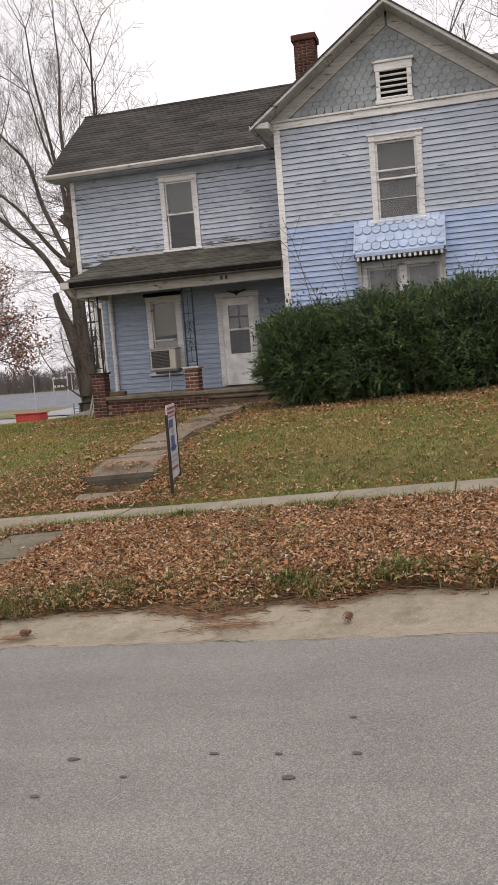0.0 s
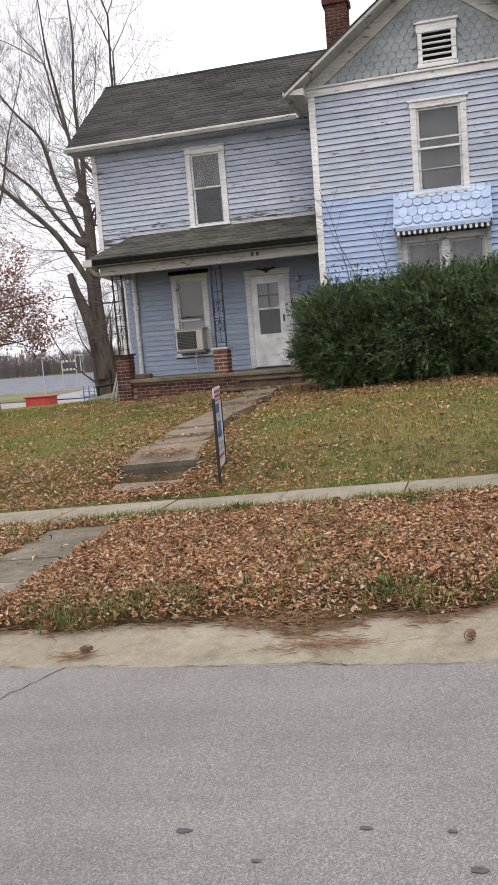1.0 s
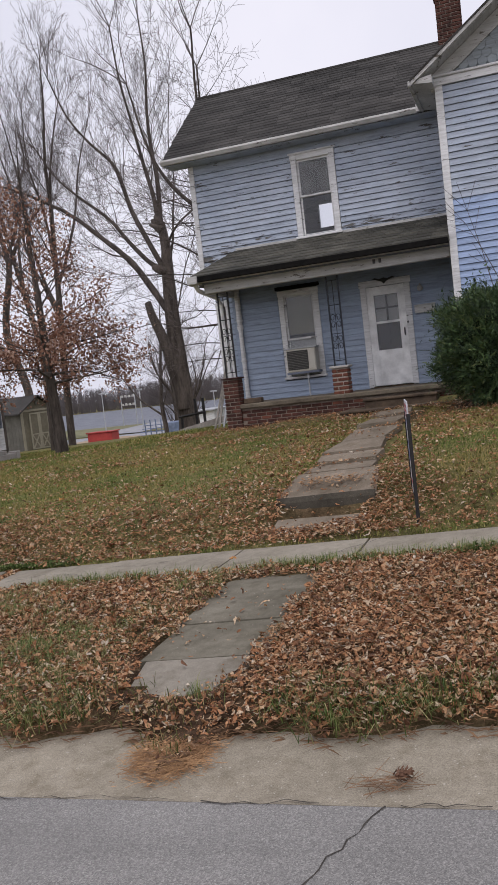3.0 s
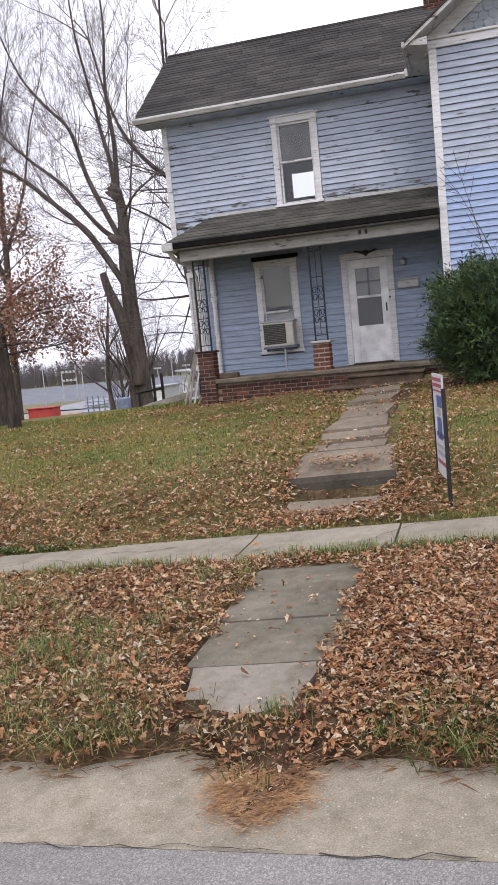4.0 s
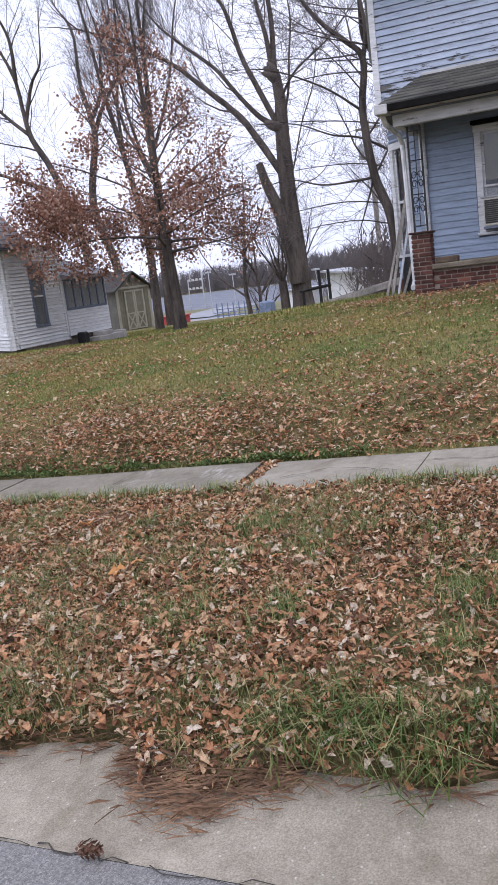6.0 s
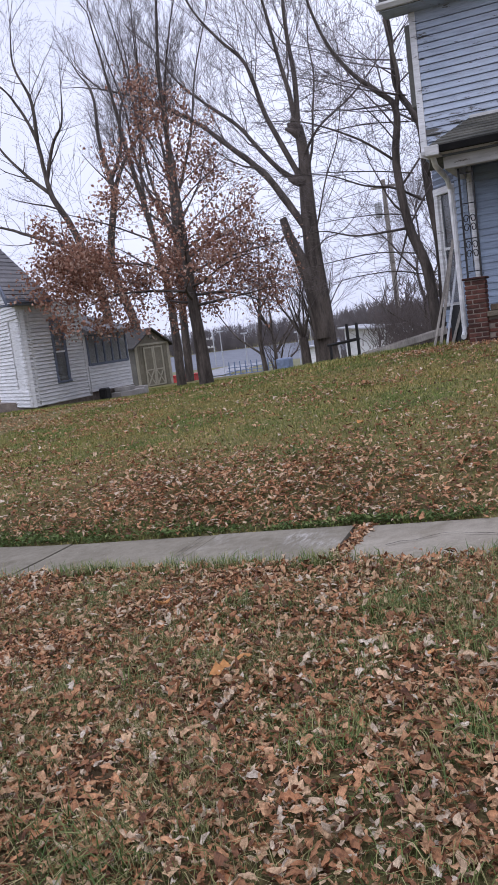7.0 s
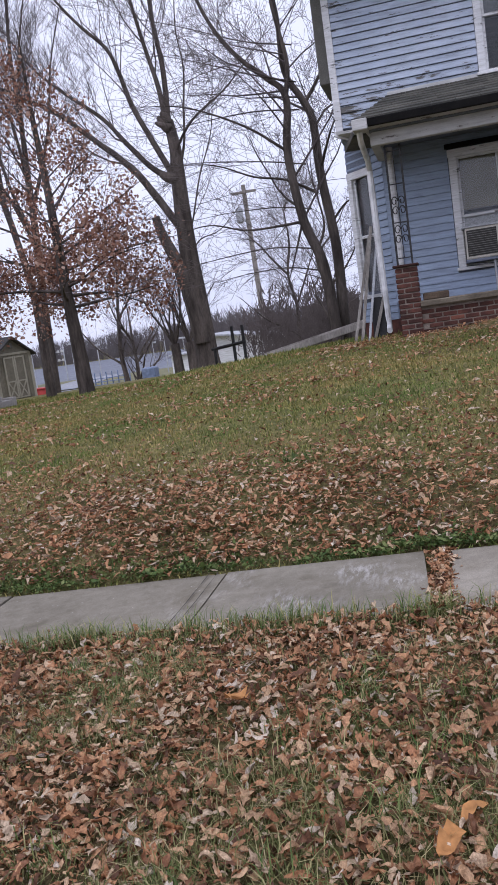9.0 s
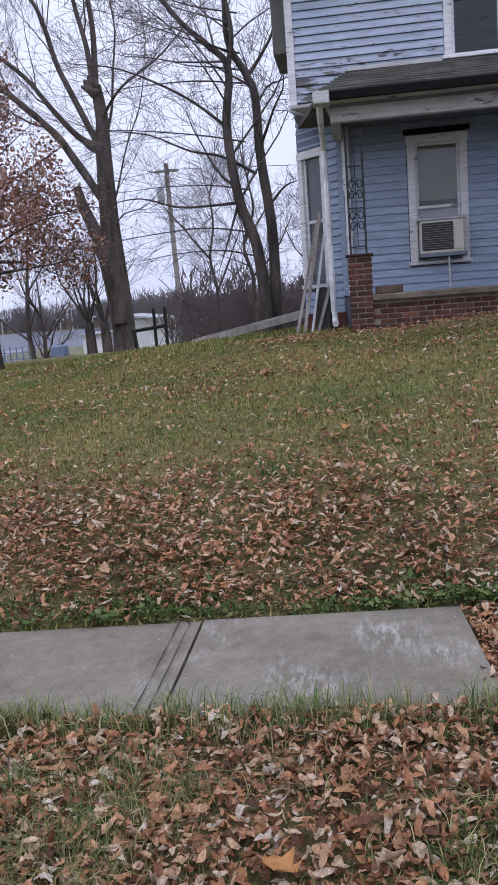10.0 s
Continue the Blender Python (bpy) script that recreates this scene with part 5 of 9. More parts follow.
# white eave strip and soffit round the cut-away corner
bm = bmesh.new()
prism(bm, [(-7.62, 3.98), (-7.10, 3.80), (-7.10, 3.70), (-7.62, 3.90)], FY - 0.12, FY - 0.05)
part("eave_strip", bm, M["white"], house)
bm = bmesh.new()
v = [bm.verts.new(c) for c in ((-7.6, FY - 0.1, 3.97), (-7.0, 17.7, 3.66), (-6.9, FY, 3.66), (-7.56, 20.05, 3.97), (-7.6, FY - 0.1, 3.93), (-7.0, 17.7, 3.62), (-6.9, FY, 3.62), (-7.56, 20.05, 3.93))]
for f in ((0, 1, 2, 3), (7, 6, 5, 4), (0, 4, 5, 1), (1, 5, 6, 2), (2, 6, 7, 3), (3, 7, 4, 0)):
    bm.faces.new([v[i] for i in f])
part("soffit", bm, M["white_old"], house)
# box end of the gutter
part("gutter_end", boxed(-7.20, -6.99, PEY - 0.07, PEY + 0.22, PE - 0.13, PE + 0.02, 0.012), M["white_old"], house)
for x, k in ((-3.66, 0), (-3.55, 1)):
    part("numeral_bar", boxed(x, x + 0.05, 17.852, 17.858, 3.50, 3.58), M["number"], house)


def iron_post(x, y, z0, z1, w, mat, label):
    """Wrought iron porch post: two bars, a ladder of rungs and scrolls between them."""
    p = thing("iron_post", (x, y, z0))
    p.parent = house
    p.location = Vector((x, y, z0)) - absolute(house)
    p["label"] = label
    for sx in (-1, 1):
        part("bar", boxed(x + sx * w / 2 - 0.014, x + sx * w / 2 + 0.014, y - 0.014, y + 0.014, z0, z1), mat, p)
    for z in (z0 + 0.10, z1 - 0.08, z0 + (z1 - z0) * 0.36, z0 + (z1 - z0) * 0.68):
        part("rung", boxed(x - w / 2, x + w / 2, y - 0.008, y + 0.008, z - 0.008, z + 0.008), mat, p)
    part("rod", boxed(x - 0.006, x + 0.006, y - 0.006, y + 0.006, z0 + 0.1, z1 - 0.08), mat, p)
    for f in (0.22, 0.30, 0.46, 0.54):
        z = z0 + (z1 - z0) * f
        for sx in (-1, 1):
            bm = bmesh.new()
            pts = []
            for k in range(15):
                a = k / 14 * 2.2 * math.pi
                rr = w * 0.22 * (1 - 0.55 * k / 14)
                pts.append((x + sx * (w * 0.25 + rr * math.cos(a + math.pi)), y, z + rr * 1.5 * math.sin(a)))
            tube(bm, pts, 0.0075, 4)
            part("scroll", bm, mat, p)
    return p


iron_post(-6.72, 18.08, 1.735, 3.42, 0.21, M["iron"], "black wrought iron post with scrolls")
iron_post(-4.505, 18.09, 1.725, 3.42, 0.22, M["iron_pale"], "blue-black wrought iron post with scrolls")

# downspouts
bm = bmesh.new()
tube(bm, [(-7.12, 17.66, 3.62), (-7.13, 17.9, 3.50), (-7.14, 18.9, 3.42), (-7.14, 19.12, 3.28), (-7.13, 19.15, 2.4), (-7.12, 19.15, 0.98), (-7.11, 19.05, 0.86), (-7.10, 18.85, 0.80)], 0.045, 8)
part("downspout", bm, M["white_clean"], house, "white metal downspout with elbow at the ground")
part("corner_strip", boxed(-6.96, -6.88, FY - 0.045, FY + 0.03, 1.19, 3.6, 0.006), M["siding_porch"], house)
bm = bmesh.new()
prof = [(1.19, 0.058), (1.30, 0.058), (1.34, 0.05), (2.02, 0.046), (2.06, 0.062), (2.10, 0.05), (2.62, 0.044), (2.70, 0.05), (2.74, 0.066), (2.80, 0.066), (2.84, 0.05), (2.92, 0.066), (2.98, 0.058), (3.6, 0.058)]
tube(bm, [(-6.83, FY - 0.07, z) for z, r_ in prof], [r_ for z, r_ in prof], 10)
part("turned_post", bm, M["white"], house, "white turned half post at the porch wall", smooth=False)

# door
door = thing("door", (-3.72, FY, 1.2))
door.parent = house
door.location = Vector((-3.72, FY, 1.2)) - absolute(house)
for a, b_ in ((-4.22, -4.10), (-3.34, -3.22)):
    part("casing", boxed(a, b_, FY - 0.05, FY + 0.02, 1.2, 3.22, 0.006), M["white"], door)
part("casing", boxed(-4.24, -3.20, FY - 0.055, FY + 0.02, 3.22, 3.345, 0.006), M["white"], door)
part("threshold", boxed(-4.12, -3.32, FY - 0.12, FY + 0.05, 1.19, 1.215, 0.006), M["stone_step"], door)
sd = M["white_clean"]
leaf_parts = [(-4.10, -3.955, 1.225, 3.21), (-3.485, -3.34, 1.225, 3.21), (-3.955, -3.485, 1.225, 1.94), (-3.955, -3.485, 3.04, 3.21), (-3.955, -3.485, 2.47, 2.515)]
bm = bmesh.new()
for a, b_, z0, z1 in leaf_parts:
    box(bm, a, b_, FY - 0.035, FY + 0.0, z0, z1, 0.004)
part("leaf", bm, sd, door, "white aluminium storm door")
for z0, z1 in ((1.94, 2.47), (2.515, 3.04)):
    g = part("pane", boxed(-3.955, -3.485, FY - 0.02, FY - 0.016, z0, z1), M["glass"], door)
    g.visible_shadow = False
part("inner_door", boxed(-4.10, -3.34, FY + 0.05, FY + 0.09, 1.22, 3.22), M["interior"], door, "dark inner door seen through the glass")
bm = bmesh.new()
box(bm, -3.74, -3.70, FY + 0.02, FY + 0.045, 1.96, 3.04)
for z in (2.2, 2.78):
    box(bm, -3.955, -3.485, FY + 0.02, FY + 0.045, z - 0.018, z + 0.018)
part("muntin", bm, M["iron"], door)
part("curtain", boxed(-3.955, -3.485, FY + 0.046, FY + 0.049, 2.5, 3.04), M["curtain"], door, "thin grey curtain behind the glass")
part("door_handle", boxed(-3.41, -3.385, FY - 0.075, FY - 0.035, 2.18, 2.34, 0.008), M["iron"], door)
part("door_lock", boxed(-3.335, -3.305, FY - 0.07, FY - 0.05, 2.42, 2.46, 0.006), M["iron"], door)

# ---------------------------------------------------------------- things on the porch
ac = thing("air_conditioner", (-5.5, FY - 0.2, 1.68), "beige window air conditioner with louvred front on a metal leg", "air conditioner")
part("casing", boxed(-5.82, -5.20, FY - 0.34, FY + 0.1, 1.70, 2.17, 0.015), M["ac_case"], ac)
part("front", boxed(-5.80, -5.36, FY - 0.352, FY - 0.335, 1.745, 2.135, 0.004), M["grille"], ac)
for k in range(11):
    part("louvre", boxed(-5.79, -5.37, FY - 0.362, FY - 0.350, 1.77 + 0.033 * k, 1.776 + 0.033 * k), M["louvre"], ac)
part("panel", boxed(-5.345, -5.215, FY - 0.352, FY - 0.335, 1.745, 2.135, 0.004), M["ac_case"], ac)
part("top_rail", boxed(-5.86, -5.17, FY - 0.36, FY + 0.02, 2.17, 2.20, 0.006), M["galv"], ac)
part("bracket", boxed(-5.84, -5.16, FY - 0.33, FY + 0.0, 1.655, 1.70, 0.006), M["trim_blue"], ac)
bm = bmesh.new()
tube(bm, [(-5.42, FY - 0.26, 1.66), (-5.41, FY - 0.27, 1.19)], 0.018, 6)
part("leg", bm, M["galv"], ac)

mail = thing("mailbox", (-2.95, FY - 0.1, 2.6), "flat cream metal mailbox hung on blue siding", "mailbox")
part("box", boxed(-3.16, -2.76, FY - 0.12, FY - 0.02, 2.58, 2.72, 0.012), M["white_old"], mail)
part("lid", boxed(-3.165, -2.755, FY - 0.135, FY - 0.02, 2.72, 2.745, 0.006), M["white_old"], mail)

bm = bmesh.new()
prism(bm, [(-0.24, 0.05), (-0.17, 0.06), (-0.08, 0.03), (-0.03, 0.045), (0.0, 0.055), (0.03, 0.045), (0.08, 0.03), (0.17, 0.06), (0.24, 0.05), (0.12, 0.005), (0.05, -0.02), (0.0, -0.07), (-0.05, -0.02), (-0.12, 0.005)], -0.02, 0.01)
bmesh.ops.transform(bm, matrix=Matrix.Translation((-3.72, FY - 0.06, 3.32)), verts=bm.verts)
solid("wall_ornament", bm, M["iron"], "black spread-winged metal ornament over the door", "ornament")

bm = bmesh.new()
tube(bm, [(-3.02, FY - 0.03, 3.1), (-3.02, FY - 0.08, 3.14), (-3.02, FY - 0.12, 3.1)], 0.02, 6)
bmesh.ops.create_uvsphere(bm, u_segments=10, v_segments=6, radius=0.06, matrix=Matrix.Translation((-3.02, FY - 0.12, 3.06)))
solid("porch_lamp", bm, M["white_old"], "small unlit white porch lamp on blue wall", "lamp", smooth=True)

bm = boxed(-6.52, -6.15, 18.05, 18.22, 1.19, 1.29, 0.012)
solid("concrete_block", bm, M["stone_step"], "loose stained concrete block on the porch floor", "block")

# boards that lean in the corner by the downspout
for i, (xa, ya, xb, yb, zt, w) in enumerate(((-7.72, 19.35, -7.32, 19.78, 2.35, 0.045), (-7.60, 19.3, -7.27, 19.72, 2.5, 0.05), (-7.48, 19.25, -7.22, 19.68, 2.15, 0.04), (-7.40, 19.3, -7.10, 19.58, 1.6, 0.05))):
    bm = bmesh.new()
    a, b_ = Vector((xa, ya, 0.60)), Vector((xb, yb, zt))
    d = (b_ - a).normalized()
    u = d.cross(Vector((0, 1, 0))).normalized()
    q = u.cross(d)
    m = Matrix((u.to_4d(), q.to_4d(), d.to_4d(), (0, 0, 0, 1))).transposed()
    m.translation = a
    for r_ in range(3):
        m[3][r_] = 0
    box(bm, -w / 2, w / 2, -0.012, 0.012, 0, (b_ - a).length, 0.003, m)
    solid("leaning_board", bm, M["lumber"] if i != 2 else M["galv"], "weathered grey lumber leaning against the house corner", "board", "leaning boards")
bm = boxed(-7.40, -7.18, -0.02, 0.02, 0.0, 0.75, 0.008, turn=Matrix.Translation((0, 19.4, 0.62)) @ Matrix.Rotation(radians(-14), 4, "X"))
solid("dark_panel", bm, M["iron"], "dark sheet leaning behind the boards", "panel")

# cellar boards that slope down beside the house
for dz, dy, w in ((0.0, 0.0, 0.13), (0.06, 0.22, 0.10), (0.02, 0.5, 0.12)):
    bm = bmesh.new()
    a, b_ = Vector((-10.0, 22.6 + dy, 0.40 + dz)), Vector((-7.7, 22.2 + dy, 0.84 + dz))
    d = b_ - a
    box(bm, 0, d.length, -0.05, 0.05, 0, w, 0.008, Matrix.Translation(a) @ d.to_track_quat("X", "Z").to_matrix().to_4x4())
    solid("long_board", bm, M["lumber"], "long weathered boards lying along the house", "board", "long boards")
RZ = float(height(-12.5, 30.0))
rail = thing("handrail", (-12.6, 29.95, RZ), "short black iron handrail on the lawn", "handrail")
for x, y, top_ in ((-12.1, 29.8, 1.22), (-12.45, 29.92, 1.22), (-13.1, 30.1, 0.62)):
    part("post", boxed(x - 0.04, x + 0.04, y - 0.04, y + 0.04, RZ - 0.1, top_, 0.006), M["iron"], rail)
bm = bmesh.new()
tube(bm, [(-13.2, 30.14, 0.60), (-12.05, 29.78, 0.72)], 0.05, 6)
part("rail", bm, M["iron"], rail)

# ---------------------------------------------------------------- yard sign
sign = thing("yard_sign", (-2.18, 10.07, 0.25), "white and blue rectangular yard sign on a black wire frame", "sign")
SA, SB = Vector((-2.13, 9.78, 0)), Vector((-2.236, 10.375, 0))
sv = (SB - SA).normalized()
SM = Matrix.Translation(SA) @ Matrix(((sv.x, -sv.y, 0, 0), (sv.y, sv.x, 0, 0), (0, 0, 1, 0), (0, 0, 0, 1)))


def sign_part(name, mat, *boxes, label=""):
    bm = bmesh.new()
    for q in boxes:
        box(bm, *q)
    bmesh.ops.transform(bm, matrix=SM, verts=bm.verts)
    return part(name, bm, mat, sign, label)


SL = (SB - SA).length
sign_part("board", M["letter_white"], (0.012, SL - 0.012, -0.006, 0.006, 0.42, 1.30), label="white printed board")
for u0, z0 in ((0.0, 0.2), (SL - 0.012, 0.3)):
    sign_part("stake", M["iron"], (u0 - 0.012, u0 + 0.02, -0.016, 0.016, z0, 1.19))
for s_ in (-1, 1):
    y = 0.0075 * s_
    q = sorted((y, y + 0.002 * s_))
    sign_part("blue_field", M["sign_blue"], (0.10, 0.36, *q, 1.02, 1.12), (0.16, 0.40, *q, 0.74, 0.93), (0.10, 0.48, *q, 0.76, 0.80))
    for z0, h in ((1.24, 0.03), (1.19, 0.03), (1.15, 0.015)):
        sign_part("text_bar", M["sign_red"], (0.05, SL - 0.05, *q, z0, z0 + h))
    y2 = 0.0095 * s_
    q2 = sorted((y2, y2 + 0.002 * s_))
    sign_part("emblem", M["galv"], (0.18, 0.42, *q, 0.945, 1.005))
    for z0 in (0.66, 0.6, 0.52):
        sign_part("text_bar", M["galv"] if z0 > 0.55 else M["sign_red"], (0.08, SL - 0.10, *q, z0, z0 + 0.035))

# ---------------------------------------------------------------- white house next door
nb = thing("house", (-22.0, 26.0, 0.1), "white clapboard cottage with slate blue trim and steep roof", "house")
NX, NY0, NY1, NE = -20.0, 24.0, 26.6, 3.04
n_side = part("wall", boxed(NX - 0.2, NX - 0.02, NY0, NY1, 0.0, NE), M["white_siding"], nb)
clapboards(n_side, (NX, NY0 + 0.07, 0), (0, 1, 0), NY1 - NY0 - 0.12, 0.023, NE, lambda z: M["white_siding"], [(0.92, 1.62, 0.55, 2.5)], rise=0.105, gap=0.016, key="n")
GA, GR, GC = Vector((-19.72, 22.94, NE)), Vector((-21.5, 24.14, 5.45)), Vector((-23.28, 25.34, NE))   # bay gable: eave, ridge, eave
gu = (GA - GC).normalized()
gu.z = 0
gn = Vector((gu.y, -gu.x, 0))
wa, wc = GA - gn * 0.45 - gu * 0.68, GC - gn * 0.45 + gu * 0.68
glen = (wa - wc).length
bm = bmesh.new()
v = [bm.verts.new(Vector((q.x, q.y, z)) - gn * d) for d in (0.01, 0.16) for q, z in ((wc, 0.0), (wa, 0.0), (wa, NE), ((wa + wc) / 2, GR.z - 0.35), (wc, NE))]
for f in ((0, 1, 2, 3, 4), (9, 8, 7, 6, 5), (0, 5, 6, 1), (1, 6, 7, 2), (2, 7, 8, 3), (3, 8, 9, 4), (4, 9, 5, 0)):
    bm.faces.new([v[i] for i in f])
n_front = part("wall", bm, M["white_siding"], nb)
part("wall", boxed(NX - 3.2, NX - 0.02, NY1 + 0.004, NY1 + 0.15, 0.0, NE), M["white_siding"], nb)
gs = (GR.z - 0.35 - NE) / (glen / 2)
clapboards(n_front, (wc.x, wc.y, 0), gu, glen, 0.023, GR.z - 0.5, lambda z: M["white_siding"], [(glen - 0.95, glen - 0.25, 0.55, 2.5)], rise=0.105, gap=0.016, key="n",
           top=lambda z: (0.0, glen) if z < NE else ((z - NE) / gs + 0.03, glen - (z - NE) / gs - 0.03))
n_cut = part("wall", boxed(NX - 0.12, NX - 0.06, wa.y + 0.1, NY0 + 0.02, 0.0, NE), M["white_siding"], nb)
ku = (Vector((NX, NY0, 0)) - Vector((wa.x, wa.y, 0)))
clapboards(n_cut, (wa.x, wa.y, 0), ku.normalized(), ku.length, 0.023, NE, lambda z: M["white_siding"], rise=0.105, gap=0.016, key="n")
part("corner_board", boxed(NX - 0.10, NX + 0.03, NY0 - 0.03, NY0 + 0.08, 0.15, NE), M["white_siding"], nb)
part("corner_board", boxed(NX - 0.02, NX + 0.03, NY1 - 0.06, NY1 + 0.03, 0.15, NE), M["white_siding"], nb)
part("foundation", boxed(-23.0, NX - 0.03, NY0 + 0.4, 29.1, -0.6, 0.16), M["mortar_dark"], nb)


def small_window(x, y, z0, z1, w, axis, mat="trim_blue"):
    """A tall two-pane window with a dark blue frame, in a wall that faces +x or -y."""
    win = thing("window", (x, y, z0))
    win.parent = nb
    win.location = Vector((x, y, z0)) - absolute(nb)
    T = Matrix.Translation((x, y, 0)) @ (Matrix.Rotation(math.pi / 2, 4, "Z") if axis == "x" else Matrix.Identity(4))

    def bit(name, mat_, *boxes):
        b = bmesh.new()
        for q in boxes:
            box(b, *q, 0.005)
        bmesh.ops.transform(b, matrix=T, verts=b.verts)
        return part(name, b, mat_, win)

    zm = (z0 + z1) / 2
    bit("casing", M[mat], (-w / 2, -w / 2 + 0.09, -0.05, 0.04, z0, z1), (w / 2 - 0.09, w / 2, -0.05, 0.04, z0, z1), (-w / 2, w / 2, -0.055, 0.04, z1, z1 + 0.12), (-w / 2 - 0.02, w / 2 + 0.02, -0.07, 0.04, z0 - 0.06, z0))
    bit("meeting_rail", M["white_siding"], (-w / 2 + 0.09, w / 2 - 0.09, -0.03, 0.0, zm - 0.025, zm + 0.025))
    g = bit("pane", M["glass"], (-w / 2 + 0.09, w / 2 - 0.09, -0.012, -0.001, z0, z1))
    g.visible_shadow = False
    bit("shade", M["curtain"], (-w / 2 + 0.09, w / 2 - 0.09, 0.002, 0.02, z0, z1))


small_window(NX, 25.33, 0.62, 2.36, 0.66, "x")
# roof over the bay: two hipped slopes that meet behind the gable
GB_ = Vector((-19.72, 24.98, NE))
bm = bmesh.new()
v = [bm.verts.new(q) for q in (GA, GB_, GR, GC, GA - Vector((0, 0, 0.1)), GB_ - Vector((0, 0, 0.1)), GR - Vector((0, 0, 0.12)), GC - Vector((0, 0, 0.1)), Vector((-23.28, 27.0, NE)))]
for f in ((0, 1, 2), (4, 6, 5), (0, 2, 6, 4), (2, 3, 7, 6), (0, 4, 5, 1), (1, 8, 2), (2, 8, 3), (1, 5, 6, 8)):
    bm.faces.new([v[i] for i in f])
n_roof = part("roof", bm, M["roof_grey"], nb, "grey shingle roof")
nrm = (GB_ - GA).cross(GR - GA).normalized()
nrm = nrm if nrm.z > 0 else -nrm
for k in range(19):
    f0, f1 = k / 19, min((k + 1.25) / 19, 1)
    bm = bmesh.new()
    q = [GA.lerp(GR, f0) + nrm * 0.03, GB_.lerp(GR, f0) + nrm * 0.03, GB_.lerp(GR, f1) + nrm * 0.008, GA.lerp(GR, f1) + nrm * 0.008, GA.lerp(GR, f0), GB_.lerp(GR, f0)]
    v = [bm.verts.new(c) for c in q]
    bm.faces.new((v[0], v[1], v[2], v[3]))
    bm.faces.new((v[4], v[5], v[1], v[0]))
    part("shingle_course", bm, M["roof_grey"], n_roof)
bm = bmesh.new()
v = [bm.verts.new(q + gn * d + Vector((0, 0, z))) for d in (0.0, 0.05) for q, z in ((GA, 0.03), (GR, 0.03), (GR, -0.19), (GA, -0.19))]
for f in ((0, 1, 2, 3), (7, 6, 5, 4), (0, 4, 5, 1), (1, 5, 6, 2), (2, 6, 7, 3), (3, 7, 4, 0)):
    bm.faces.new([v[i] for i in f])
part("rake_board", bm, M["trim_blue"], nb)
part("soffit", boxed(-20.3, -19.72, 23.2, 24.9, NE - 0.16, NE - 0.11), M["trim_blue"], nb)
part("gutter", boxed(-19.76, -19.68, 22.96, 24.98, NE - 0.10, NE - 0.01, 0.01), M["trim_blue"], nb)
# enclosed back porch with a row of windows
part("porch_wall", boxed(NX - 0.12, NX + 0.0, NY1 + 0.05, 29.2, 0.1, 2.0), M["white_siding"], nb)
pwall = part("porch_wall", boxed(NX - 1.5, NX - 0.12, 29.08, 29.2, 0.1, 2.0), M["white_siding"], nb)
clapboards(pwall, (NX + 0.012, NY1 + 0.06, 0), (0, 1, 0), 29.2 - NY1 - 0.1, 0.11, 0.94, lambda z: M["white_siding"], rise=0.105, gap=0.016, key="n")
bm = bmesh.new()
v = [bm.verts.new(c) for c in ((NX + 0.22, NY1 + 0.0, 1.98), (NX + 0.22, 29.42, 1.98), (NX - 1.3, 28.6, 2.62), (NX - 1.3, NY1 + 0.0, 2.62), (NX + 0.22, NY1, 1.9), (NX + 0.22, 29.42, 1.9), (NX - 1.6, 29.42, 1.9), (NX - 1.6, NY1, 1.9))]
for f in ((0, 1, 2, 3), (4, 5, 1, 0), (5, 6, 2, 1), (7, 6, 5, 4), (0, 3, 7, 4), (3, 2, 6, 7)):
    bm.faces.new([v[i] for i in f])
p_roof = part("porch_roof", bm, M["roof_grey"], nb, "low hipped grey porch roof")
for k in range(6):
    f0 = k / 6
    bm = bmesh.new()
    x0_, z0_ = NX + 0.24 - 1.52 * f0, 1.985 + 0.64 * f0
    box(bm, x0_ - 0.29, x0_, NY1 + 0.0, 29.43 - 0.82 * f0, -0.01, 0.01, 0, None)
    for w_ in bm.verts:
        w_.co.z = z0_ + 0.012 + (x0_ - w_.co.x) * 0.40 + w_.co.z
    part("shingle_course", bm, M["roof_grey"], p_roof)
pwin = thing("window", (NX, 27.9, 0.98))
pwin.parent = nb
pwin.location = Vector((NX, 27.9, 0.98)) - absolute(nb)
bm = bmesh.new()
box(bm, NX, NX + 0.05, 26.72, 29.1, 0.92, 1.0, 0.005)
box(bm, NX, NX + 0.05, 26.72, 29.1, 1.86, 1.94, 0.005)
part("frame", bm, M["trim_blue"], pwin)
for k in range(6):
    y = 26.74 + k * 0.46
    part("mullion", boxed(NX, NX + 0.045, y, y + 0.07, 1.0, 1.86, 0.005), M["trim_blue"], pwin)
    if k < 5:
        g = part("pane", boxed(NX + 0.012, NX + 0.018, y + 0.07, y + 0.46, 1.0, 1.86), M["glass"], pwin)
        g.visible_shadow = False
        bm = bmesh.new()
        box(bm, NX + 0.002, NX + 0.008, y + 0.10 + 0.05 * (k % 2), y + 0.44, 1.0, 1.86)
        part("curtain", bm, M["pale_shade"], pwin)
bm = bmesh.new()
box(bm, NX + 0.1, NX + 0.5, 27.6, 29.1, -0.5, -0.04, 0.02)
box(bm, NX + 0.05, NX + 0.45, 27.9, 28.6, -0.04, 0.10, 0.02)
box(bm, NX + 0.1, NX + 0.5, 29.1, 29.35, -0.6, 0.02, 0.02)
part("step", bm, M["concrete"], nb, "pale concrete back steps")
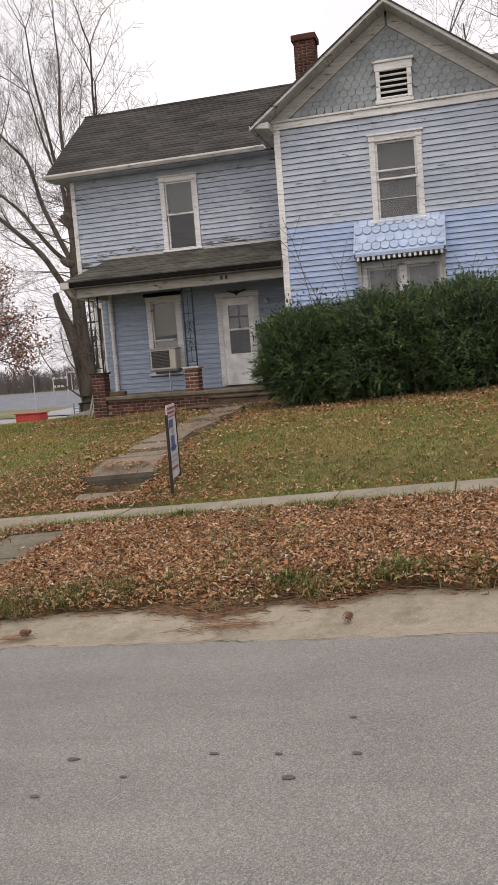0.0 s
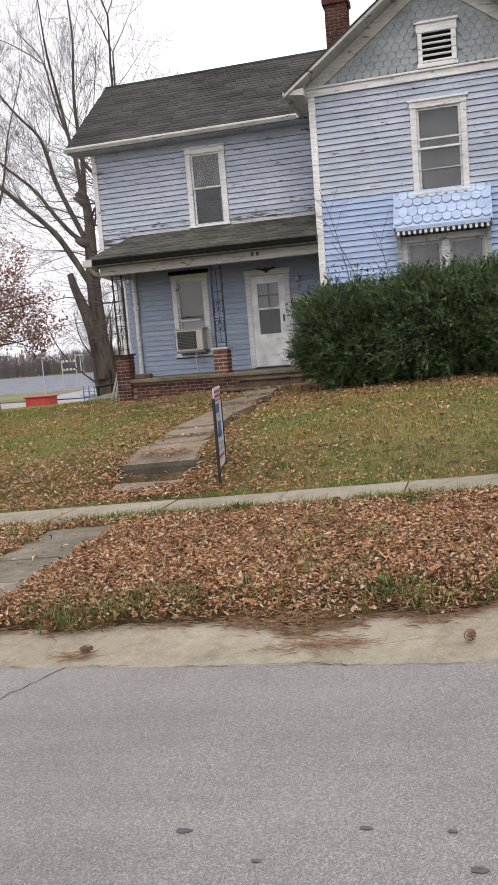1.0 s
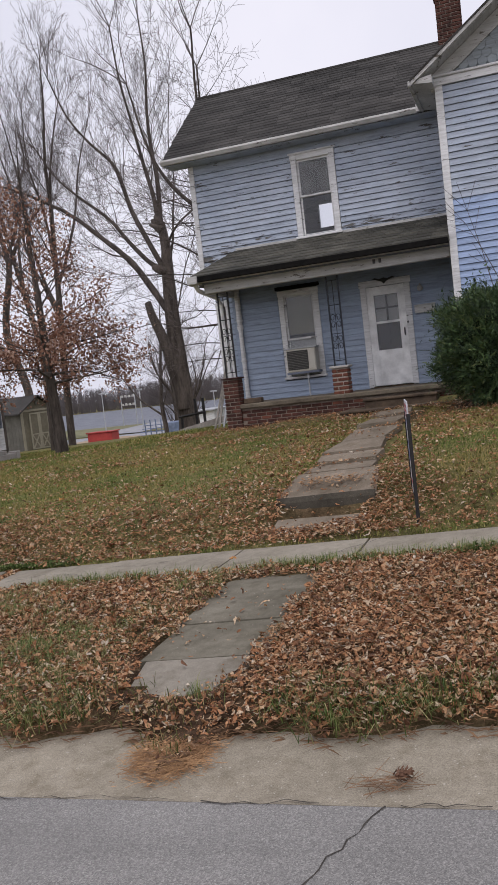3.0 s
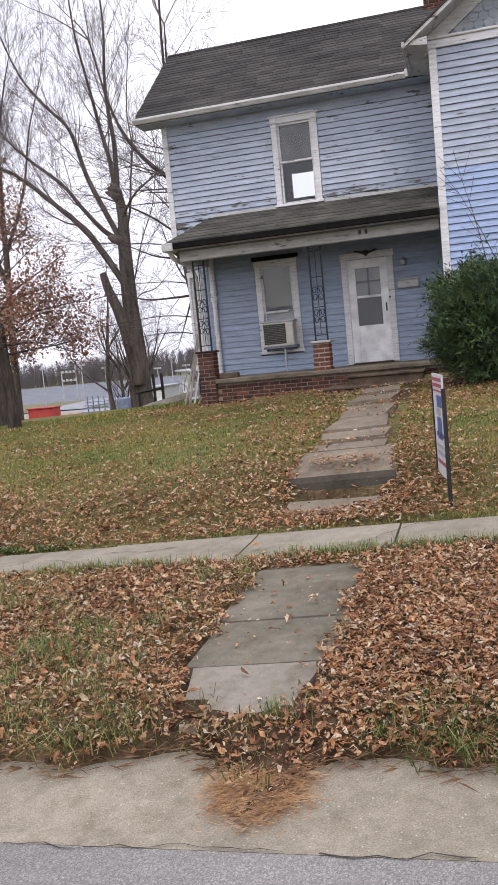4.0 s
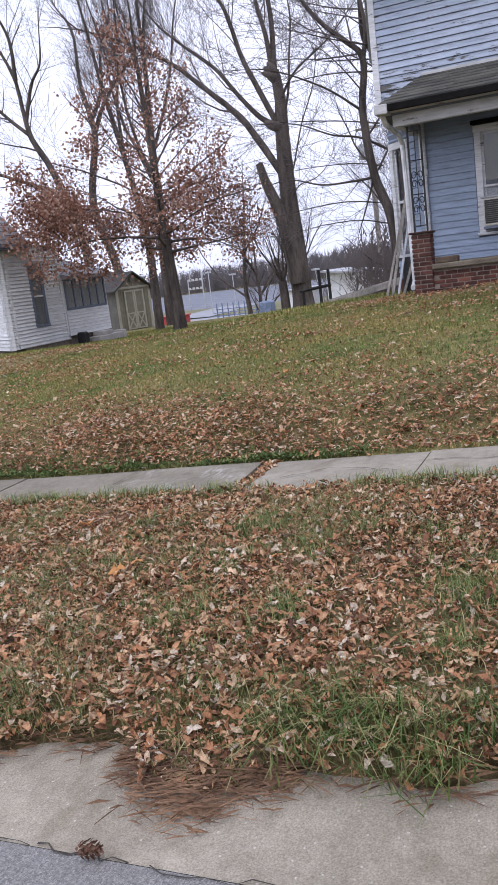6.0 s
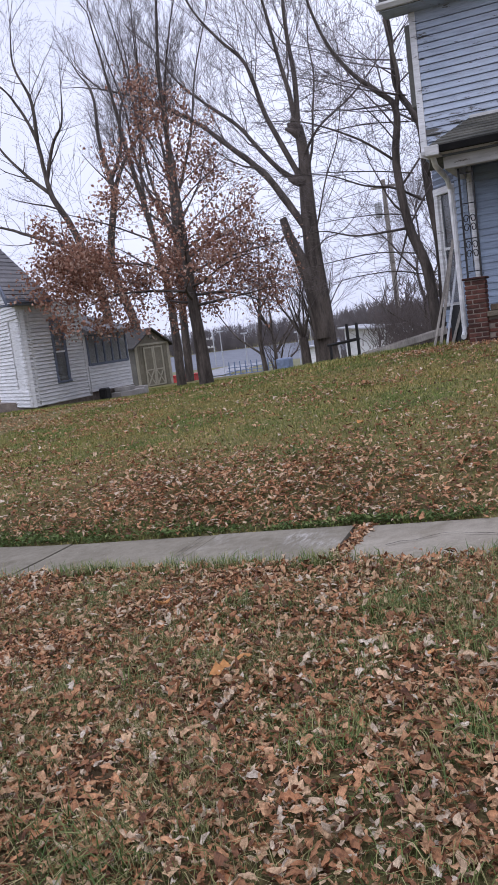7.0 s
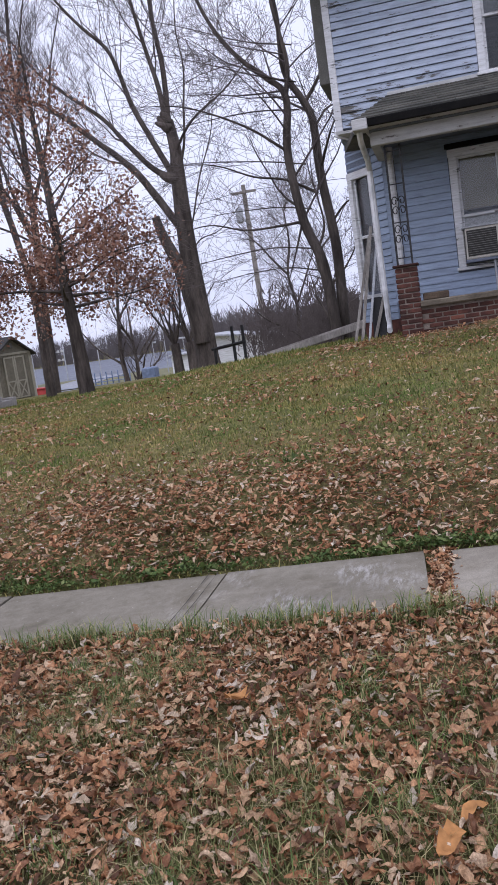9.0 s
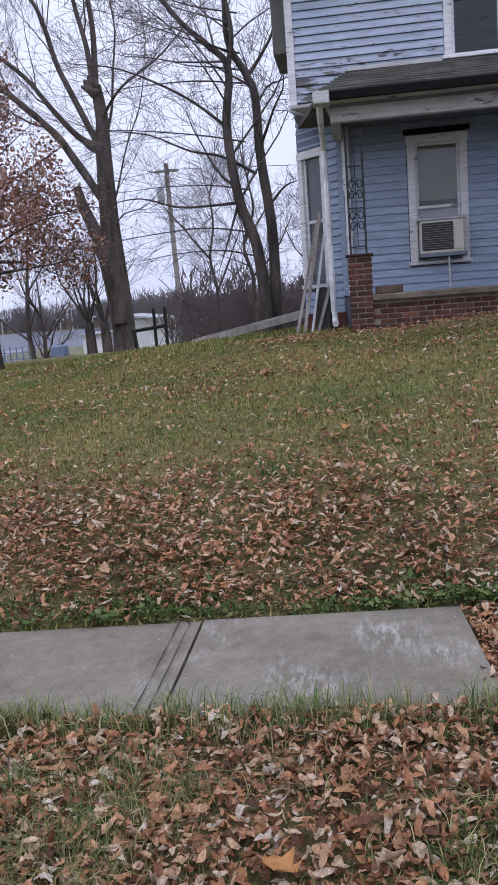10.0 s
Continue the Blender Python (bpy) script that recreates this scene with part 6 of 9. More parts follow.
solid("bin", boxed(NX + 0.1, NX + 0.38, 26.9, 27.2, -0.45, 0.18, 0.04), M["iron"], "small black bin against the white wall", "bin")
# outside chimney of many bricks
n_ch = part("chimney", boxed(-20.62, -20.12, 21.72, 22.18, -0.5, 7.4), M["mortar"], nb, "tall red brick chimney")
cv, ct = [], []
for r in range(70):
    z = -0.1 + r * 0.075
    for (u0, u1, face) in ((-20.62, -20.12, "f"), (21.72, 22.18, "r")):
        u = u0 - (0.103 if r % 2 else 0)
        while u < u1 - 0.02:
            a, b_ = max(u, u0) + 0.006, min(u + 0.206, u1) - 0.006
            if b_ - a > 0.03:
                if face == "f":
                    q = [(a, 21.705, z), (b_, 21.705, z), (b_, 21.705, z + 0.062), (a, 21.705, z + 0.062)] + [(a, 21.73, z - 0.003), (b_, 21.73, z - 0.003), (b_, 21.73, z + 0.065), (a, 21.73, z + 0.065)]
                else:
                    q = [(-20.105, a, z), (-20.105, b_, z), (-20.105, b_, z + 0.062), (-20.105, a, z + 0.062)] + [(-20.13, a, z - 0.003), (-20.13, b_, z - 0.003), (-20.13, b_, z + 0.065), (-20.13, a, z + 0.065)]
                i = len(cv)
                cv += q
                for f in ((0, 1, 2, 3), (0, 4, 5, 1), (1, 5, 6, 2), (2, 6, 7, 3), (3, 7, 4, 0)):
                    ct += [(i + f[0], i + f[1], i + f[2]), (i + f[0], i + f[2], i + f[3])]
            u += 0.206
M["brick_isl"] = mottled("mixed_brick", (0.14, 0.06, 0.045), (0.27, 0.125, 0.085), 9.0, 90.0, 0.9, 0.3, 0.004, isl=0.4)
me = arrays_mesh("brickwork", np.array(cv) - np.array(absolute(n_ch)), np.array(ct), M["brick_isl"])
ob = new("brickwork", me)
ob.parent = n_ch
ob["kind"] = "stuff"

# ---------------------------------------------------------------- garden shed
shed = thing("garden_shed", (-19.45, 30.6, -0.15), "small tan board shed with double doors and cross braces", "shed")
S0, S1, SY0, SY1, SZ0, SZ1, SPK = -20.08, -18.82, 30.0, 31.6, -0.16, 1.50, 2.14
part("body", boxed(S0, S1, SY0 + 0.02, SY1, SZ0, SZ1), M["shed_tan"], shed)
bm = bmesh.new()
prism(bm, [(S0, SZ1), (S1, SZ1), ((S0 + S1) / 2, SPK - 0.06)], SY0 + 0.02, SY1)
part("gable", bm, M["shed_tan"], shed)
for k in range(8):
    a = S0 + 0.04 + k * (S1 - S0 - 0.08) / 8
    part("board", boxed(a, a + (S1 - S0) / 8 - 0.018, SY0 - 0.0, SY0 + 0.02, SZ0, SZ1, 0.003), M["shed_tan"], shed)
for k in range(12):
    y = SY0 + 0.03 + k * 0.155
    part("board", boxed(S0 - 0.015, S0, y, y + 0.148, SZ0, SZ1, 0.003), M["shed_side"], shed)
for a, b_ in ((S0 - 0.02, S0 + 0.07), (S1 - 0.07, S1 + 0.02)):
    part("corner_trim", boxed(a, b_, SY0 - 0.02, SY0 + 0.0, SZ0, SZ1, 0.003), M["shed_trim"], shed)
part("band", boxed(S0, S1, SY0 - 0.025, SY0 - 0.002, SZ1 - 0.02, SZ1 + 0.06, 0.003), M["shed_trim"], shed)
bm = bmesh.new()
xm = (S0 + S1) / 2
prism(bm, [(S0 - 0.14, SZ1 - 0.06), (xm, SPK), (S1 + 0.14, SZ1 - 0.06), (S1 + 0.14, SZ1 - 0.12), (xm, SPK - 0.06), (S0 - 0.14, SZ1 - 0.12)], SY0 - 0.12, SY1 + 0.1)
part("roof", bm, M["roof"], shed)
for side in (-1, 1):
    a, b_ = (xm - 0.36, xm - 0.005) if side < 0 else (xm + 0.005, xm + 0.36)
    d = part("door", boxed(a, b_, SY0 - 0.03, SY0 - 0.004, SZ0 + 0.06, SZ1 - 0.08, 0.003), M["shed_tan"], shed)
    bm = bmesh.new()
    y0, y1 = SY0 - 0.045, SY0 - 0.032
    box(bm, a, a + 0.05, y0, y1, SZ0 + 0.06, SZ1 - 0.08)
    box(bm, b_ - 0.05, b_, y0, y1, SZ0 + 0.06, SZ1 - 0.08)
    for z in (SZ0 + 0.06, SZ0 + 0.66, SZ1 - 0.14):
        box(bm, a + 0.05, b_ - 0.05, y0, y1, z, z + 0.05)
    for s_ in (-1, 1):
        L_ = math.hypot(b_ - a - 0.1, 0.55)
        box(bm, -L_ / 2, L_ / 2, -0.006, 0.006, -0.02, 0.02, 0, Matrix.Translation(((a + b_) / 2, SY0 - 0.038, SZ0 + 0.385)) @ Matrix.Rotation(s_ * math.atan2(0.55, b_ - a - 0.1), 4, "Y"))
    part("brace", bm, M["shed_trim"], d)
part("vent", boxed(xm - 0.06, xm + 0.06, SY0 - 0.02, SY0 + 0.01, SZ1 + 0.22, SZ1 + 0.40, 0.01), M["shed_side"], shed)
# it stands at an angle to the houses
SHED_TURN = 1.32
shed.rotation_euler = (0, 0, SHED_TURN)
shed.scale = (1.75, 1.5, 1.19)
shed.location = Vector((-24.75, 37.5, -0.59)) - Matrix.Rotation(SHED_TURN, 3, "Z") @ Vector((1.75 * (S0 + 19.45), 1.5 * (SY0 - 30.6), 0))

# ---------------------------------------------------------------- far down the hill
FARZ = -6.74
lake = new("water", arrays_mesh("water", np.array([(-900, 208, FARZ), (400, 208, FARZ), (400, 425, FARZ), (-900, 425, FARZ)], float), np.array([(0, 1, 2), (0, 2, 3)]), M["water"]))
tagged(lake, "flat grey lake beyond the park", "lake", kind="structure")


def far_strip(name, pts, mat, label, cat, lift=0.05):
    co = np.array([(x, y, float(height(x, y)) + lift) for x, y in pts])
    ob = new(name, arrays_mesh(name, co, np.array([(0, i, i + 1) for i in range(1, len(pts) - 1)]), mat))
    return tagged(ob, label, cat, kind="structure")


M["far_grass"] = mottled("olive_park_grass", (0.12, 0.125, 0.06), (0.20, 0.185, 0.10), 0.06, 0.8, 1.0)
far_strip("shore", [(-140, 165), (-30, 165), (-20, 205), (-160, 209)], M["far_grass"], "olive grass shore at the lake edge", "grass", 0.12)
far_strip("parking_lot", [(-110, 138), (-40, 138), (-36, 160), (-125, 160)], M["lot"], "pale grey parking lot in the distance", "parking lot", 0.14)
far_strip("sand_patch", [(-86, 132), (-60, 132), (-66, 150), (-84, 154)], M["sand"], "bare tan patch of ground in the park", "ground", 0.2)
far_strip("park_road", [(-94, 166), (-80, 162), (-86, 207), (-98, 207)], M["lot"], "pale park road running down to the water", "road", 0.22)

bm = bmesh.new()
gz_ = float(height(-72, 134))
box(bm, -76.1, -71.3, 133.2, 136.0, gz_ - 0.1, gz_ + 2.0, 0.1)
box(bm, -76.3, -71.1, 133.0, 136.2, gz_ + 2.0, gz_ + 2.2, 0.05)
solid("red_shed", bm, M["red"], "low bright red hut down by the park", "hut")
bm = bmesh.new()
for k in range(5):
    box(bm, -64, -56, 128 + k * 0.8, 128.7 + k * 0.8, float(height(-60, 129)) + 0.4 + 0.5 * k, float(height(-60, 129)) + 0.5 + 0.5 * k)
for k in range(9):
    x = -64 + k
    box(bm, x, x + 0.12, 128, 132, float(height(-60, 129)) - 0.2, float(height(-60, 129)) + 0.5)
    box(bm, x, x + 0.12, 131.5, 131.7, float(height(-60, 129)) + 0.4, float(height(-60, 129)) + 3.4)
solid("bleacher", bm, M["bleacher"], "slate blue metal bleacher in the park", "bleacher")
for x, y, h in ((-83, 170, 9), (-66, 180, 9), (-58, 150, 7), (-73, 160, 8), (-49, 140, 7), (-95, 175, 9)):
    g0 = float(height(x, y))
    lp = thing("street_lamp", (x, y, g0), "thin grey lamp post by the lake", "lamp post", "lake lamp posts")
    bm = bmesh.new()
    tube(bm, [(x, y, g0 - 0.2), (x, y, g0 + h)], [0.14, 0.09], 5)
    part("pole", bm, M["galv"], lp)
    part("head", boxed(x - 0.7, x + 0.7, y - 0.15, y + 0.15, g0 + h, g0 + h + 0.3, 0.05), M["galv"], lp)
rack = thing("light_rack", (-104, 205, float(height(-104, 205))), "two steel masts with rows of white lamps by the water", "light mast")
for x, top_ in ((-105.8, 1.2), (-101.7, 2.8)):
    bm = bmesh.new()
    tube(bm, [(x, 205, float(height(x, 205)) - 0.2), (x, 205, top_)], 0.16, 5)
    part("mast", bm, M["galv"], rack)
for z_ in (-1.3, 0.9):
    part("cross_arm", boxed(-105.9, -101.7, 204.9, 205.0, z_, z_ + 0.15), M["galv"], rack)
    for k in range(4):
        part("lamp", boxed(-105.6 + k * 1.1, -105.0 + k * 1.1, 204.5, 204.9, z_ - 0.1, z_ + 0.5, 0.08), M["pale_shade"], rack)
# white metal buildings below the crest
wb = thing("metal_building", (-18.6, 57, -1.9), "low white metal building with pale roof below the hill", "building")
part("wall", boxed(-20.2, -16.4, 55.0, 60.0, -2.4, 0.45), M["white_siding"], wb)
bm = bmesh.new()
prism(bm, [(-20.5, 0.95), (-16.1, 0.45), (-16.1, 0.36), (-20.5, 0.85)], 54.6, 60.4)
part("roof", bm, M["galv"], wb)
bm = bmesh.new()
prism(bm, [(-20.2, 0.45), (-16.4, 0.45), (-16.4, 0.46), (-20.2, 0.88)], 55.0, 60.0)
part("gable", bm, M["white_siding"], wb)
wb2 = thing("metal_building", (-22.2, 56, -1.9), "small white metal building below the hill", "building")
part("wall", boxed(-22.9, -21.5, 55.0, 58.0, -2.4, -0.1), M["white_siding"], wb2)
part("roof", boxed(-23.0, -21.4, 54.8, 58.2, -0.1, 0.02, 0.02), M["galv"], wb2)
solid("trash_bin", boxed(-24.9, -24.0, 54.8, 55.6, -2.0, -0.55, 0.08), M["bleacher"], "dark green bin beside the white building", "bin")
# utility pole
up = thing("utility_pole", (-17.1, 60.0, -2.2), "weathered wooden utility pole with cross arm", "utility pole")
bm = bmesh.new()
tube(bm, [(-17.82, 60, -2.6), (-18.02, 60, 10.0)], [0.2, 0.14], 8)
part("pole", bm, M["lumber"], up)
part("cross_arm", boxed(-18.8, -17.2, 59.8, 59.95, 9.45, 9.6, 0.02), M["lumber"], up)
part("transformer", boxed(-18.65, -18.2, 59.5, 59.85, 7.6, 8.6, 0.1), M["galv"], up)
for z_, x1 in ((9.65, -60.0), (9.65, 60.0)):
    bm = bmesh.new()
    pts = [(-18.0 + (x1 + 18.0) * k / 10, 60 + 0.6 * k, z_ - 1.2 * math.sin(math.pi * k / 10)) for k in range(11)]
    tube(bm, pts, 0.02, 3)
    part("wire", bm, M["iron"], up)

# ---------------------------------------------------------------- trees
class Wood:
    """Gathers tapering limbs as triangle arrays."""

    def __init__(self, seed):
        self.r = random.Random(seed)
        self.co, self.tri, self.n = [[], []], [[], []], [0, 0]
        self.tips = []

    def limb(self, pts, rad, which):
        pts = np.asarray(pts, float)
        rad = np.asarray(rad, float)
        m = len(pts)
        sides = 9 if rad[0] > 0.12 else 6 if rad[0] > 0.045 else 4 if rad[0] > 0.018 else 3
        t = np.gradient(pts, axis=0)
        t /= np.linalg.norm(t, axis=1)[:, None] + 1e-9
        ref = np.array([0.3, 0.9, 0.1]) if abs(t[0] @ np.array([0.3, 0.9, 0.1])) < 0.85 else np.array([1.0, 0, 0.2])
        u = np.cross(t, ref)
        u /= np.linalg.norm(u, axis=1)[:, None] + 1e-9
        w = np.cross(t, u)
        a = np.arange(sides) * 2 * math.pi / sides
        ring = pts[:, None, :] + rad[:, None, None] * (u[:, None, :] * np.cos(a)[None, :, None] + w[:, None, :] * np.sin(a)[None, :, None])
        if rad[0] > 0.12:
            ring += (np.sin(ring * 9.0) * 0.012)[:, :, [1, 2, 0]]
        base = self.n[which]
        self.co[which].append(ring.reshape(-1, 3))
        i = (np.arange(m - 1)[:, None] * sides + np.arange(sides)[None, :]).ravel()
        j = (np.arange(m - 1)[:, None] * sides + (np.arange(sides)[None, :] + 1) % sides).ravel()
        self.tri[which].append(base + np.concatenate([np.stack([i, j, j + sides], 1), np.stack([i, j + sides, i + sides], 1)]))
        self.n[which] += m * sides

    def branch(self, p, d, length, r0, level, most, lift=0.25, spread=0.75, dens=1.0, fork=True):
        """A limb that bends as it grows, and the twigs that leave it."""
        R = self.r
        m = max(2 if level >= most else 3, int(length / (0.5 if level < 2 else 0.4)) + 1)
        pts, rad = [np.array(p, float)], [r0]
        d = np.array(d, float)
        d /= np.linalg.norm(d)
        step = length / (m - 1)
        for k in range(1, m):
            bend = 0.13 if level < 2 else 0.10
            d = d + np.array([R.gauss(0, bend), R.gauss(0, bend), R.gauss(0, 0.09) + lift * step * 0.35])
            d /= np.linalg.norm(d)
            pts.append(pts[-1] + d * step)
            rad.append(max(r0 * (1 - 0.78 * k / (m - 1)), 0.004))
        self.limb(pts, rad, 0 if level < 2 and r0 > 0.035 else 1)
        self.spawn(pts, rad, length, level, most, lift, spread, dens)

    def spawn(self, pts, rad, length, level, most, lift, spread, dens, start=0.25):
        R = self.r
        if level >= most:
            self.tips.append(pts[-1])
            self.tips.append(pts[len(pts) // 2])
            return
        n = max(2, int(dens * (1.5 * length + 1.4) if level < most - 1 else dens * (2.3 * length + 1)))
        n = min(n, 26 if level == 0 else 9)
        for k in range(n):
            f = start + (1 - start) * (k + R.random()) / n
            x = f * (len(pts) - 1)
            i = min(int(x), len(pts) - 2)
            q = pts[i] + (pts[i + 1] - pts[i]) * (x - i)
            t = pts[i + 1] - pts[i]
            t = t / (np.linalg.norm(t) + 1e-9)
            s = np.array([R.gauss(0, 1), R.gauss(0, 1), R.gauss(0.25, 0.7)])
            s -= t * (s @ t)
            s /= np.linalg.norm(s) + 1e-9
            d = t * (1 - spread * 0.5) + s * spread * R.uniform(0.6, 1.1)
            ln = length * R.uniform(0.42, 0.74) * (1.1 - 0.5 * f)
            if ln < 0.18:
                continue
            self.branch(q, d, ln, max(rad[i] * R.uniform(0.24, 0.44), 0.0042), level + 1, most, lift, spread, dens)

    def finish(self, name, at, label, group="", bark="bark", thin="bark_thin"):
        tree = thing(name, at, label, "tree", group)
        o = np.array(absolute(tree))
        for which, nm, mt in ((0, "trunk", bark), (1, "crown", thin)):
            if self.co[which]:
                me = arrays_mesh(nm, np.concatenate(self.co[which]) - o, np.concatenate(self.tri[which]), M[mt])
                me.shade_smooth()
                link_mesh(nm, me, None, tree)
        return tree


def smooth_path(ctrl, n=8):
    """A soft curve through a few turning points."""
    c = [np.array(p, float) for p in ctrl]
    c = [2 * c[0] - c[1]] + c + [2 * c[-1] - c[-2]]
    out = []
    for a, b, e, f in zip(c, c[1:], c[2:], c[3:]):
        for k in range(n):
            t = k / n
            out.append(0.5 * (2 * b + (e - a) * t + (2 * a - 5 * b + 4 * e - f) * t * t + (3 * b - a - 3 * e + f) * t ** 3))
    out.append(c[-2])
    return out


def led(w, ctrl, r0, r1, most, level=0, dens=1.0, start=0.3, lift=0.3, spread=0.75, length=None):
    """A main limb led along a curve, with growth off it."""
    pts = smooth_path(ctrl, 6)
    rad = np.linspace(r0, r1, len(pts))
    w.limb(pts, rad, 0)
    ln = length or sum(float(np.linalg.norm(b - a)) for a, b in zip(pts, pts[1:]))
    w.spawn(pts, rad, min(ln, 5.0), level, most, lift, spread, dens * 1.25, start)
    for k in range(3):
        d = pts[-1] - pts[-2] + np.array([w.r.gauss(0, 0.12), w.r.gauss(0, 0.12), 0.05])
        w.branch(pts[-1], d, min(ln, 5.0) * 0.45, r1 * 0.95, level + 1, most, lift, spread, dens)


# the big maple behind the house: leaning stem, pruned knob, long limbs, a broken second stem
w = Wood(11)
flare = smooth_path([(-14.38, 33.7, -0.4), (-14.40, 33.7, 0.4), (-14.44, 33.7, 2.0), (-14.53, 33.7, 3.8), (-14.53, 33.7, 5.3), (-14.50, 33.7, 6.5), (-14.46, 33.7, 7.3), (-14.56, 33.7, 8.25)], 5)
w.limb(flare, [0.60, 0.52, 0.46, 0.42, 0.40] + list(np.linspace(0.385, 0.17, len(flare) - 5)), 0)
for ax, ay, az, bx, bz, r_ in ((-14.56, 33.62, 8.05, -14.88, 8.42, 0.15), (-14.52, 33.6, 7.95, -14.78, 8.16, 0.16), (-14.56, 33.6, 8.15, -14.72, 8.56, 0.15), (-14.6, 33.5, 8.05, -14.95, 8.22, 0.10)):
    w.limb(smooth_path([(ax, ay, az), ((ax + bx) / 2 + 0.03, ay - 0.03, (az + bz) / 2 - 0.02), (bx, ay - 0.05, bz)], 2), [r_, r_ * 1.12, r_ * 1.05, r_ * 0.85, r_ * 0.35], 0)
w.limb(smooth_path([(-14.42, 33.5, 0.8), (-14.63, 33.45, 2.6), (-14.93, 33.4, 3.75), (-15.22, 33.4, 4.5), (-15.4, 33.4, 5.2)], 4), list(np.linspace(0.30, 0.13, 17)), 0)
w.limb(smooth_path([(-14.5, 33.6, 6.3), (-14.75, 33.55, 6.42), (-15.05, 33.5, 6.55)], 2), [0.2, 0.2, 0.19, 0.16, 0.08], 0)
led(w, [(-14.52, 33.7, 4.6), (-14.77, 33.7, 4.9), (-15.82, 33.7, 6.62), (-16.5, 33.7, 7.4), (-17.26, 33.6, 8.13), (-18.17, 33.4, 9.03), (-19.05, 33.2, 9.64), (-20.4, 33.0, 10.4), (-21.8, 32.8, 11.0)], 0.155, 0.03, 4, 0, 1.1, 0.3, 0.55, 0.5)
led(w, [(-14.6, 33.8, 6.35), (-15.41, 34.0, 6.88), (-16.21, 34.0, 7.84), (-17.0, 34.1, 8.87), (-18.29, 34.2, 10.0), (-19.3, 34.3, 11.0), (-20.2, 34.4, 12.4)], 0.12, 0.025, 4, 0, 1.1, 0.3, 0.55, 0.5)
led(w, [(-14.6, 33.6, 6.4), (-15.22, 33.5, 7.86), (-15.67, 33.5, 8.94), (-15.95, 33.5, 10.05), (-16.28, 33.5, 10.9), (-17.08, 33.4, 11.8), (-17.9, 33.3, 13.0), (-18.5, 33.2, 14.6)], 0.12, 0.025, 4, 0, 1.1, 0.25, 0.55, 0.5)
led(w, [(-14.6, 33.6, 8.2), (-14.70, 33.6, 9.4), (-14.95, 33.6, 10.64), (-15.22, 33.6, 12.2), (-15.5, 33.5, 14.0), (-15.6, 33.4, 16.0)], 0.105, 0.025, 4, 0, 1.0, 0.2, 0.5, 0.48)
led(w, [(-14.54, 33.65, 8.2), (-14.46, 33.65, 9.9), (-14.58, 33.7, 11.26), (-14.62, 33.8, 12.6), (-14.5, 33.9, 14.4), (-14.6, 34.0, 16.4)], 0.11, 0.025, 4, 0, 1.0, 0.2, 0.5, 0.48)
led(w, [(-14.5, 33.6, 6.3), (-14.1, 33.6, 7.4), (-13.94, 33.6, 8.5), (-13.77, 33.7, 9.84), (-13.87, 33.8, 11.2), (-13.6, 33.9, 13.4)], 0.055, 0.014, 3, 1, 1.2, 0.2, 0.45, 0.5)
led(w, [(-14.5, 33.6, 4.2), (-14.17, 33.6, 4.94), (-13.72, 33.6, 6.3), (-13.13, 33.6, 7.62), (-12.8, 33.6, 9.4)], 0.045, 0.012, 3, 1, 1.2, 0.2, 0.45, 0.5)
led(w, [(-14.45, 33.6, 7.2), (-13.6, 33.2, 8.0), (-12.2, 32.8, 8.7), (-10.8, 32.4, 9.8)], 0.06, 0.014, 3, 1, 1.2, 0.2, 0.4, 0.5)
led(w, [(-14.5, 33.7, 3.6), (-14.0, 33.4, 4.2), (-13.2, 33.2, 4.4), (-12.4, 33.0, 5.0)], 0.03, 0.008, 3, 1, 1.2, 0.2, 0.45, 0.5)
w.finish("maple_tree", (-14.4, 33.7, 0), "large bare tree with a pruned knob and long limbs")

# twin stems beside the house
w = Wood(23)
led(w, [(-8.76, 25.2, 0.2), (-8.75, 25.2, 0.86), (-8.87, 25.2, 2.35), (-9.19, 25.2, 3.4), (-9.35, 25.2, 4.91), (-9.23, 25.2, 6.14), (-9.67, 25.2, 6.66), (-10.38, 25.1, 7.42), (-10.93, 25.0, 8.6), (-11.3, 24.9, 10.4)], 0.15, 0.022, 4, 0, 1.25, 0.28, 0.1, 0.85)
led(w, [(-9.23, 25.2, 6.1), (-9.1, 25.2, 6.9), (-9.3, 25.2, 8.4), (-9.2, 25.1, 10.5)], 0.07, 0.02, 4, 0, 1.1, 0.2, 0.2, 0.8)
w.finish("bare_tree", (-8.75, 25.2, 0.3), "slender bare tree with crooked stem and drooping twigs", "twin trees beside the house")
w = Wood(24)
led(w, [(-8.58, 25.4, 0.2), (-8.57, 25.4, 0.88), (-8.54, 25.4, 2.71), (-8.69, 25.4, 4.33), (-8.72, 25.4, 5.55), (-8.9, 25.4, 6.05), (-9.23, 25.4, 6.76), (-9.24, 25.4, 7.99), (-9.4, 25.3, 9.6), (-9.3, 25.2, 11.6)], 0.145, 0.025, 4, 0, 1.15, 0.3, 0.1, 0.85)
led(w, [(-8.9, 25.4, 5.9), (-8.5, 25.4, 6.4), (-8.2, 25.5, 7.0), (-7.9, 25.6, 8.6)], 0.05, 0.02, 3, 1, 1.1, 0.2)
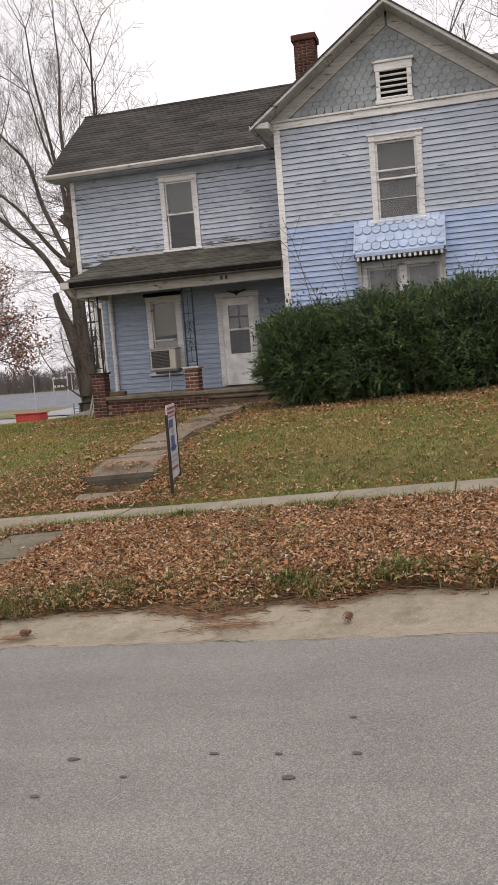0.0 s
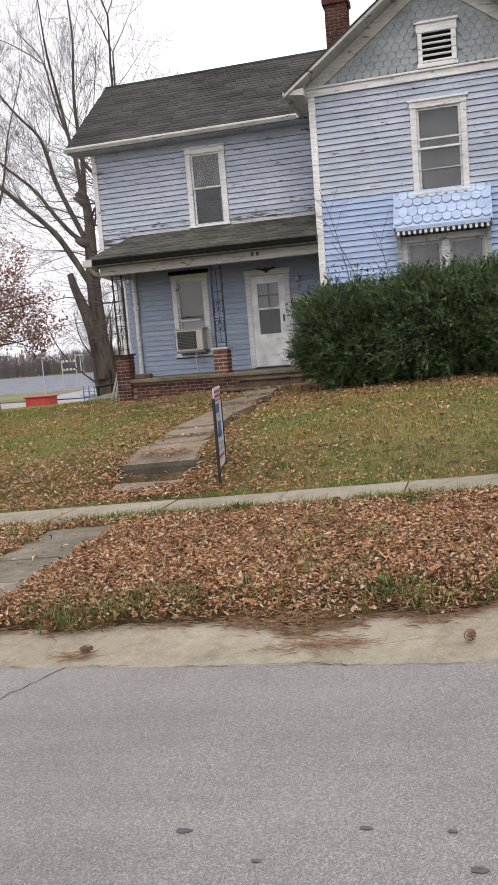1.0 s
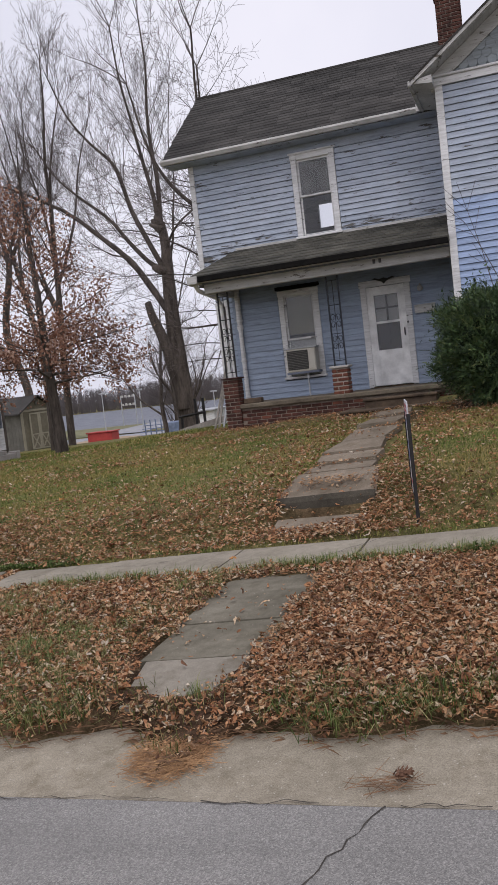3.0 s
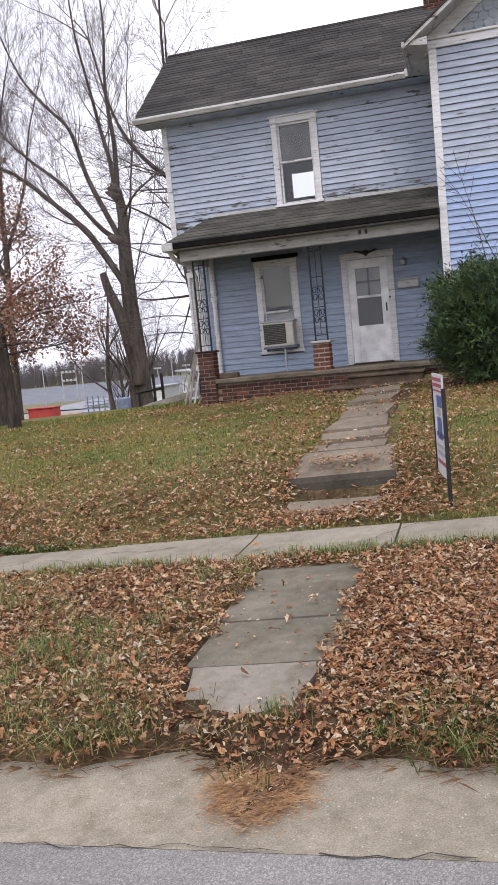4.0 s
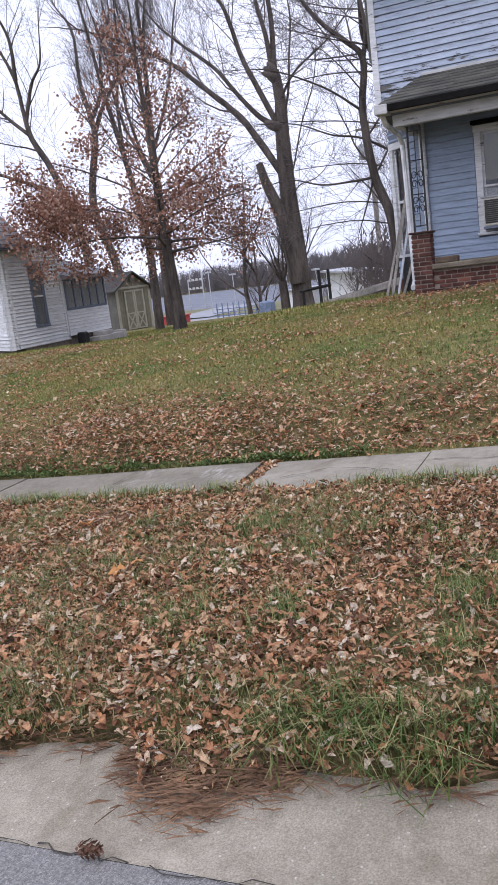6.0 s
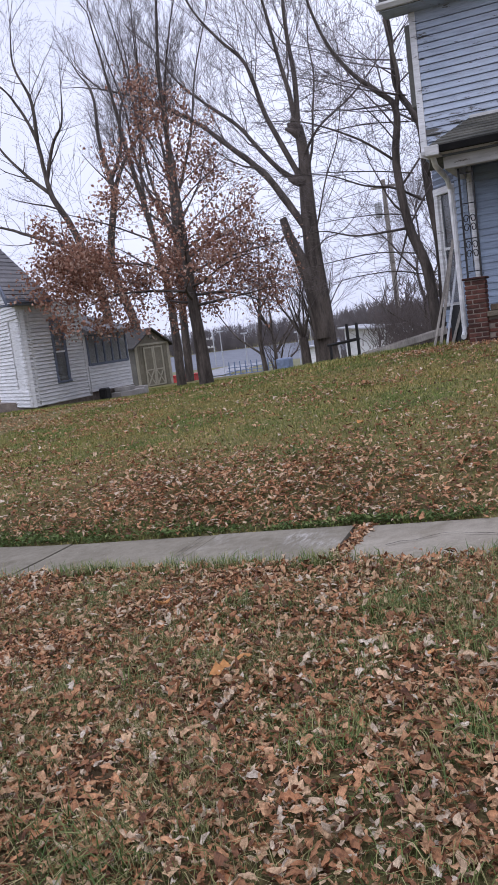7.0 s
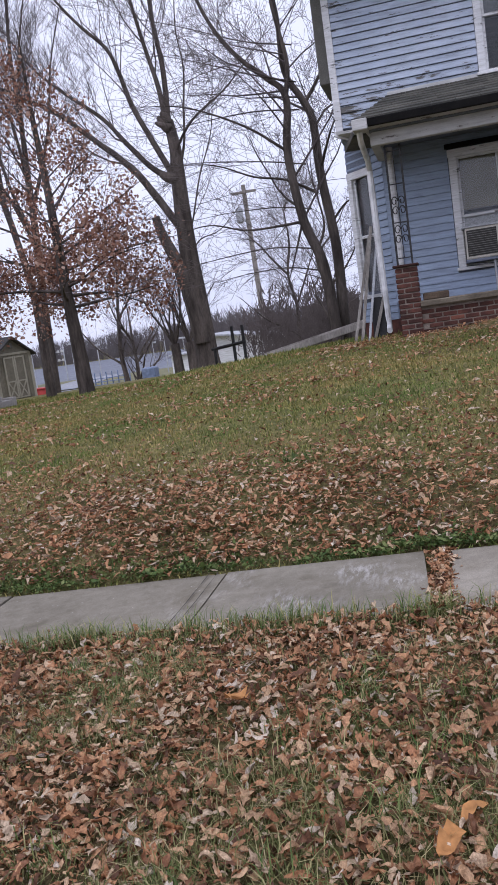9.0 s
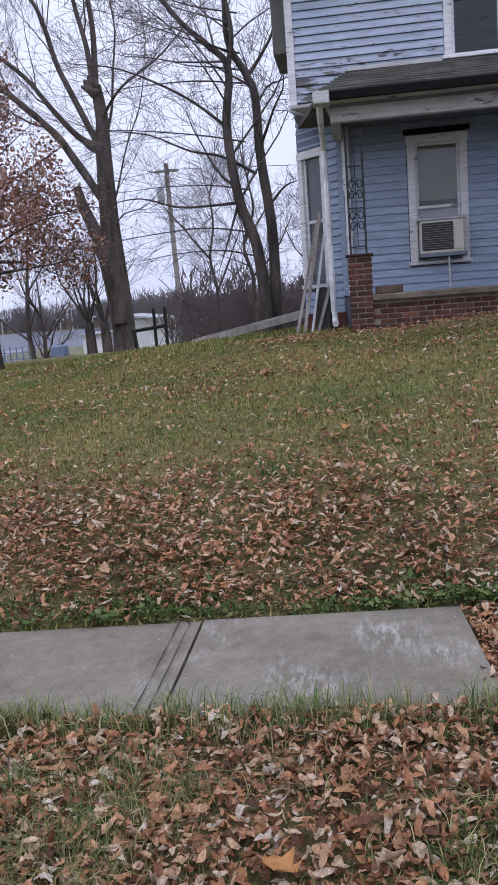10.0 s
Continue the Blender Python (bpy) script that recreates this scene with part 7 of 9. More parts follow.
for pts in ([(-8.79, 25.4, 3.95), (-9.51, 25.4, 4.37), (-10.22, 25.3, 4.55), (-11.13, 25.2, 4.96), (-12.2, 25.0, 5.1)], [(-9.2, 25.2, 3.35), (-9.72, 25.2, 3.34), (-10.56, 25.2, 3.37), (-11.39, 25.1, 3.61), (-12.3, 25.0, 3.5)], [(-9.34, 25.2, 4.95), (-10.23, 25.1, 5.65), (-11.51, 25.0, 6.29), (-12.6, 24.9, 6.5)], [(-9.19, 25.2, 3.4), (-9.45, 25.1, 2.64), (-9.7, 25.0, 1.97)], [(-8.6, 25.4, 3.2), (-8.2, 25.3, 3.6), (-7.9, 25.2, 3.7)]):
    led(w, pts, 0.036, 0.008, 3, 1, 1.3, 0.1, 0.0, 0.7)
for z0_, dx_, dy_, dz_ in ((2.2, -2.6, 0.4, 0.3), (2.7, -3.6, -0.6, 0.1), (3.6, -3.0, 0.8, 0.5), (4.6, -3.4, -0.3, 0.7), (5.8, -3.8, 0.5, 0.4), (6.4, -3.0, -0.8, 1.2), (7.2, -3.6, 0.2, 1.6)):
    q = np.array((-8.95, 25.2, z0_))
    led(w, [q, q + (dx_ * 0.3, dy_ * 0.3, dz_ * 0.1 + 0.15), q + (dx_ * 0.7, dy_ * 0.7, dz_ * 0.6), q + (dx_, dy_, dz_ - 0.2)], 0.019, 0.005, 3, 1, 1.2, 0.1, 0.02, 0.6)
w.finish("bare_tree", (-8.35, 25.4, 0.3), "slender bare tree with forked stem leaning over the lawn", "twin trees beside the house")

# oak that keeps its brown leaves
w = Wood(31)
trunk = smooth_path([(-15.35, 25.54, -0.2), (-15.39, 25.54, 1.2), (-15.46, 25.54, 2.8), (-15.5, 25.54, 5.0), (-15.58, 25.54, 7.0), (-15.6, 25.54, 9.0)], 6)
w.limb(trunk, list(np.linspace(0.23, 0.02, 31)), 0)
for k in range(44):
    z0_ = 2.25 + 6.2 * (k / 43) ** 1.15
    a = k * 2.4
    reach_ = np.interp(z0_, [2.2, 3.4, 4.5, 6.0, 8.5], [3.5, 3.6, 2.9, 2.0, 0.7]) * (1.0 + 0.28 * (math.cos(a) < -0.3)) * w.r.uniform(0.8, 1.12) * 0.82
    w.branch((-15.4 - 0.025 * z0_, 25.54, z0_), (math.cos(a), math.sin(a), np.interp(z0_, [2.2, 3.2, 4.5, 8.0], [0.12, 0.35, 0.7, 1.6])), reach_, np.interp(z0_, [2.2, 5.0, 8.4], [0.047, 0.03, 0.012]), 1, 3, np.interp(z0_, [2.2, 4.0], [-0.12, 0.15]), 0.8, 1.5)
oak = w.finish("oak_tree", (-15.4, 25.54, 0), "oak tree still holding its dry brown leaves")


def leaf_cloud(points, count, size, reach, mat, parent, name, seed):
    """Folded dry leaves hung about the twig ends."""
    g = np.random.default_rng(seed)
    pts = np.asarray(points)
    wt = g.random(len(pts)) ** 2.2
    p = pts[g.choice(len(pts), count, p=wt / wt.sum())] + g.normal(0, reach, (count, 3))
    s = size * g.uniform(0.6, 1.3, count)[:, None]
    d = g.normal(0, 1, (count, 3)) - np.array([0, 0, 0.5])
    d /= np.linalg.norm(d, axis=1)[:, None]
    e = np.cross(d, g.normal(0, 1, (count, 3)))
    e /= np.linalg.norm(e, axis=1)[:, None]
    f = np.cross(d, e)
    base, tip = p, p + d * s
    m1 = p + d * s * 0.5 + e * s * 0.33 + f * s * 0.12
    m2 = p + d * s * 0.5 - e * s * 0.33 + f * s * 0.12
    co = np.stack([base, m1, tip, m2], 1).reshape(-1, 3) - np.array(absolute(parent))
    i = np.arange(count) * 4
    tri = np.concatenate([np.stack([i, i + 1, i + 2], 1), np.stack([i, i + 2, i + 3], 1)])
    me = arrays_mesh(name, co, tri, mat)
    return link_mesh(name, me, None, parent)


tips = [t for t in w.tips if 1.9 < t[2] < 8.2 and (t[2] < 4.2 or w.r.random() < 0.2) and (t[0] < -14.9 or w.r.random() < 0.5) and -np.interp(t[2], [2, 2.4, 3.9, 4.6, 5.6, 8.0], [4.0, 4.8, 4.7, 3.0, 1.8, 0.6]) < t[0] + 15.5 < np.interp(t[2], [2, 3, 4.4, 5.4, 8.0], [2.2, 2.8, 2.6, 1.5, 0.5])]
tips += [t for t in tips if t[0] < -16.6 and w.r.random() < 0.6]
leaf_cloud(tips, 21000, 0.105, 0.2, M["oak_leaf"], oak, "leaves", 5)

# other bare trees round about
def plain_tree(seed, x, y, h, r, label, group="", forks=3, dens=1.0, lean=0.0, name="bare_tree", most=4, low=0.3):
    w = Wood(seed)
    R = random.Random(seed)
    z0_ = float(height(x, y)) - 0.2
    pts = [(x, y, z0_)]
    for k in range(1, 6):
        pts.append((x + lean * k / 5 * h * 0.3 + R.gauss(0, 0.12), y + R.gauss(0, 0.12), z0_ + h * k / 5))
    led(w, pts, r, 0.03, most, 0, dens, low, 0.25, 0.7)
    for k in range(forks):
        a = R.uniform(0, 2 * math.pi)
        q = pts[1 + k % 3]
        w.branch(q, (math.cos(a), math.sin(a), 0.9), h * R.uniform(0.4, 0.6), r * 0.5, 0, most, 0.3, 0.7, dens)
    return w.finish(name, (x, y, z0_ + 0.2), label, group)


w = Wood(43)
led(w, [(-24.9, 36, -0.6), (-24.9, 36, 2.0), (-25.1, 36, 4.0), (-25.6, 36, 5.57), (-26.16, 36, 6.97), (-26.85, 36, 8.22), (-27.05, 36, 9.2), (-27.28, 36, 10.9), (-28.14, 36, 12.6), (-29.0, 36, 13.6)], 0.24, 0.03, 3, 0, 1.0, 0.5)
led(w, [(-25.5, 36, 5.2), (-26.0, 36, 5.8), (-26.78, 36, 6.13), (-28.55, 36, 6.89), (-29.93, 36, 7.41), (-31.5, 36, 7.5)], 0.13, 0.03, 3, 0, 1.0, 0.3)
led(w, [(-27.0, 36, 9.0), (-26.44, 36, 10.38), (-25.83, 36, 11.16), (-25.6, 36, 12.6)], 0.09, 0.02, 3, 0, 1.0, 0.2)
led(w, [(-27.2, 36, 10.7), (-27.22, 36, 12.4), (-27.85, 36, 14.0), (-27.7, 36, 15.6)], 0.09, 0.02, 3, 0, 1.0, 0.2)
led(w, [(-26.84, 36, 8.3), (-28.05, 36, 9.38), (-29.24, 36, 10.75), (-30.2, 36, 12.6)], 0.10, 0.02, 3, 0, 1.0, 0.2)
w.finish("bare_tree", (-24.9, 36, -0.5), "crooked bare tree with wide grey limbs behind the cottage")
w = Wood(42)
led(w, [(-28.1, 44, -1.0), (-28.4, 44, 2.5), (-29.3, 44, 5.9), (-28.6, 44, 9.2), (-28.7, 44, 10.5), (-29.0, 44, 12.2), (-29.0, 44, 14.6), (-29.8, 44, 16.0)], 0.27, 0.03, 3, 0, 1.0, 0.35, 0.4, 0.55)
led(w, [(-28.6, 44, 9.4), (-27.7, 44, 10.9), (-26.1, 44, 12.4), (-25.0, 44, 12.8)], 0.13, 0.02, 3, 0, 1.0, 0.2, 0.4, 0.55)
led(w, [(-28.6, 44, 10.2), (-27.8, 44, 11.5), (-27.5, 44, 13.4), (-26.7, 44, 15.0), (-26.9, 44, 17.2)], 0.12, 0.02, 3, 0, 1.0, 0.2, 0.4, 0.55)
w.finish("bare_tree", (-28.1, 44, -0.9), "bare tree forking into upright limbs behind the shed")
w = Wood(41)
led(w, [(-19.62, 32, -0.4), (-19.6, 32, 1.5), (-19.65, 32, 3.5), (-20.1, 32, 6.1), (-20.6, 32, 8.6), (-20.9, 32, 10.6), (-21.4, 32, 13.4)], 0.18, 0.02, 4, 0, 1.0, 0.45, 0.6, 0.42)
led(w, [(-20.1, 32, 6.0), (-20.1, 32, 7.8), (-19.9, 32.2, 9.6), (-19.8, 32.4, 12.2)], 0.07, 0.018, 4, 0, 1.0, 0.25, 0.6, 0.42)
w.finish("bare_tree", (-19.6, 32, -0.2), "leaning bare tree with upright limbs behind the oak")
w = Wood(57)
led(w, [(-22.4, 38, -0.9), (-22.3, 38, 3.0), (-22.11, 38, 6.24), (-22.02, 38, 8.48), (-21.9, 38, 11.0), (-21.9, 38, 13.0), (-21.6, 38, 15.6), (-21.5, 38, 17.5)], 0.2, 0.025, 4, 0, 1.2, 0.4, 0.6, 0.42)
for pts in ([(-22.2, 38, 5.6), (-22.9, 38, 7.4), (-23.33, 38, 8.35), (-23.71, 38, 10.1), (-23.8, 38, 11.6), (-24.4, 38, 14.0), (-24.94, 38, 16.2)], [(-22.1, 38, 8.0), (-22.3, 38.2, 9.6), (-22.64, 38.4, 11.2), (-23.17, 38.5, 13.3), (-23.15, 38.6, 16.0)], [(-22.0, 38, 8.6), (-21.8, 37.8, 10.4), (-21.52, 37.6, 12.0), (-20.89, 37.4, 14.0), (-20.28, 37.2, 15.4)],
            [(-22.15, 38, 6.0), (-22.53, 37.8, 7.07), (-22.83, 37.6, 8.63), (-22.97, 37.5, 10.5), (-23.1, 37.4, 12.4), (-23.4, 37.4, 14.3), (-23.8, 37.4, 16.2)], [(-22.1, 38, 7.0), (-21.5, 38.3, 8.6), (-21.0, 38.6, 10.4), (-20.6, 38.8, 12.6), (-19.8, 39, 15.0)]):
    led(w, pts, 0.085, 0.018, 4, 0, 1.2, 0.25, 0.6, 0.42)
w.finish("bare_tree", (-22.4, 38, -0.6), "tall bare tree with a broom of upright limbs")
w = Wood(54)
led(w, [(-31.9, 70, -3.6), (-31.95, 70, -1.84), (-32.12, 70, 0.52), (-31.77, 70, 4.0), (-31.4, 70, 6.8), (-31.2, 70, 9.4)], 0.27, 0.03, 4, 0, 1.0, 0.3, 0.3, 0.6)
led(w, [(-32.1, 70, -0.6), (-33.4, 70, 0.4), (-34.3, 70, 1.2), (-35.7, 70, 3.2), (-36.4, 70, 5.0)], 0.11, 0.02, 3, 1, 1.0, 0.3, 0.3, 0.6)
led(w, [(-31.9, 70, 3.0), (-30.4, 70, 5.0), (-29.4, 70, 7.2)], 0.11, 0.02, 3, 1, 1.0, 0.2, 0.3, 0.6)
w.finish("bare_tree", (-31.9, 70, -3.4), "small bare tree on the slope with one low limb", "slope trees")
for seed_, x_ in ((55, -18.2), (56, -17.5)):
    w = Wood(seed_)
    w.limb(smooth_path([(x_, 42, -0.9), (x_ - 0.02, 42, 0.0), (x_ - 0.05, 42, 0.8)], 3), np.linspace(0.24, 0.2, 7), 0)
    for k in range(8):
        a = k * 0.85 + seed_
        w.branch((x_ - 0.05, 42, 0.7), (0.42 * math.cos(a), 0.3 * math.sin(a), 1.0), 3.1 + 0.6 * math.sin(k * 2.3), 0.06, 1, 3, 0.5, 0.5, 1.3)
    w.finish("bare_tree", (x_, 42, -0.6), "short pollarded bare tree with a fan of shoots", "slope trees")
plain_tree(44, -31.0, 33.0, 9, 0.16, "small bare tree behind the cottage", forks=3, dens=1.2)
plain_tree(45, -31.0, 70.0, 8.6, 0.22, "spreading bare tree on the slope", forks=6, dens=1.2, low=0.15)
plain_tree(49, -13.0, 44.0, 7, 0.12, "thin bare tree down the slope", "slope trees", forks=4, dens=1.3)
plain_tree(50, -10.2, 36.0, 5.5, 0.10, "thin bare tree down the slope", "slope trees", forks=4, dens=1.3)
plain_tree(51, -7.2, 40.0, 7, 0.12, "thin bare tree down the slope", "slope trees", forks=4, dens=1.3)
plain_tree(52, 7.0, 31.0, 15, 0.28, "bare tree behind the gabled wing", forks=5)
plain_tree(53, 1.2, 34.0, 12.5, 0.2, "bare tree behind the roof", forks=4)


def far_woods(name, count, box_, top, seed, label, mat="bark_far"):
    """Leafless woods seen from afar: a trunk and a fan of twigs for each tree."""
    g = np.random.default_rng(seed)
    x = g.uniform(box_[0], box_[1], count)
    y = g.uniform(box_[2], box_[3], count)
    z = height(x, y)
    h = top * g.uniform(0.55, 1.1, count)
    co, tri = [], []
    k = 80
    u = g.uniform(0.0, 1.0, (count, k)) ** 0.85
    px, pz = x[:, None] + 0 * u, z[:, None] + h[:, None] * u * 0.8
    ang = g.normal(0, 0.85, (count, k))
    ln = h[:, None] * g.uniform(0.10, 0.36, (count, k)) * np.sqrt(np.clip(1.35 - u, 0.1, 1))
    dx, dz = np.sin(ang) * ln, np.abs(np.cos(ang)) * ln
    ww = h[:, None] * 0.005 + 0.012
    yy = y[:, None] + g.normal(0, 1.0, (count, k))
    a = np.stack([px - ww, yy, pz], -1)
    b = np.stack([px + ww, yy, pz], -1)
    c = np.stack([px + dx, yy, pz + dz], -1)
    co.append(np.stack([a, b, c], 2).reshape(-1, 3))
    t = np.stack([np.stack([x - 0.012 * h - 0.03, y, z - 0.3], -1), np.stack([x + 0.012 * h + 0.03, y, z - 0.3], -1), np.stack([x, y, z + h * 0.5], -1)], 1).reshape(-1, 3)
    co.append(t)
    allc = np.concatenate(co)
    me = arrays_mesh(name, allc, np.arange(len(allc)).reshape(-1, 3), M[mat])
    return tagged(new(name, me), label, "woods", kind="stuff")


far_woods("far_woods", 2100, (-420, 40, 428, 470), 15.0, 61, "grey leafless woods along the far lake shore")
far_woods("hillside_woods", 700, (-46, 30, 125, 170), 11.5, 62, "grey leafless woods on the slope beyond the yard")
far_woods("near_brush", 160, (-15, -3, 40, 52), 3.4, 63, "tangled grey brush below the crest", "bark_thin")

# ---------------------------------------------------------------- hedge of yews
def yew(cx, cy, rx, ry, z0_, z1_, seed, label):
    """A clipped-out yew: a near-black core coloured for the shade inside, sprays of needles all over it, and long
    shoots.
    """
    g = np.random.default_rng(seed)
    bush = thing("yew_shrub", (cx, cy, z0_), label, "shrub", "yew hedge along the house")
    zc, rz = (z0_ + z1_) / 2 + 0.05, (z1_ - z0_) / 2
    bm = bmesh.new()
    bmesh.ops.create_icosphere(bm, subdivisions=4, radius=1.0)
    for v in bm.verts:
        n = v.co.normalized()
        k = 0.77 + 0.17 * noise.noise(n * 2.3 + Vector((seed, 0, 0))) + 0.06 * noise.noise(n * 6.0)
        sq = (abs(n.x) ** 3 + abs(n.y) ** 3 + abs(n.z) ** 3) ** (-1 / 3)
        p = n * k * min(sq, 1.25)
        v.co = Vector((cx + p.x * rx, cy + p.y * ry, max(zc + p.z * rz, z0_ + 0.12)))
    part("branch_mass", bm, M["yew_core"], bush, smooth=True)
    n = 17000
    d = g.normal(0, 1, (n, 3))
    d /= np.linalg.norm(d, axis=1)[:, None]
    d = d[(d[:, 1] < 0.55)]
    n = len(d)
    lump = np.array([noise.noise(Vector(q) * 2.3 + Vector((seed, 0, 0))) for q in d])
    lump2 = np.array([noise.noise(Vector(q) * 7.0 + Vector((0, seed, 0))) for q in d])
    sq = np.minimum((np.abs(d) ** 3).sum(1) ** (-1 / 3), 1.25)
    k = (0.88 + 0.28 * lump + 0.26 * lump2 + g.normal(0, 0.06, n)) * sq
    p = d * k[:, None] * np.array([rx, ry, rz]) + np.array([cx, cy, zc])
    p[:, 2] = np.maximum(p[:, 2], z0_ + 0.10 + g.uniform(0, 0.15, n))
    out = d / np.array([rx, ry, rz])
    out /= np.linalg.norm(out, axis=1)[:, None]
    dirn = out * 0.7 + np.array([0, 0, 0.55]) + g.normal(0, 0.42, (n, 3))
    dirn /= np.linalg.norm(dirn, axis=1)[:, None]
    return_co, return_tri, base = [], [], 0
    ln = g.uniform(0.05, 0.12, n)
    shoot = g.random(n) < 0.035
    ln = np.where(shoot & (d[:, 2] > 0.1), g.uniform(0.25, 0.5, n), ln)
    for s_ in range(3):
        # each spray: a fan of narrow leaflets either side of a stem
        f = 0.15 + 0.35 * s_
        side = np.cross(dirn, g.normal(0, 1, (n, 3)))
        side /= np.linalg.norm(side, axis=1)[:, None]
        a = p + dirn * (ln * f)[:, None]
        leafl = np.minimum(ln, 0.14) * g.uniform(0.4, 0.75, n)
        tip = a + (dirn * 0.75 + side * 0.8) * leafl[:, None]
        wd = np.cross(dirn, side)
        b = a + wd * (leafl * 0.17)[:, None]
        c = a - wd * (leafl * 0.17)[:, None]
        co = np.stack([b, tip, c], 1).reshape(-1, 3)
        return_co.append(co)
        return_tri.append(base + np.arange(3 * n).reshape(-1, 3))
        base += 3 * n
    # feathery branchlets that arch out of the mass, with two ranks of needles
    m = 1500
    d = g.normal(0, 1, (m * 3, 3))
    d /= np.linalg.norm(d, axis=1)[:, None]
    d = d[(d[:, 1] < 0.5) & (d[:, 2] > -0.75)][:m]
    m = len(d)
    lump = np.array([noise.noise(Vector(q) * 2.3 + Vector((seed, 0, 0))) for q in d])
    sq = np.minimum((np.abs(d) ** 3).sum(1) ** (-1 / 3), 1.25)
    root = d * ((0.84 + 0.28 * lump + g.normal(0, 0.05, m)) * sq)[:, None] * np.array([rx, ry, rz]) + np.array([cx, cy, zc])
    root[:, 2] = np.maximum(root[:, 2], z0_ + 0.12 + g.uniform(0, 0.15, m))
    out = d / np.array([rx, ry, rz])
    out /= np.linalg.norm(out, axis=1)[:, None]
    ax = out * 0.9 + np.array([0, 0, 0.5]) + g.normal(0, 0.4, (m, 3))
    ax /= np.linalg.norm(ax, axis=1)[:, None]
    ln = g.uniform(0.16, 0.36, m) * np.where(d[:, 2] > 0.45, 1.25, 1.0) * np.where(g.random(m) < 0.06, 1.5, 1.0)
    side = np.cross(ax, np.array([0, 0, 1.0]) + g.normal(0, 0.35, (m, 3)))
    side /= np.linalg.norm(side, axis=1)[:, None]
    sprays = []
    for k in range(13):
        f = 0.12 + 0.88 * k / 12
        at_ = root + ax * (ln * f)[:, None] - np.array([0, 0, 1.0]) * (0.35 * ln * f * f)[:, None]
        for sg in (-1, 1):
            nl = g.uniform(0.032, 0.055, m) * (1.05 - 0.45 * f)
            dr = ax * 0.75 + side * sg * 0.8 + g.normal(0, 0.18, (m, 3))
            wd = np.cross(dr, np.cross(ax, side))
            wd /= np.linalg.norm(wd, axis=1)[:, None]
            sprays.append(np.stack([at_ + wd * 0.006, at_ + dr * nl[:, None], at_ - wd * 0.006], 1).reshape(-1, 3))
    sprays = np.concatenate(sprays)
    link_mesh("sprays", arrays_mesh("sprays", sprays - np.array(absolute(bush)), np.arange(len(sprays)).reshape(-1, 3), M["yew_tip"]), None, bush)
    me = arrays_mesh("needles", np.concatenate(return_co) - np.array(absolute(bush)), np.concatenate(return_tri), M["yew"])
    link_mesh("needles", me, None, bush)
    bm = bmesh.new()
    R = random.Random(seed)
    for k in range(5):
        x = cx + R.uniform(-0.4, 0.4) * rx
        tube(bm, [(x, cy + R.uniform(-0.3, 0.1), z0_ - 0.1), (x + R.uniform(-0.2, 0.2), cy, z0_ + 0.5)], [0.04, 0.025], 5)
    part("stems", bm, M["bark"], bush)
    return bush


yew(-1.40, 15.95, 1.0, 0.95, 0.78, 2.50, 3, "dark green yew shrub at the porch end")
yew(0.05, 15.55, 1.1, 1.0, 0.85, 2.62, 4, "dark green yew shrub under the paired window")
yew(1.55, 15.35, 1.15, 1.05, 0.92, 2.68, 6, "dark green yew shrub with long loose shoots")
yew(3.1, 15.4, 1.15, 1.0, 1.0, 2.6, 8, "dark green yew shrub at the end of the hedge")

# bare suckers that stand behind the hedge
w = Wood(71)
for x, y, h, lx in ((-1.35, 16.9, 3.2, -0.5), (-1.0, 16.95, 3.0, -0.9), (-0.7, 16.9, 2.6, -0.25), (-0.5, 16.85, 2.3, 0.5), (0.9, 16.8, 2.1, 0.5), (1.3, 16.8, 2.2, 0.8)):
    led(w, [(x, y, 0.8), (x + lx * 0.2, y, 0.8 + h * 0.4), (x + lx * 0.6, y - 0.05, 0.8 + h * 0.75), (x + lx, y - 0.1, 0.8 + h)], 0.014, 0.004, 2, 1, 0.7, 0.45, 0.3, 0.6, 1.2)
sk = thing("bare_shrub", (-0.8, 16.9, 0.8), "leafless thin-stemmed shrub against the blue wall", "shrub")
o = np.array(absolute(sk))
for nm, k in (("stems", 0), ("twigs", 1)):
    if w.co[k]:
        link_mesh(nm, arrays_mesh(nm, np.concatenate(w.co[k]) - o, np.concatenate(w.tri[k]), M["bark_thin"]), None, sk)["kind"] = "stuff"


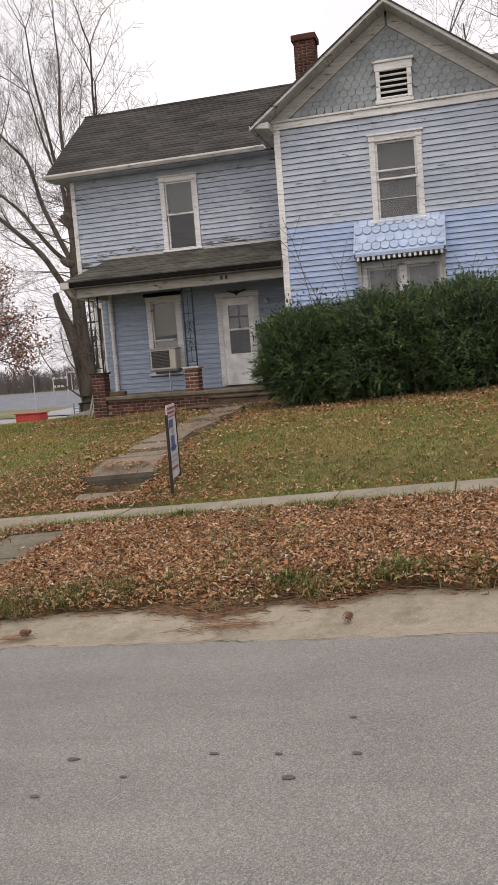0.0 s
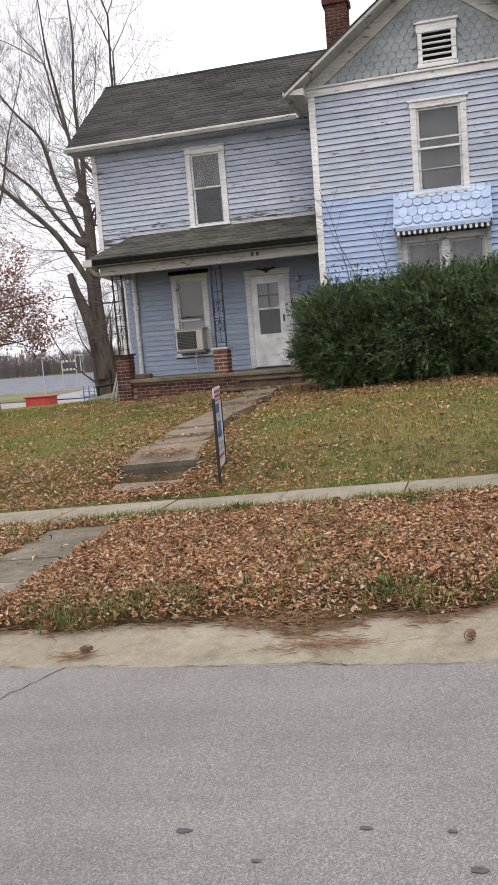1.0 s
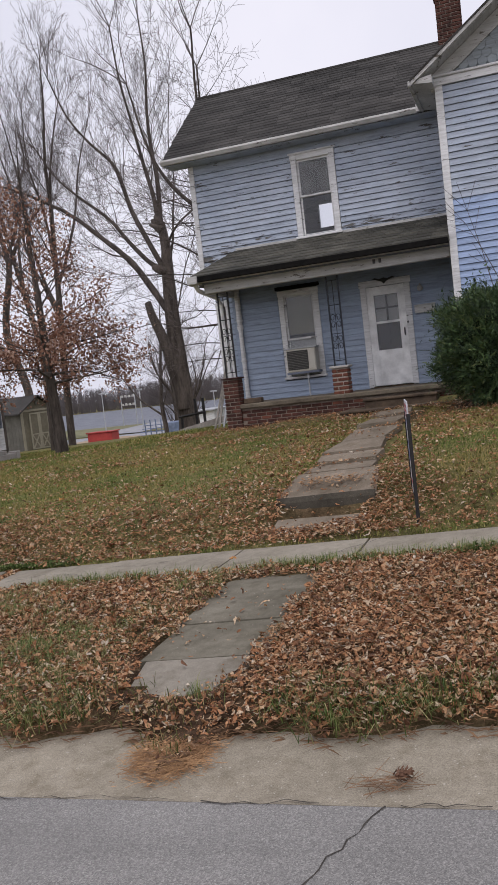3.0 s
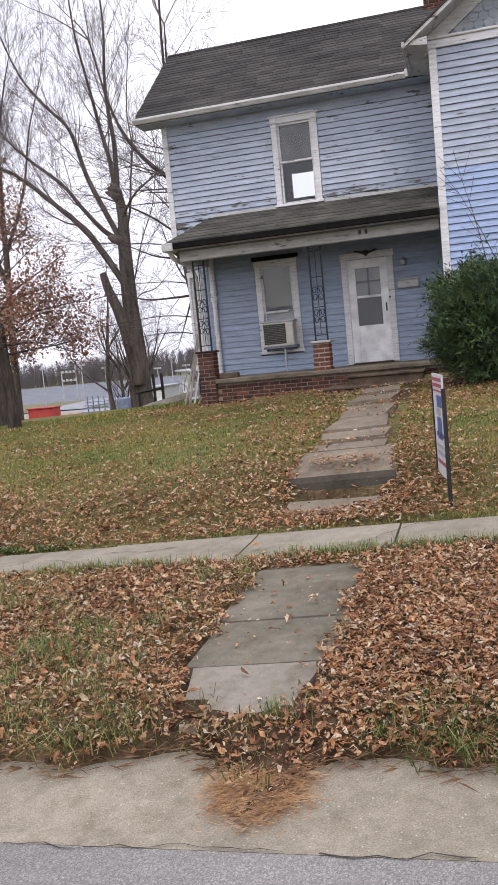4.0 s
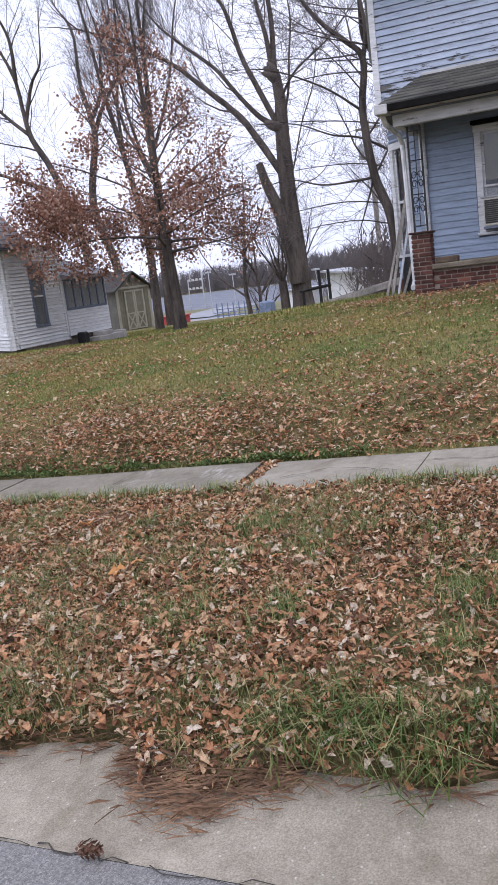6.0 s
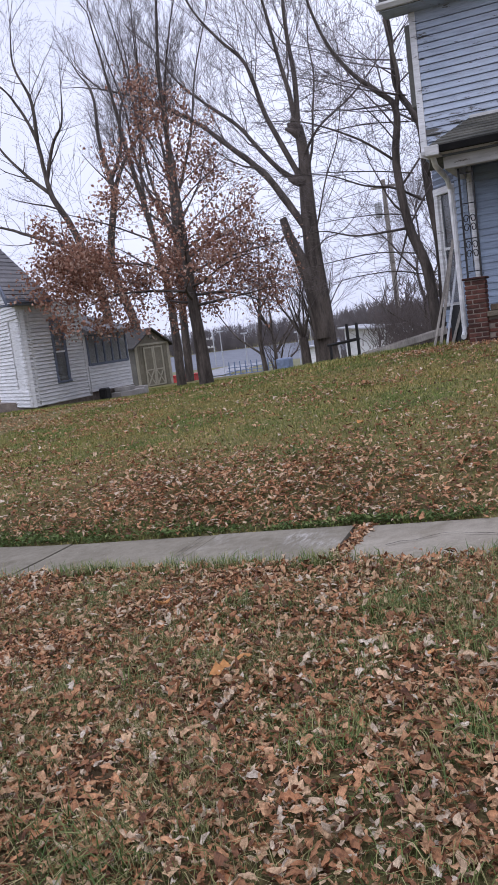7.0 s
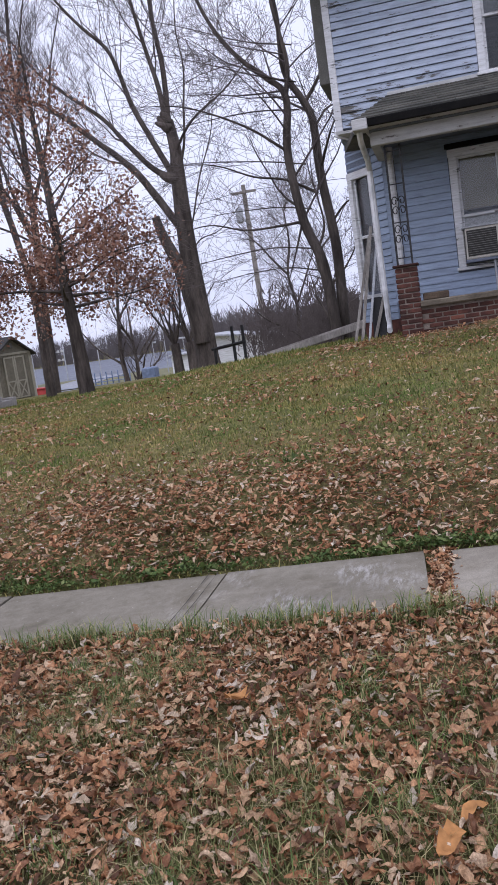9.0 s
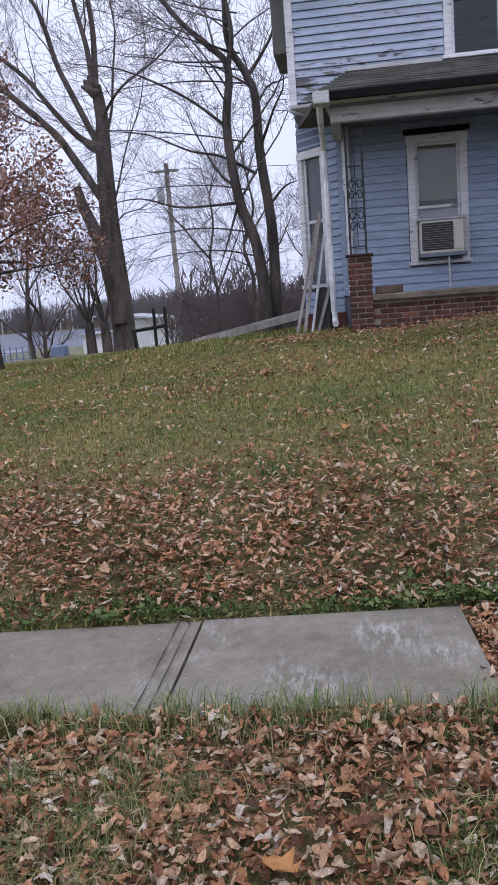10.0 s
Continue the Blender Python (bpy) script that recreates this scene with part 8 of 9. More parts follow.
# ---------------------------------------------------------------- fallen leaves
def leaf_shape(kind):
    """Outline of a leaf from stalk to tip, one metre long, as a fan round its midrib."""
    if kind == "oak":
        half = [(0.0, 0.015), (0.2, 0.17), (0.31, 0.09), (0.46, 0.28), (0.58, 0.13), (0.75, 0.25), (0.84, 0.1), (1.0, 0.015)]
    elif kind == "maple":
        half = [(0.0, 0.03), (0.12, 0.30), (0.32, 0.24), (0.46, 0.40), (0.62, 0.22), (0.85, 0.12), (1.0, 0.0)]
    elif kind == "plain":
        half = [(0.0, 0.03), (0.14, 0.17), (0.34, 0.26), (0.56, 0.27), (0.8, 0.17), (1.0, 0.02)]
    elif kind == "scrap":
        half = [(0.0, 0.1), (0.45, 0.3), (1.0, 0.12)]
    else:
        half = [(0.0, 0.07), (0.3, 0.27), (0.65, 0.16), (0.85, 0.22), (1.0, 0.05)]
    if kind == "flake":
        return np.array([(0.0, 0.0), (0.5, 0.0), (1.0, 0.0), (0.42, 0.27), (0.58, -0.27)]), np.array([(0, 1, 3), (1, 2, 3), (0, 4, 1), (1, 4, 2)])
    n = len(half)
    co = [(u, 0.0) for u, v in half] + [(u, v) for u, v in half] + [(u, -v) for u, v in half]
    tri = []
    for i in range(n - 1):
        tri += [(i, i + 1, n + i + 1), (i, n + i + 1, n + i), (i, 2 * n + i + 1, i + 1), (i, 2 * n + i, 2 * n + i + 1)]
    return np.array(co), np.array(tri)


def rolled(v, k):
    """A width v rolled up to the curvature k: what is left of it, and its rise."""
    k = np.where(np.abs(k) < 1e-3, 1e-3, k)[:, None]
    return np.sin(v * k) / k, (1 - np.cos(v * k)) / k


def scatter_leaves(name, x, y, zoff, size, kinds, mat, label, seed, flat=0.3, curl=1.0):
    g = np.random.default_rng(seed)
    n = len(x)
    z = height(x, y) + zoff
    pick = g.integers(0, len(kinds), n)
    cos_, tris, base = [], [], 0
    for kk, kind in enumerate(kinds):
        idx = np.where(pick == kk)[0]
        if not len(idx):
            continue
        sh, tr = leaf_shape(kind)
        m, c = len(idx), len(sh)
        s = size * (0.38 + 0.75 * g.random(m) ** 2.2) * (1.35 if kind in ("oak", "maple") else 0.88)
        u = (sh[None, :, 0] - 0.5) * s[:, None]
        v = sh[None, :, 1] * s[:, None] * g.uniform(0.6, 1.2, m)[:, None]
        v = v * (1 + g.normal(0, 0.12, (m, c)))
        cup = (np.abs(g.normal(0, 5.6, m)) * np.where(g.random(m) < 0.3, -1, 1)) * curl / s
        arch = g.normal(0, 1.7, m) * curl / s
        v, h1 = rolled(v, cup)
        v = v + g.normal(0, 0.28, m)[:, None] * u * u / s[:, None]
        u, h2 = rolled(u, arch)
        hgt = h1 + h2 + g.normal(0, 0.045, (m, c)) * s[:, None]
        a = g.uniform(0, 2 * np.pi, m)
        tx, ty = g.normal(0, flat, m), g.normal(0, flat, m)
        zz = hgt + u * np.sin(tx)[:, None] + v * np.sin(ty)[:, None]
        u2, v2 = u * np.cos(tx)[:, None] - hgt * np.sin(tx)[:, None], v * np.cos(ty)[:, None] - hgt * np.sin(ty)[:, None]
        X = x[idx][:, None] + u2 * np.cos(a)[:, None] - v2 * np.sin(a)[:, None]
        Y = y[idx][:, None] + u2 * np.sin(a)[:, None] + v2 * np.cos(a)[:, None]
        low = zz.min(1)
        Zc = z[idx][:, None] + zz - low[:, None] * 0.8
        cos_.append(np.stack([X, Y, Zc], -1).reshape(-1, 3))
        tris.append((base + np.arange(m)[:, None, None] * c + tr[None]).reshape(-1, 3))
        base += m * c
    me = arrays_mesh(name, np.concatenate(cos_), np.concatenate(tris), mat)
    me.shade_smooth()
    return tagged(new(name, me), label, "leaves", kind="stuff")


def cover(n, x0, x1, y0, y1, seed, weight):
    g = np.random.default_rng(seed)
    x, y = g.uniform(x0, x1, n), g.uniform(y0, y1, n)
    keep = g.random(n) < weight(x, y)
    return x[keep], y[keep]


def on_slab(x, y, pad=0.0):
    rag = 0.035 * np.sin(y * 9.0) + 0.03 * np.sin(y * 23.0 + x * 5)
    s = (y > walk_front(x) + 0.03 - pad) & (y < walk_front(x) + WALK_W - 0.04 + pad)
    s |= (x > -3.40 + rag - pad + 0.2 * np.clip((6.5 - y) / 0.45, 0, 1)) & (x < -2.70 + rag + pad - 0.14 * np.clip((6.5 - y) / 0.45, 0, 1)) & (y > 6.10) & (y < 8.30)
    s |= (x > -3.60 + rag) & (x < -2.72 + rag) & (y > 10.08) & (y < 16.8)
    return s


LATTICE = np.random.default_rng(19).random((128, 128))


def value_noise(x, y, cell, seed):
    """Smooth random patches, about one cell across."""
    u, v = np.asarray(x, float) / cell + 17.3 * seed + 900, np.asarray(y, float) / cell + 5.7 * seed + 900
    i, j = np.floor(u).astype(int), np.floor(v).astype(int)
    f, h = u - i, v - j
    f, h = f * f * (3 - 2 * f), h * h * (3 - 2 * h)
    at = lambda a, b: LATTICE[a % 128, b % 128]
    return (at(i, j) * (1 - f) + at(i + 1, j) * f) * (1 - h) + (at(i, j + 1) * (1 - f) + at(i + 1, j + 1) * f) * h


def patchy(x, y, s, seed):
    return np.clip(0.5 + 1.1 * (value_noise(x, y, 2.4 / s, seed) - 0.5) + 0.7 * (value_noise(x, y, 0.9 / s, seed + 3) - 0.5) + 0.35 * (value_noise(x, y, 0.35 / s, seed + 6) - 0.5), 0, 1)


# thick on the verge, thinner where grass shows
x, y = cover(122000, -10.2, 4.5, 5.5, 9.1, 101, lambda x, y: np.where(y > walk_front(x) - 0.02, 0, np.clip((y - np.maximum(verge_edge(x), 5.8 + 0.04 * np.sin(x * 31)) + 0.03) / 0.07, 0, 1) * np.clip(0.55 + 0.9 * patchy(x, y, 1.3, 1) + 0.5 * (x > -2.6), 0, 1.2)) * (1 - 0.98 * on_slab(x, y)))
for a, kinds in ((x < -8.6, ("flake",)), ((x >= -8.6) & (x < -3.9), ("oak", "plain", "plain", "plain", "plain", "scrap", "chip")), (x >= -3.9, ("plain", "scrap", "scrap", "flake", "flake"))):
    k = int(a.sum())
    scatter_leaves("fallen_leaves", x[a], y[a], 0.004 + 0.045 * np.random.default_rng(1).random(k), 0.066, kinds, M["leaf"], "dense fallen brown oak and maple leaves on the verge", 201)
x, y = cover(52000, -17.0, 11.0, 5.5, 9.1, 107, lambda x, y: np.where(y > walk_front(x) - 0.02, 0, np.clip((y - verge_edge(x) + 0.03) / 0.07, 0, 1)) * np.where((x > -10.2) & (x < 4.5), 0, 1) * np.clip((x + 17) / 4, 0.1, 1) * np.clip((11 - x) / 4, 0.1, 1))
scatter_leaves("fallen_leaves", x, y, 0.004 + 0.045 * np.random.default_rng(8).random(len(x)), 0.085, ("flake",), M["leaf"], "dry brown leaves thinning out along the verge", 208)
x, y = cover(46000, -10.0, 3.0, 5.6, 9.1, 106, lambda x, y: np.where(y > walk_front(x) - 0.02, 0, np.clip((y - verge_edge(x) + 0.02) / 0.06, 0, 1) * np.clip(0.5 + 0.5 * patchy(x, y, 1.6, 1), 0, 1)) * (1 - on_slab(x, y)))
scatter_leaves("leaf_fragments", x, y, 0.002 + 0.02 * np.random.default_rng(6).random(len(x)), 0.05, ("flake",), M["leaf"], "crumbled bits of dry leaf on the verge", 206, 0.4)
x, y = cover(36000, -2.65, 3.6, 5.7, 9.0, 109, lambda x, y: np.where(y > walk_front(x) - 0.02, 0, np.clip((y - verge_edge(x)) / 0.2, 0, 1)))
scatter_leaves("litter", x, y, 0.022 + 0.03 * np.random.default_rng(4).random(len(x)), 0.062, ("flake", "flake", "scrap"), M["leaf"], "thick drift of dry tan leaves on the verge", 209, 0.18)
# a thick drift on the bank above the sidewalk
def bank_drift(x, y):
    band = np.clip((y - walk_front(x) - WALK_W) / 0.2, 0.6, 1) * np.exp(-(np.maximum(y - walk_front(x) - 1.4, 0) / 0.75) ** 2) * np.clip(2.4 * patchy(x, y, 1.1, 6) - 0.5, 0.15, 1.0) * np.clip((-4.6 - x) / 2.4, 0.45, 1.0) * np.clip((x + 10.6) / 1.8, 0.3, 1.0)
    return np.clip(band + 1.0 * np.exp(-(((x + 3.1) / 1.1) ** 2 + ((y - 10.0) / 0.55) ** 2)) + 0.5 * np.exp(-(((x + 2.5) / 0.3) ** 2 + ((y - 11) / 1.2) ** 2)), 0, 1)


x, y = cover(105000, -13, -0.5, 9.2, 13.2, 104, lambda x, y: np.where(y < walk_front(x) + WALK_W + 0.05, 0, bank_drift(x, y)) * (1 - 0.95 * on_slab(x, y)))
scatter_leaves("bank_leaves", x, y, 0.026 + 0.045 * np.random.default_rng(3).random(len(x)), 0.075, ("plain", "scrap", "scrap", "flake", "flake", "chip"), M["leaf"], "drift of dry brown leaves on the bank", 205, 0.25)
# sparser over the lawn
x, y = cover(150000, -17, 4.5, 9.15, 18.6, 102, lambda x, y: np.where(y < walk_front(x) + WALK_W - 0.02, 0, np.clip(0.07 + 1.3 * np.maximum(patchy(x, y, 0.7, 4) - 0.45, 0) * np.clip((17.5 - y) / 4, 0.25, 1) + 0.9 * np.maximum(patchy(x, y, 2.2, 8) - 0.58, 0) + 0.1 * (x > -2.2) * (y < 12.5) + 0.7 * np.exp(-((y - 16.75) / 0.5) ** 2) * (x > -4.5) + 0.8 * np.exp(-((y - 17.8) / 0.35) ** 2) * (x > -8.2) + 0.5 * (x > -3) * (y > 13.8) * (y < 15.2) * patchy(x, y, 1.1, 9), 0, 1)) * (1 - 0.8 * on_slab(x, y)) * (1 - ((x > -6.9) & (x < -2.2) & (y > 17.88))) * (1 - ((x > -4.4) & (x < -2.3) & (y > 17.0))))
scatter_leaves("lawn_leaves", x, y, 0.012 + 0.035 * np.random.default_rng(2).random(len(x)), 0.088, ("flake",), M["leaf"], "brown leaves strewn over the lawn and bank", 202)
x, y = cover(16000, -24, -6.5, 18.6, 34, 103, lambda x, y: 0.25 + 0.6 * patchy(x, y, 0.8, 3))
scatter_leaves("back_lawn_leaves", x, y, 0.015 + 0 * x, 0.075, ("flake",), M["leaf"], "sparse leaves on the back lawn", 203)
# stray ones on the paving, and thick in the open joints
g = np.random.default_rng(9)
x = np.concatenate([g.uniform(-9, 2, 26), g.uniform(-3.4, -2.7, 7), g.uniform(-3.6, -2.75, 160), g.normal(-6.355, 0.036, 420), g.uniform(-3.62, -2.75, 420)])
y = np.concatenate([walk_front(x[:26]) + g.uniform(0.0, 0.14, 26), g.uniform(6.5, 8.3, 7), g.uniform(11.0, 16.7, 160), g.uniform(8.85, 9.75, 420), g.choice([11.27, 11.82, 12.34, 13.25, 14.85, 16.05], 420) + g.normal(0, 0.06, 420)])
scatter_leaves("stray_leaves", x, y, np.where((x < -6.25) & (x > -6.6), -0.015 + 0.02 * g.random(len(x)), 0.022), 0.06, ("oak", "plain", "chip", "chip"), M["leaf"], "stray leaves blown onto the paving", 204, 0.2)
x, y = g.uniform(-3.5, -2.8, 420), g.normal(10.8, 0.07, 420)
scatter_leaves("straw", x, y, 0.075 + 0.015 * g.random(420), 0.06, ("flake",), M["straw_orange"], "loose tan straw on the first path slab", 207, 0.1, 0.3)
M["leaf_orange"] = random_tones("orange_leaf", [(0.0, (0.46, 0.20, 0.065)), (1.0, (0.52, 0.27, 0.10))], 0.7, 0.2)
for k, (lx, ly, sz) in enumerate(((-6.33, 7.25, 0.13), (-6.27, 7.36, 0.17), (-7.05, 8.05, 0.12), (-5.45, 7.4, 0.13), (-6.9, 11.6, 0.13), (-3.6, 8.9, 0.1))):
    ob = scatter_leaves("maple_leaf", np.array([lx]), np.array([ly]), 0.05, sz, ("maple",), M["leaf_orange"], "single orange maple leaf lying on the litter", 300 + k, 0.15, 0.4)
    ob["kind"] = "thing"
    ob["category"] = "leaf"


# ---------------------------------------------------------------- grass
def blades(name, x, y, hmin, hmax, width, mat, label, seed, bend=0.5, toward=None):
    """Single bent blades; two segments each."""
    g = np.random.default_rng(seed)
    n = len(x)
    z = height(x, y) - 0.005
    h = g.uniform(hmin, hmax, n)
    a = g.uniform(0, 2 * np.pi, n) if toward is None else toward + g.normal(0, 0.8, n)
    lean = g.uniform(0.1, 1.0, n) * bend
    dx, dy = np.cos(a), np.sin(a)
    px, py = -dy, dx
    w_ = width * g.uniform(0.6, 1.3, n)
    b0 = np.stack([x - px * w_, y - py * w_, z], -1)
    b1 = np.stack([x + px * w_, y + py * w_, z], -1)
    mx, my, mz = x + dx * lean * h * 0.35, y + dy * lean * h * 0.35, z + h * 0.6
    m0 = np.stack([mx - px * w_ * 0.7, my - py * w_ * 0.7, mz], -1)
    m1 = np.stack([mx + px * w_ * 0.7, my + py * w_ * 0.7, mz], -1)
    tp = np.stack([x + dx * lean * h, y + dy * lean * h, z + h * (1 - 0.35 * lean)], -1)
    co = np.stack([b0, b1, m1, m0, tp], 1).reshape(-1, 3)
    i = np.arange(n) * 5
    tri = np.concatenate([np.stack([i, i + 1, i + 2], 1), np.stack([i, i + 2, i + 3], 1), np.stack([i + 3, i + 2, i + 4], 1)])
    me = arrays_mesh(name, co, tri, mat)
    return tagged(new(name, me), label, "grass", kind="stuff")


def short_grass(name, x, y, hmin, hmax, width, mat, label, seed):
    """A worn mat of short blades that lie every way."""
    g = np.random.default_rng(seed)
    n = len(x)
    z = height(x, y) - 0.004
    h = g.uniform(hmin, hmax, n)
    a = g.uniform(0, 2 * np.pi, n)
    el = g.uniform(0.25, 1.25, n)
    dx, dy, dz = np.cos(a) * np.cos(el), np.sin(a) * np.cos(el), np.sin(el)
    px, py = -np.sin(a) * width, np.cos(a) * width
    co = np.stack([np.stack([x - px, y - py, z], -1), np.stack([x + px, y + py, z], -1), np.stack([x + dx * h, y + dy * h, z + dz * h], -1)], 1).reshape(-1, 3)
    return tagged(new(name, arrays_mesh(name, co, np.arange(3 * n).reshape(-1, 3), mat)), label, "grass", kind="stuff")


grassy = lambda x, y: (1 - on_slab(x, y, 0.03)) * (1 - ((x > -6.6) & (x < -2.2) & (y > 17.2))) * (1 - ((x > -2.4) & (y > 15.3)))
x, y = cover(560000, -14, 4.5, 9.2, 18.2, 111, lambda x, y: grassy(x, y) * np.where(y < walk_front(x) + WALK_W - 0.03, 0, (0.5 + 0.5 * patchy(x, y, 0.8, 5)) * (1 - 0.6 * bank_drift(x, y) * (x < -0.5))))
short_grass("lawn_grass", x, y, 0.022, 0.06, 0.0045, M["grass"], "short patchy green and tan lawn grass", 211)
x, y = cover(130000, -24, -6.6, 18.0, 33, 112, lambda x, y: 0.4 + 0.6 * patchy(x, y, 0.6, 6))
short_grass("back_grass", x, y, 0.05, 0.11, 0.011, M["grass"], "short patchy grass on the back lawn", 212)
x, y = cover(330000, -12.0, 3.5, 5.75, 9.1, 113, lambda x, y: grassy(x, y) * np.where(y > walk_front(x) - 0.01, 0, np.clip((y - verge_edge(x)) / 0.05, 0, 1) * (np.where(x < -4.5, 0.10, 0.03) + np.where(x < -5.2, 1.7, 0.9) * np.clip(patchy(x, y, 1.9, 7) - 0.3, 0, 1) * np.clip(patchy(x, y, 5.0, 12) * 3.2 - 1.45, 0, 1)) * np.where(x > -2.5, 0.14, 1.0)))
blades("verge_grass", x, y, 0.05, 0.11, 0.0018, M["grass_tall"], "olive grass blades between the leaves of the verge", 213, 1.5)


def tufts(centres, per, rad, hmin, hmax, width, name, mat, label, seed, bend=0.9, toward=None):
    g = np.random.default_rng(seed)
    c = np.array(centres)
    x = np.repeat(c[:, 0], per) + g.normal(0, rad, len(c) * per)
    y = np.repeat(c[:, 1], per) + g.normal(0, rad, len(c) * per)
    return blades(name, x, y, hmin, hmax, width, mat, label, seed, bend, toward)


g = np.random.default_rng(77)
cx = g.uniform(-12, 4, 420)
cx = cx[patchy(cx, 0 * cx, 2.3, 1) > g.random(420) * 0.9]
edge = np.stack([cx, verge_edge(cx) + g.uniform(0.02, 0.3, len(cx))], 1)
tufts(edge, 16, 0.05, 0.03, 0.13, 0.0032, "edge_grass", M["grass_tall"], "long grass tufts hanging over the gutter edge", 78, 1.6, -1.57)
cx = g.uniform(-12, 4, 900)
cx = cx[0.15 + patchy(cx, 0 * cx + 1, 2.4, 3) > g.random(900)]
tufts(np.stack([cx, walk_front(cx) - g.uniform(0.01, 0.16, len(cx))], 1), 22, 0.035, 0.05, 0.15, 0.0022, "walk_edge_grass", M["grass_green"], "grass tufts along the sidewalk edge", 79, 1.1)
cx, cy = g.uniform(-11, 3, 1100), g.uniform(5.95, 8.95, 1100)
ok = ~on_slab(cx, cy, 0.08) & (cy < walk_front(cx)) & (patchy(cx, cy, 1.3, 1) < 0.60 - 0.5 * g.random(1100) + 0.26 * (cx < -5) - 0.14 * (cx > -5) - 0.2 * (cx > -2.5))
tufts(np.stack([cx[ok], cy[ok]], 1), 60, 0.06, 0.05, 0.13, 0.0021, "verge_tufts", M["grass_green"], "green grass tufts pushing through the leaf litter", 80, 1.6)
# clover along the far side of the walk
cx = g.uniform(-12, -4.6, 11000)
cx = cx[(patchy(cx, 0 * cx + 3, 2.1, 5) - 0.3) * 2.0 > g.random(11000)]
cy = walk_front(cx) + WALK_W + np.abs(g.normal(0.03, 0.12, len(cx)))
scatter_leaves("ground_ivy", cx, cy, 0.01 + 0.04 * g.random(len(cx)), 0.044, ("scrap",), M["weed"], "low bright green weeds along the sidewalk", 81, 0.5, 0.3)
for k, (wx, wy) in enumerate(((0.05, 5.98), (0.85, 6.02), (-1.55, 8.38), (0.1, 8.1), (-7.3, 10.9))):
    m_ = 70
    scatter_leaves("weed", wx + g.normal(0, 0.07, m_), wy + g.normal(0, 0.05, m_), 0.02 + 0.05 * g.random(m_), 0.06, ("plain",), M["weed"], "small leafy green weed on the verge", 320 + k, 0.7, 0.6)

# ---------------------------------------------------------------- debris in the gutter
def debris(name, cx, cy, n, spread, length, label, seed, mat="straw"):
    """Sticks and needles in a loose heap."""
    R = random.Random(seed)
    cv, ct = [], []
    for k in range(n):
        x, y = R.gauss(cx, spread[0]), R.gauss(cy, spread[1])
        a = R.gauss(0.1, 0.7)
        l_ = R.uniform(*length)
        z = float(street(x)) + float(np.interp(y, [5.2, 5.5, 5.75, 6.3], [-0.014, -0.012, 0.008, 0.03])) + 0.004 + abs(R.gauss(0, 0.012))
        dx, dy, wd = math.cos(a) * l_ / 2, math.sin(a) * l_ / 2, R.uniform(0.0006, 0.0013)
        px, py = -math.sin(a) * wd, math.cos(a) * wd
        dz = R.gauss(0, 0.01)
        i = len(cv)
        cv += [(x - dx - px, y - dy - py, z), (x - dx + px, y - dy + py, z), (x + dx + px, y + dy + py, z + dz), (x + dx - px, y + dy - py, z + dz), (x - dx, y - dy, z + wd * 2), (x + dx, y + dy, z + dz + wd * 2)]
        ct += [(i, i + 3, i + 5), (i, i + 5, i + 4), (i + 1, i + 4, i + 5), (i + 1, i + 5, i + 2)]
    return tagged(new(name, arrays_mesh(name, np.array(cv), np.array(ct), M[mat])), label, "debris", kind="stuff")


debris("twig_heap", -0.22, 5.45, 110, (0.16, 0.04), (0.06, 0.28), "small heap of dead twigs and needles in the gutter", 91)
debris("twig_heap", -1.72, 5.42, 50, (0.06, 0.03), (0.05, 0.2), "small heap of dead twigs and needles in the gutter", 92)
debris("twig_heap", -2.79, 5.69, 7000, (0.085, 0.085), (0.015, 0.05), "matted orange-brown needles spilling into the gutter", 93, "straw_orange")


def needle_mat(name, n, x0, x1, seed, label, reach=0.05):
    """Long needles washed against the verge, lying mostly along it."""
    g = np.random.default_rng(seed)
    x = g.uniform(x0, x1, n)
    x = x[0.15 + patchy(x, 0 * x, 1.9, seed) > g.random(n)]
    n = len(x)
    y = verge_edge(x) + 0.025 + g.normal(0, reach * 0.8, n)
    z = street(x) + np.interp(y, [5.2, 5.5, 5.75, 6.3], [-0.014, -0.012, 0.008, 0.03]) + np.clip((y - verge_edge(x)) / 0.1, 0, 1) * 0.055 + 0.004 + np.abs(g.normal(0, 0.012, n))
    a, l_, wd = g.normal(0.15, 0.6, n), g.uniform(0.04, 0.13, n), g.uniform(0.0009, 0.0021, n)
    dx, dy = np.cos(a) * l_ / 2, np.sin(a) * l_ / 2
    px, py = -np.sin(a) * wd, np.cos(a) * wd
    dz = g.normal(0, 0.008, n)
    co = np.stack([np.stack([x - dx - px, y - dy - py, z], -1), np.stack([x - dx + px, y - dy + py, z], -1), np.stack([x + dx, y + dy, z + dz], -1), np.stack([x, y, z + 0.006], -1)], 1).reshape(-1, 3)
    i = np.arange(n) * 4
    tri = np.concatenate([np.stack([i, i + 3, i + 1], 1), np.stack([i + 1, i + 3, i + 2], 1), np.stack([i, i + 2, i + 3], 1)])
    return tagged(new(name, arrays_mesh(name, co, tri, M["straw"])), label, "debris", kind="stuff")


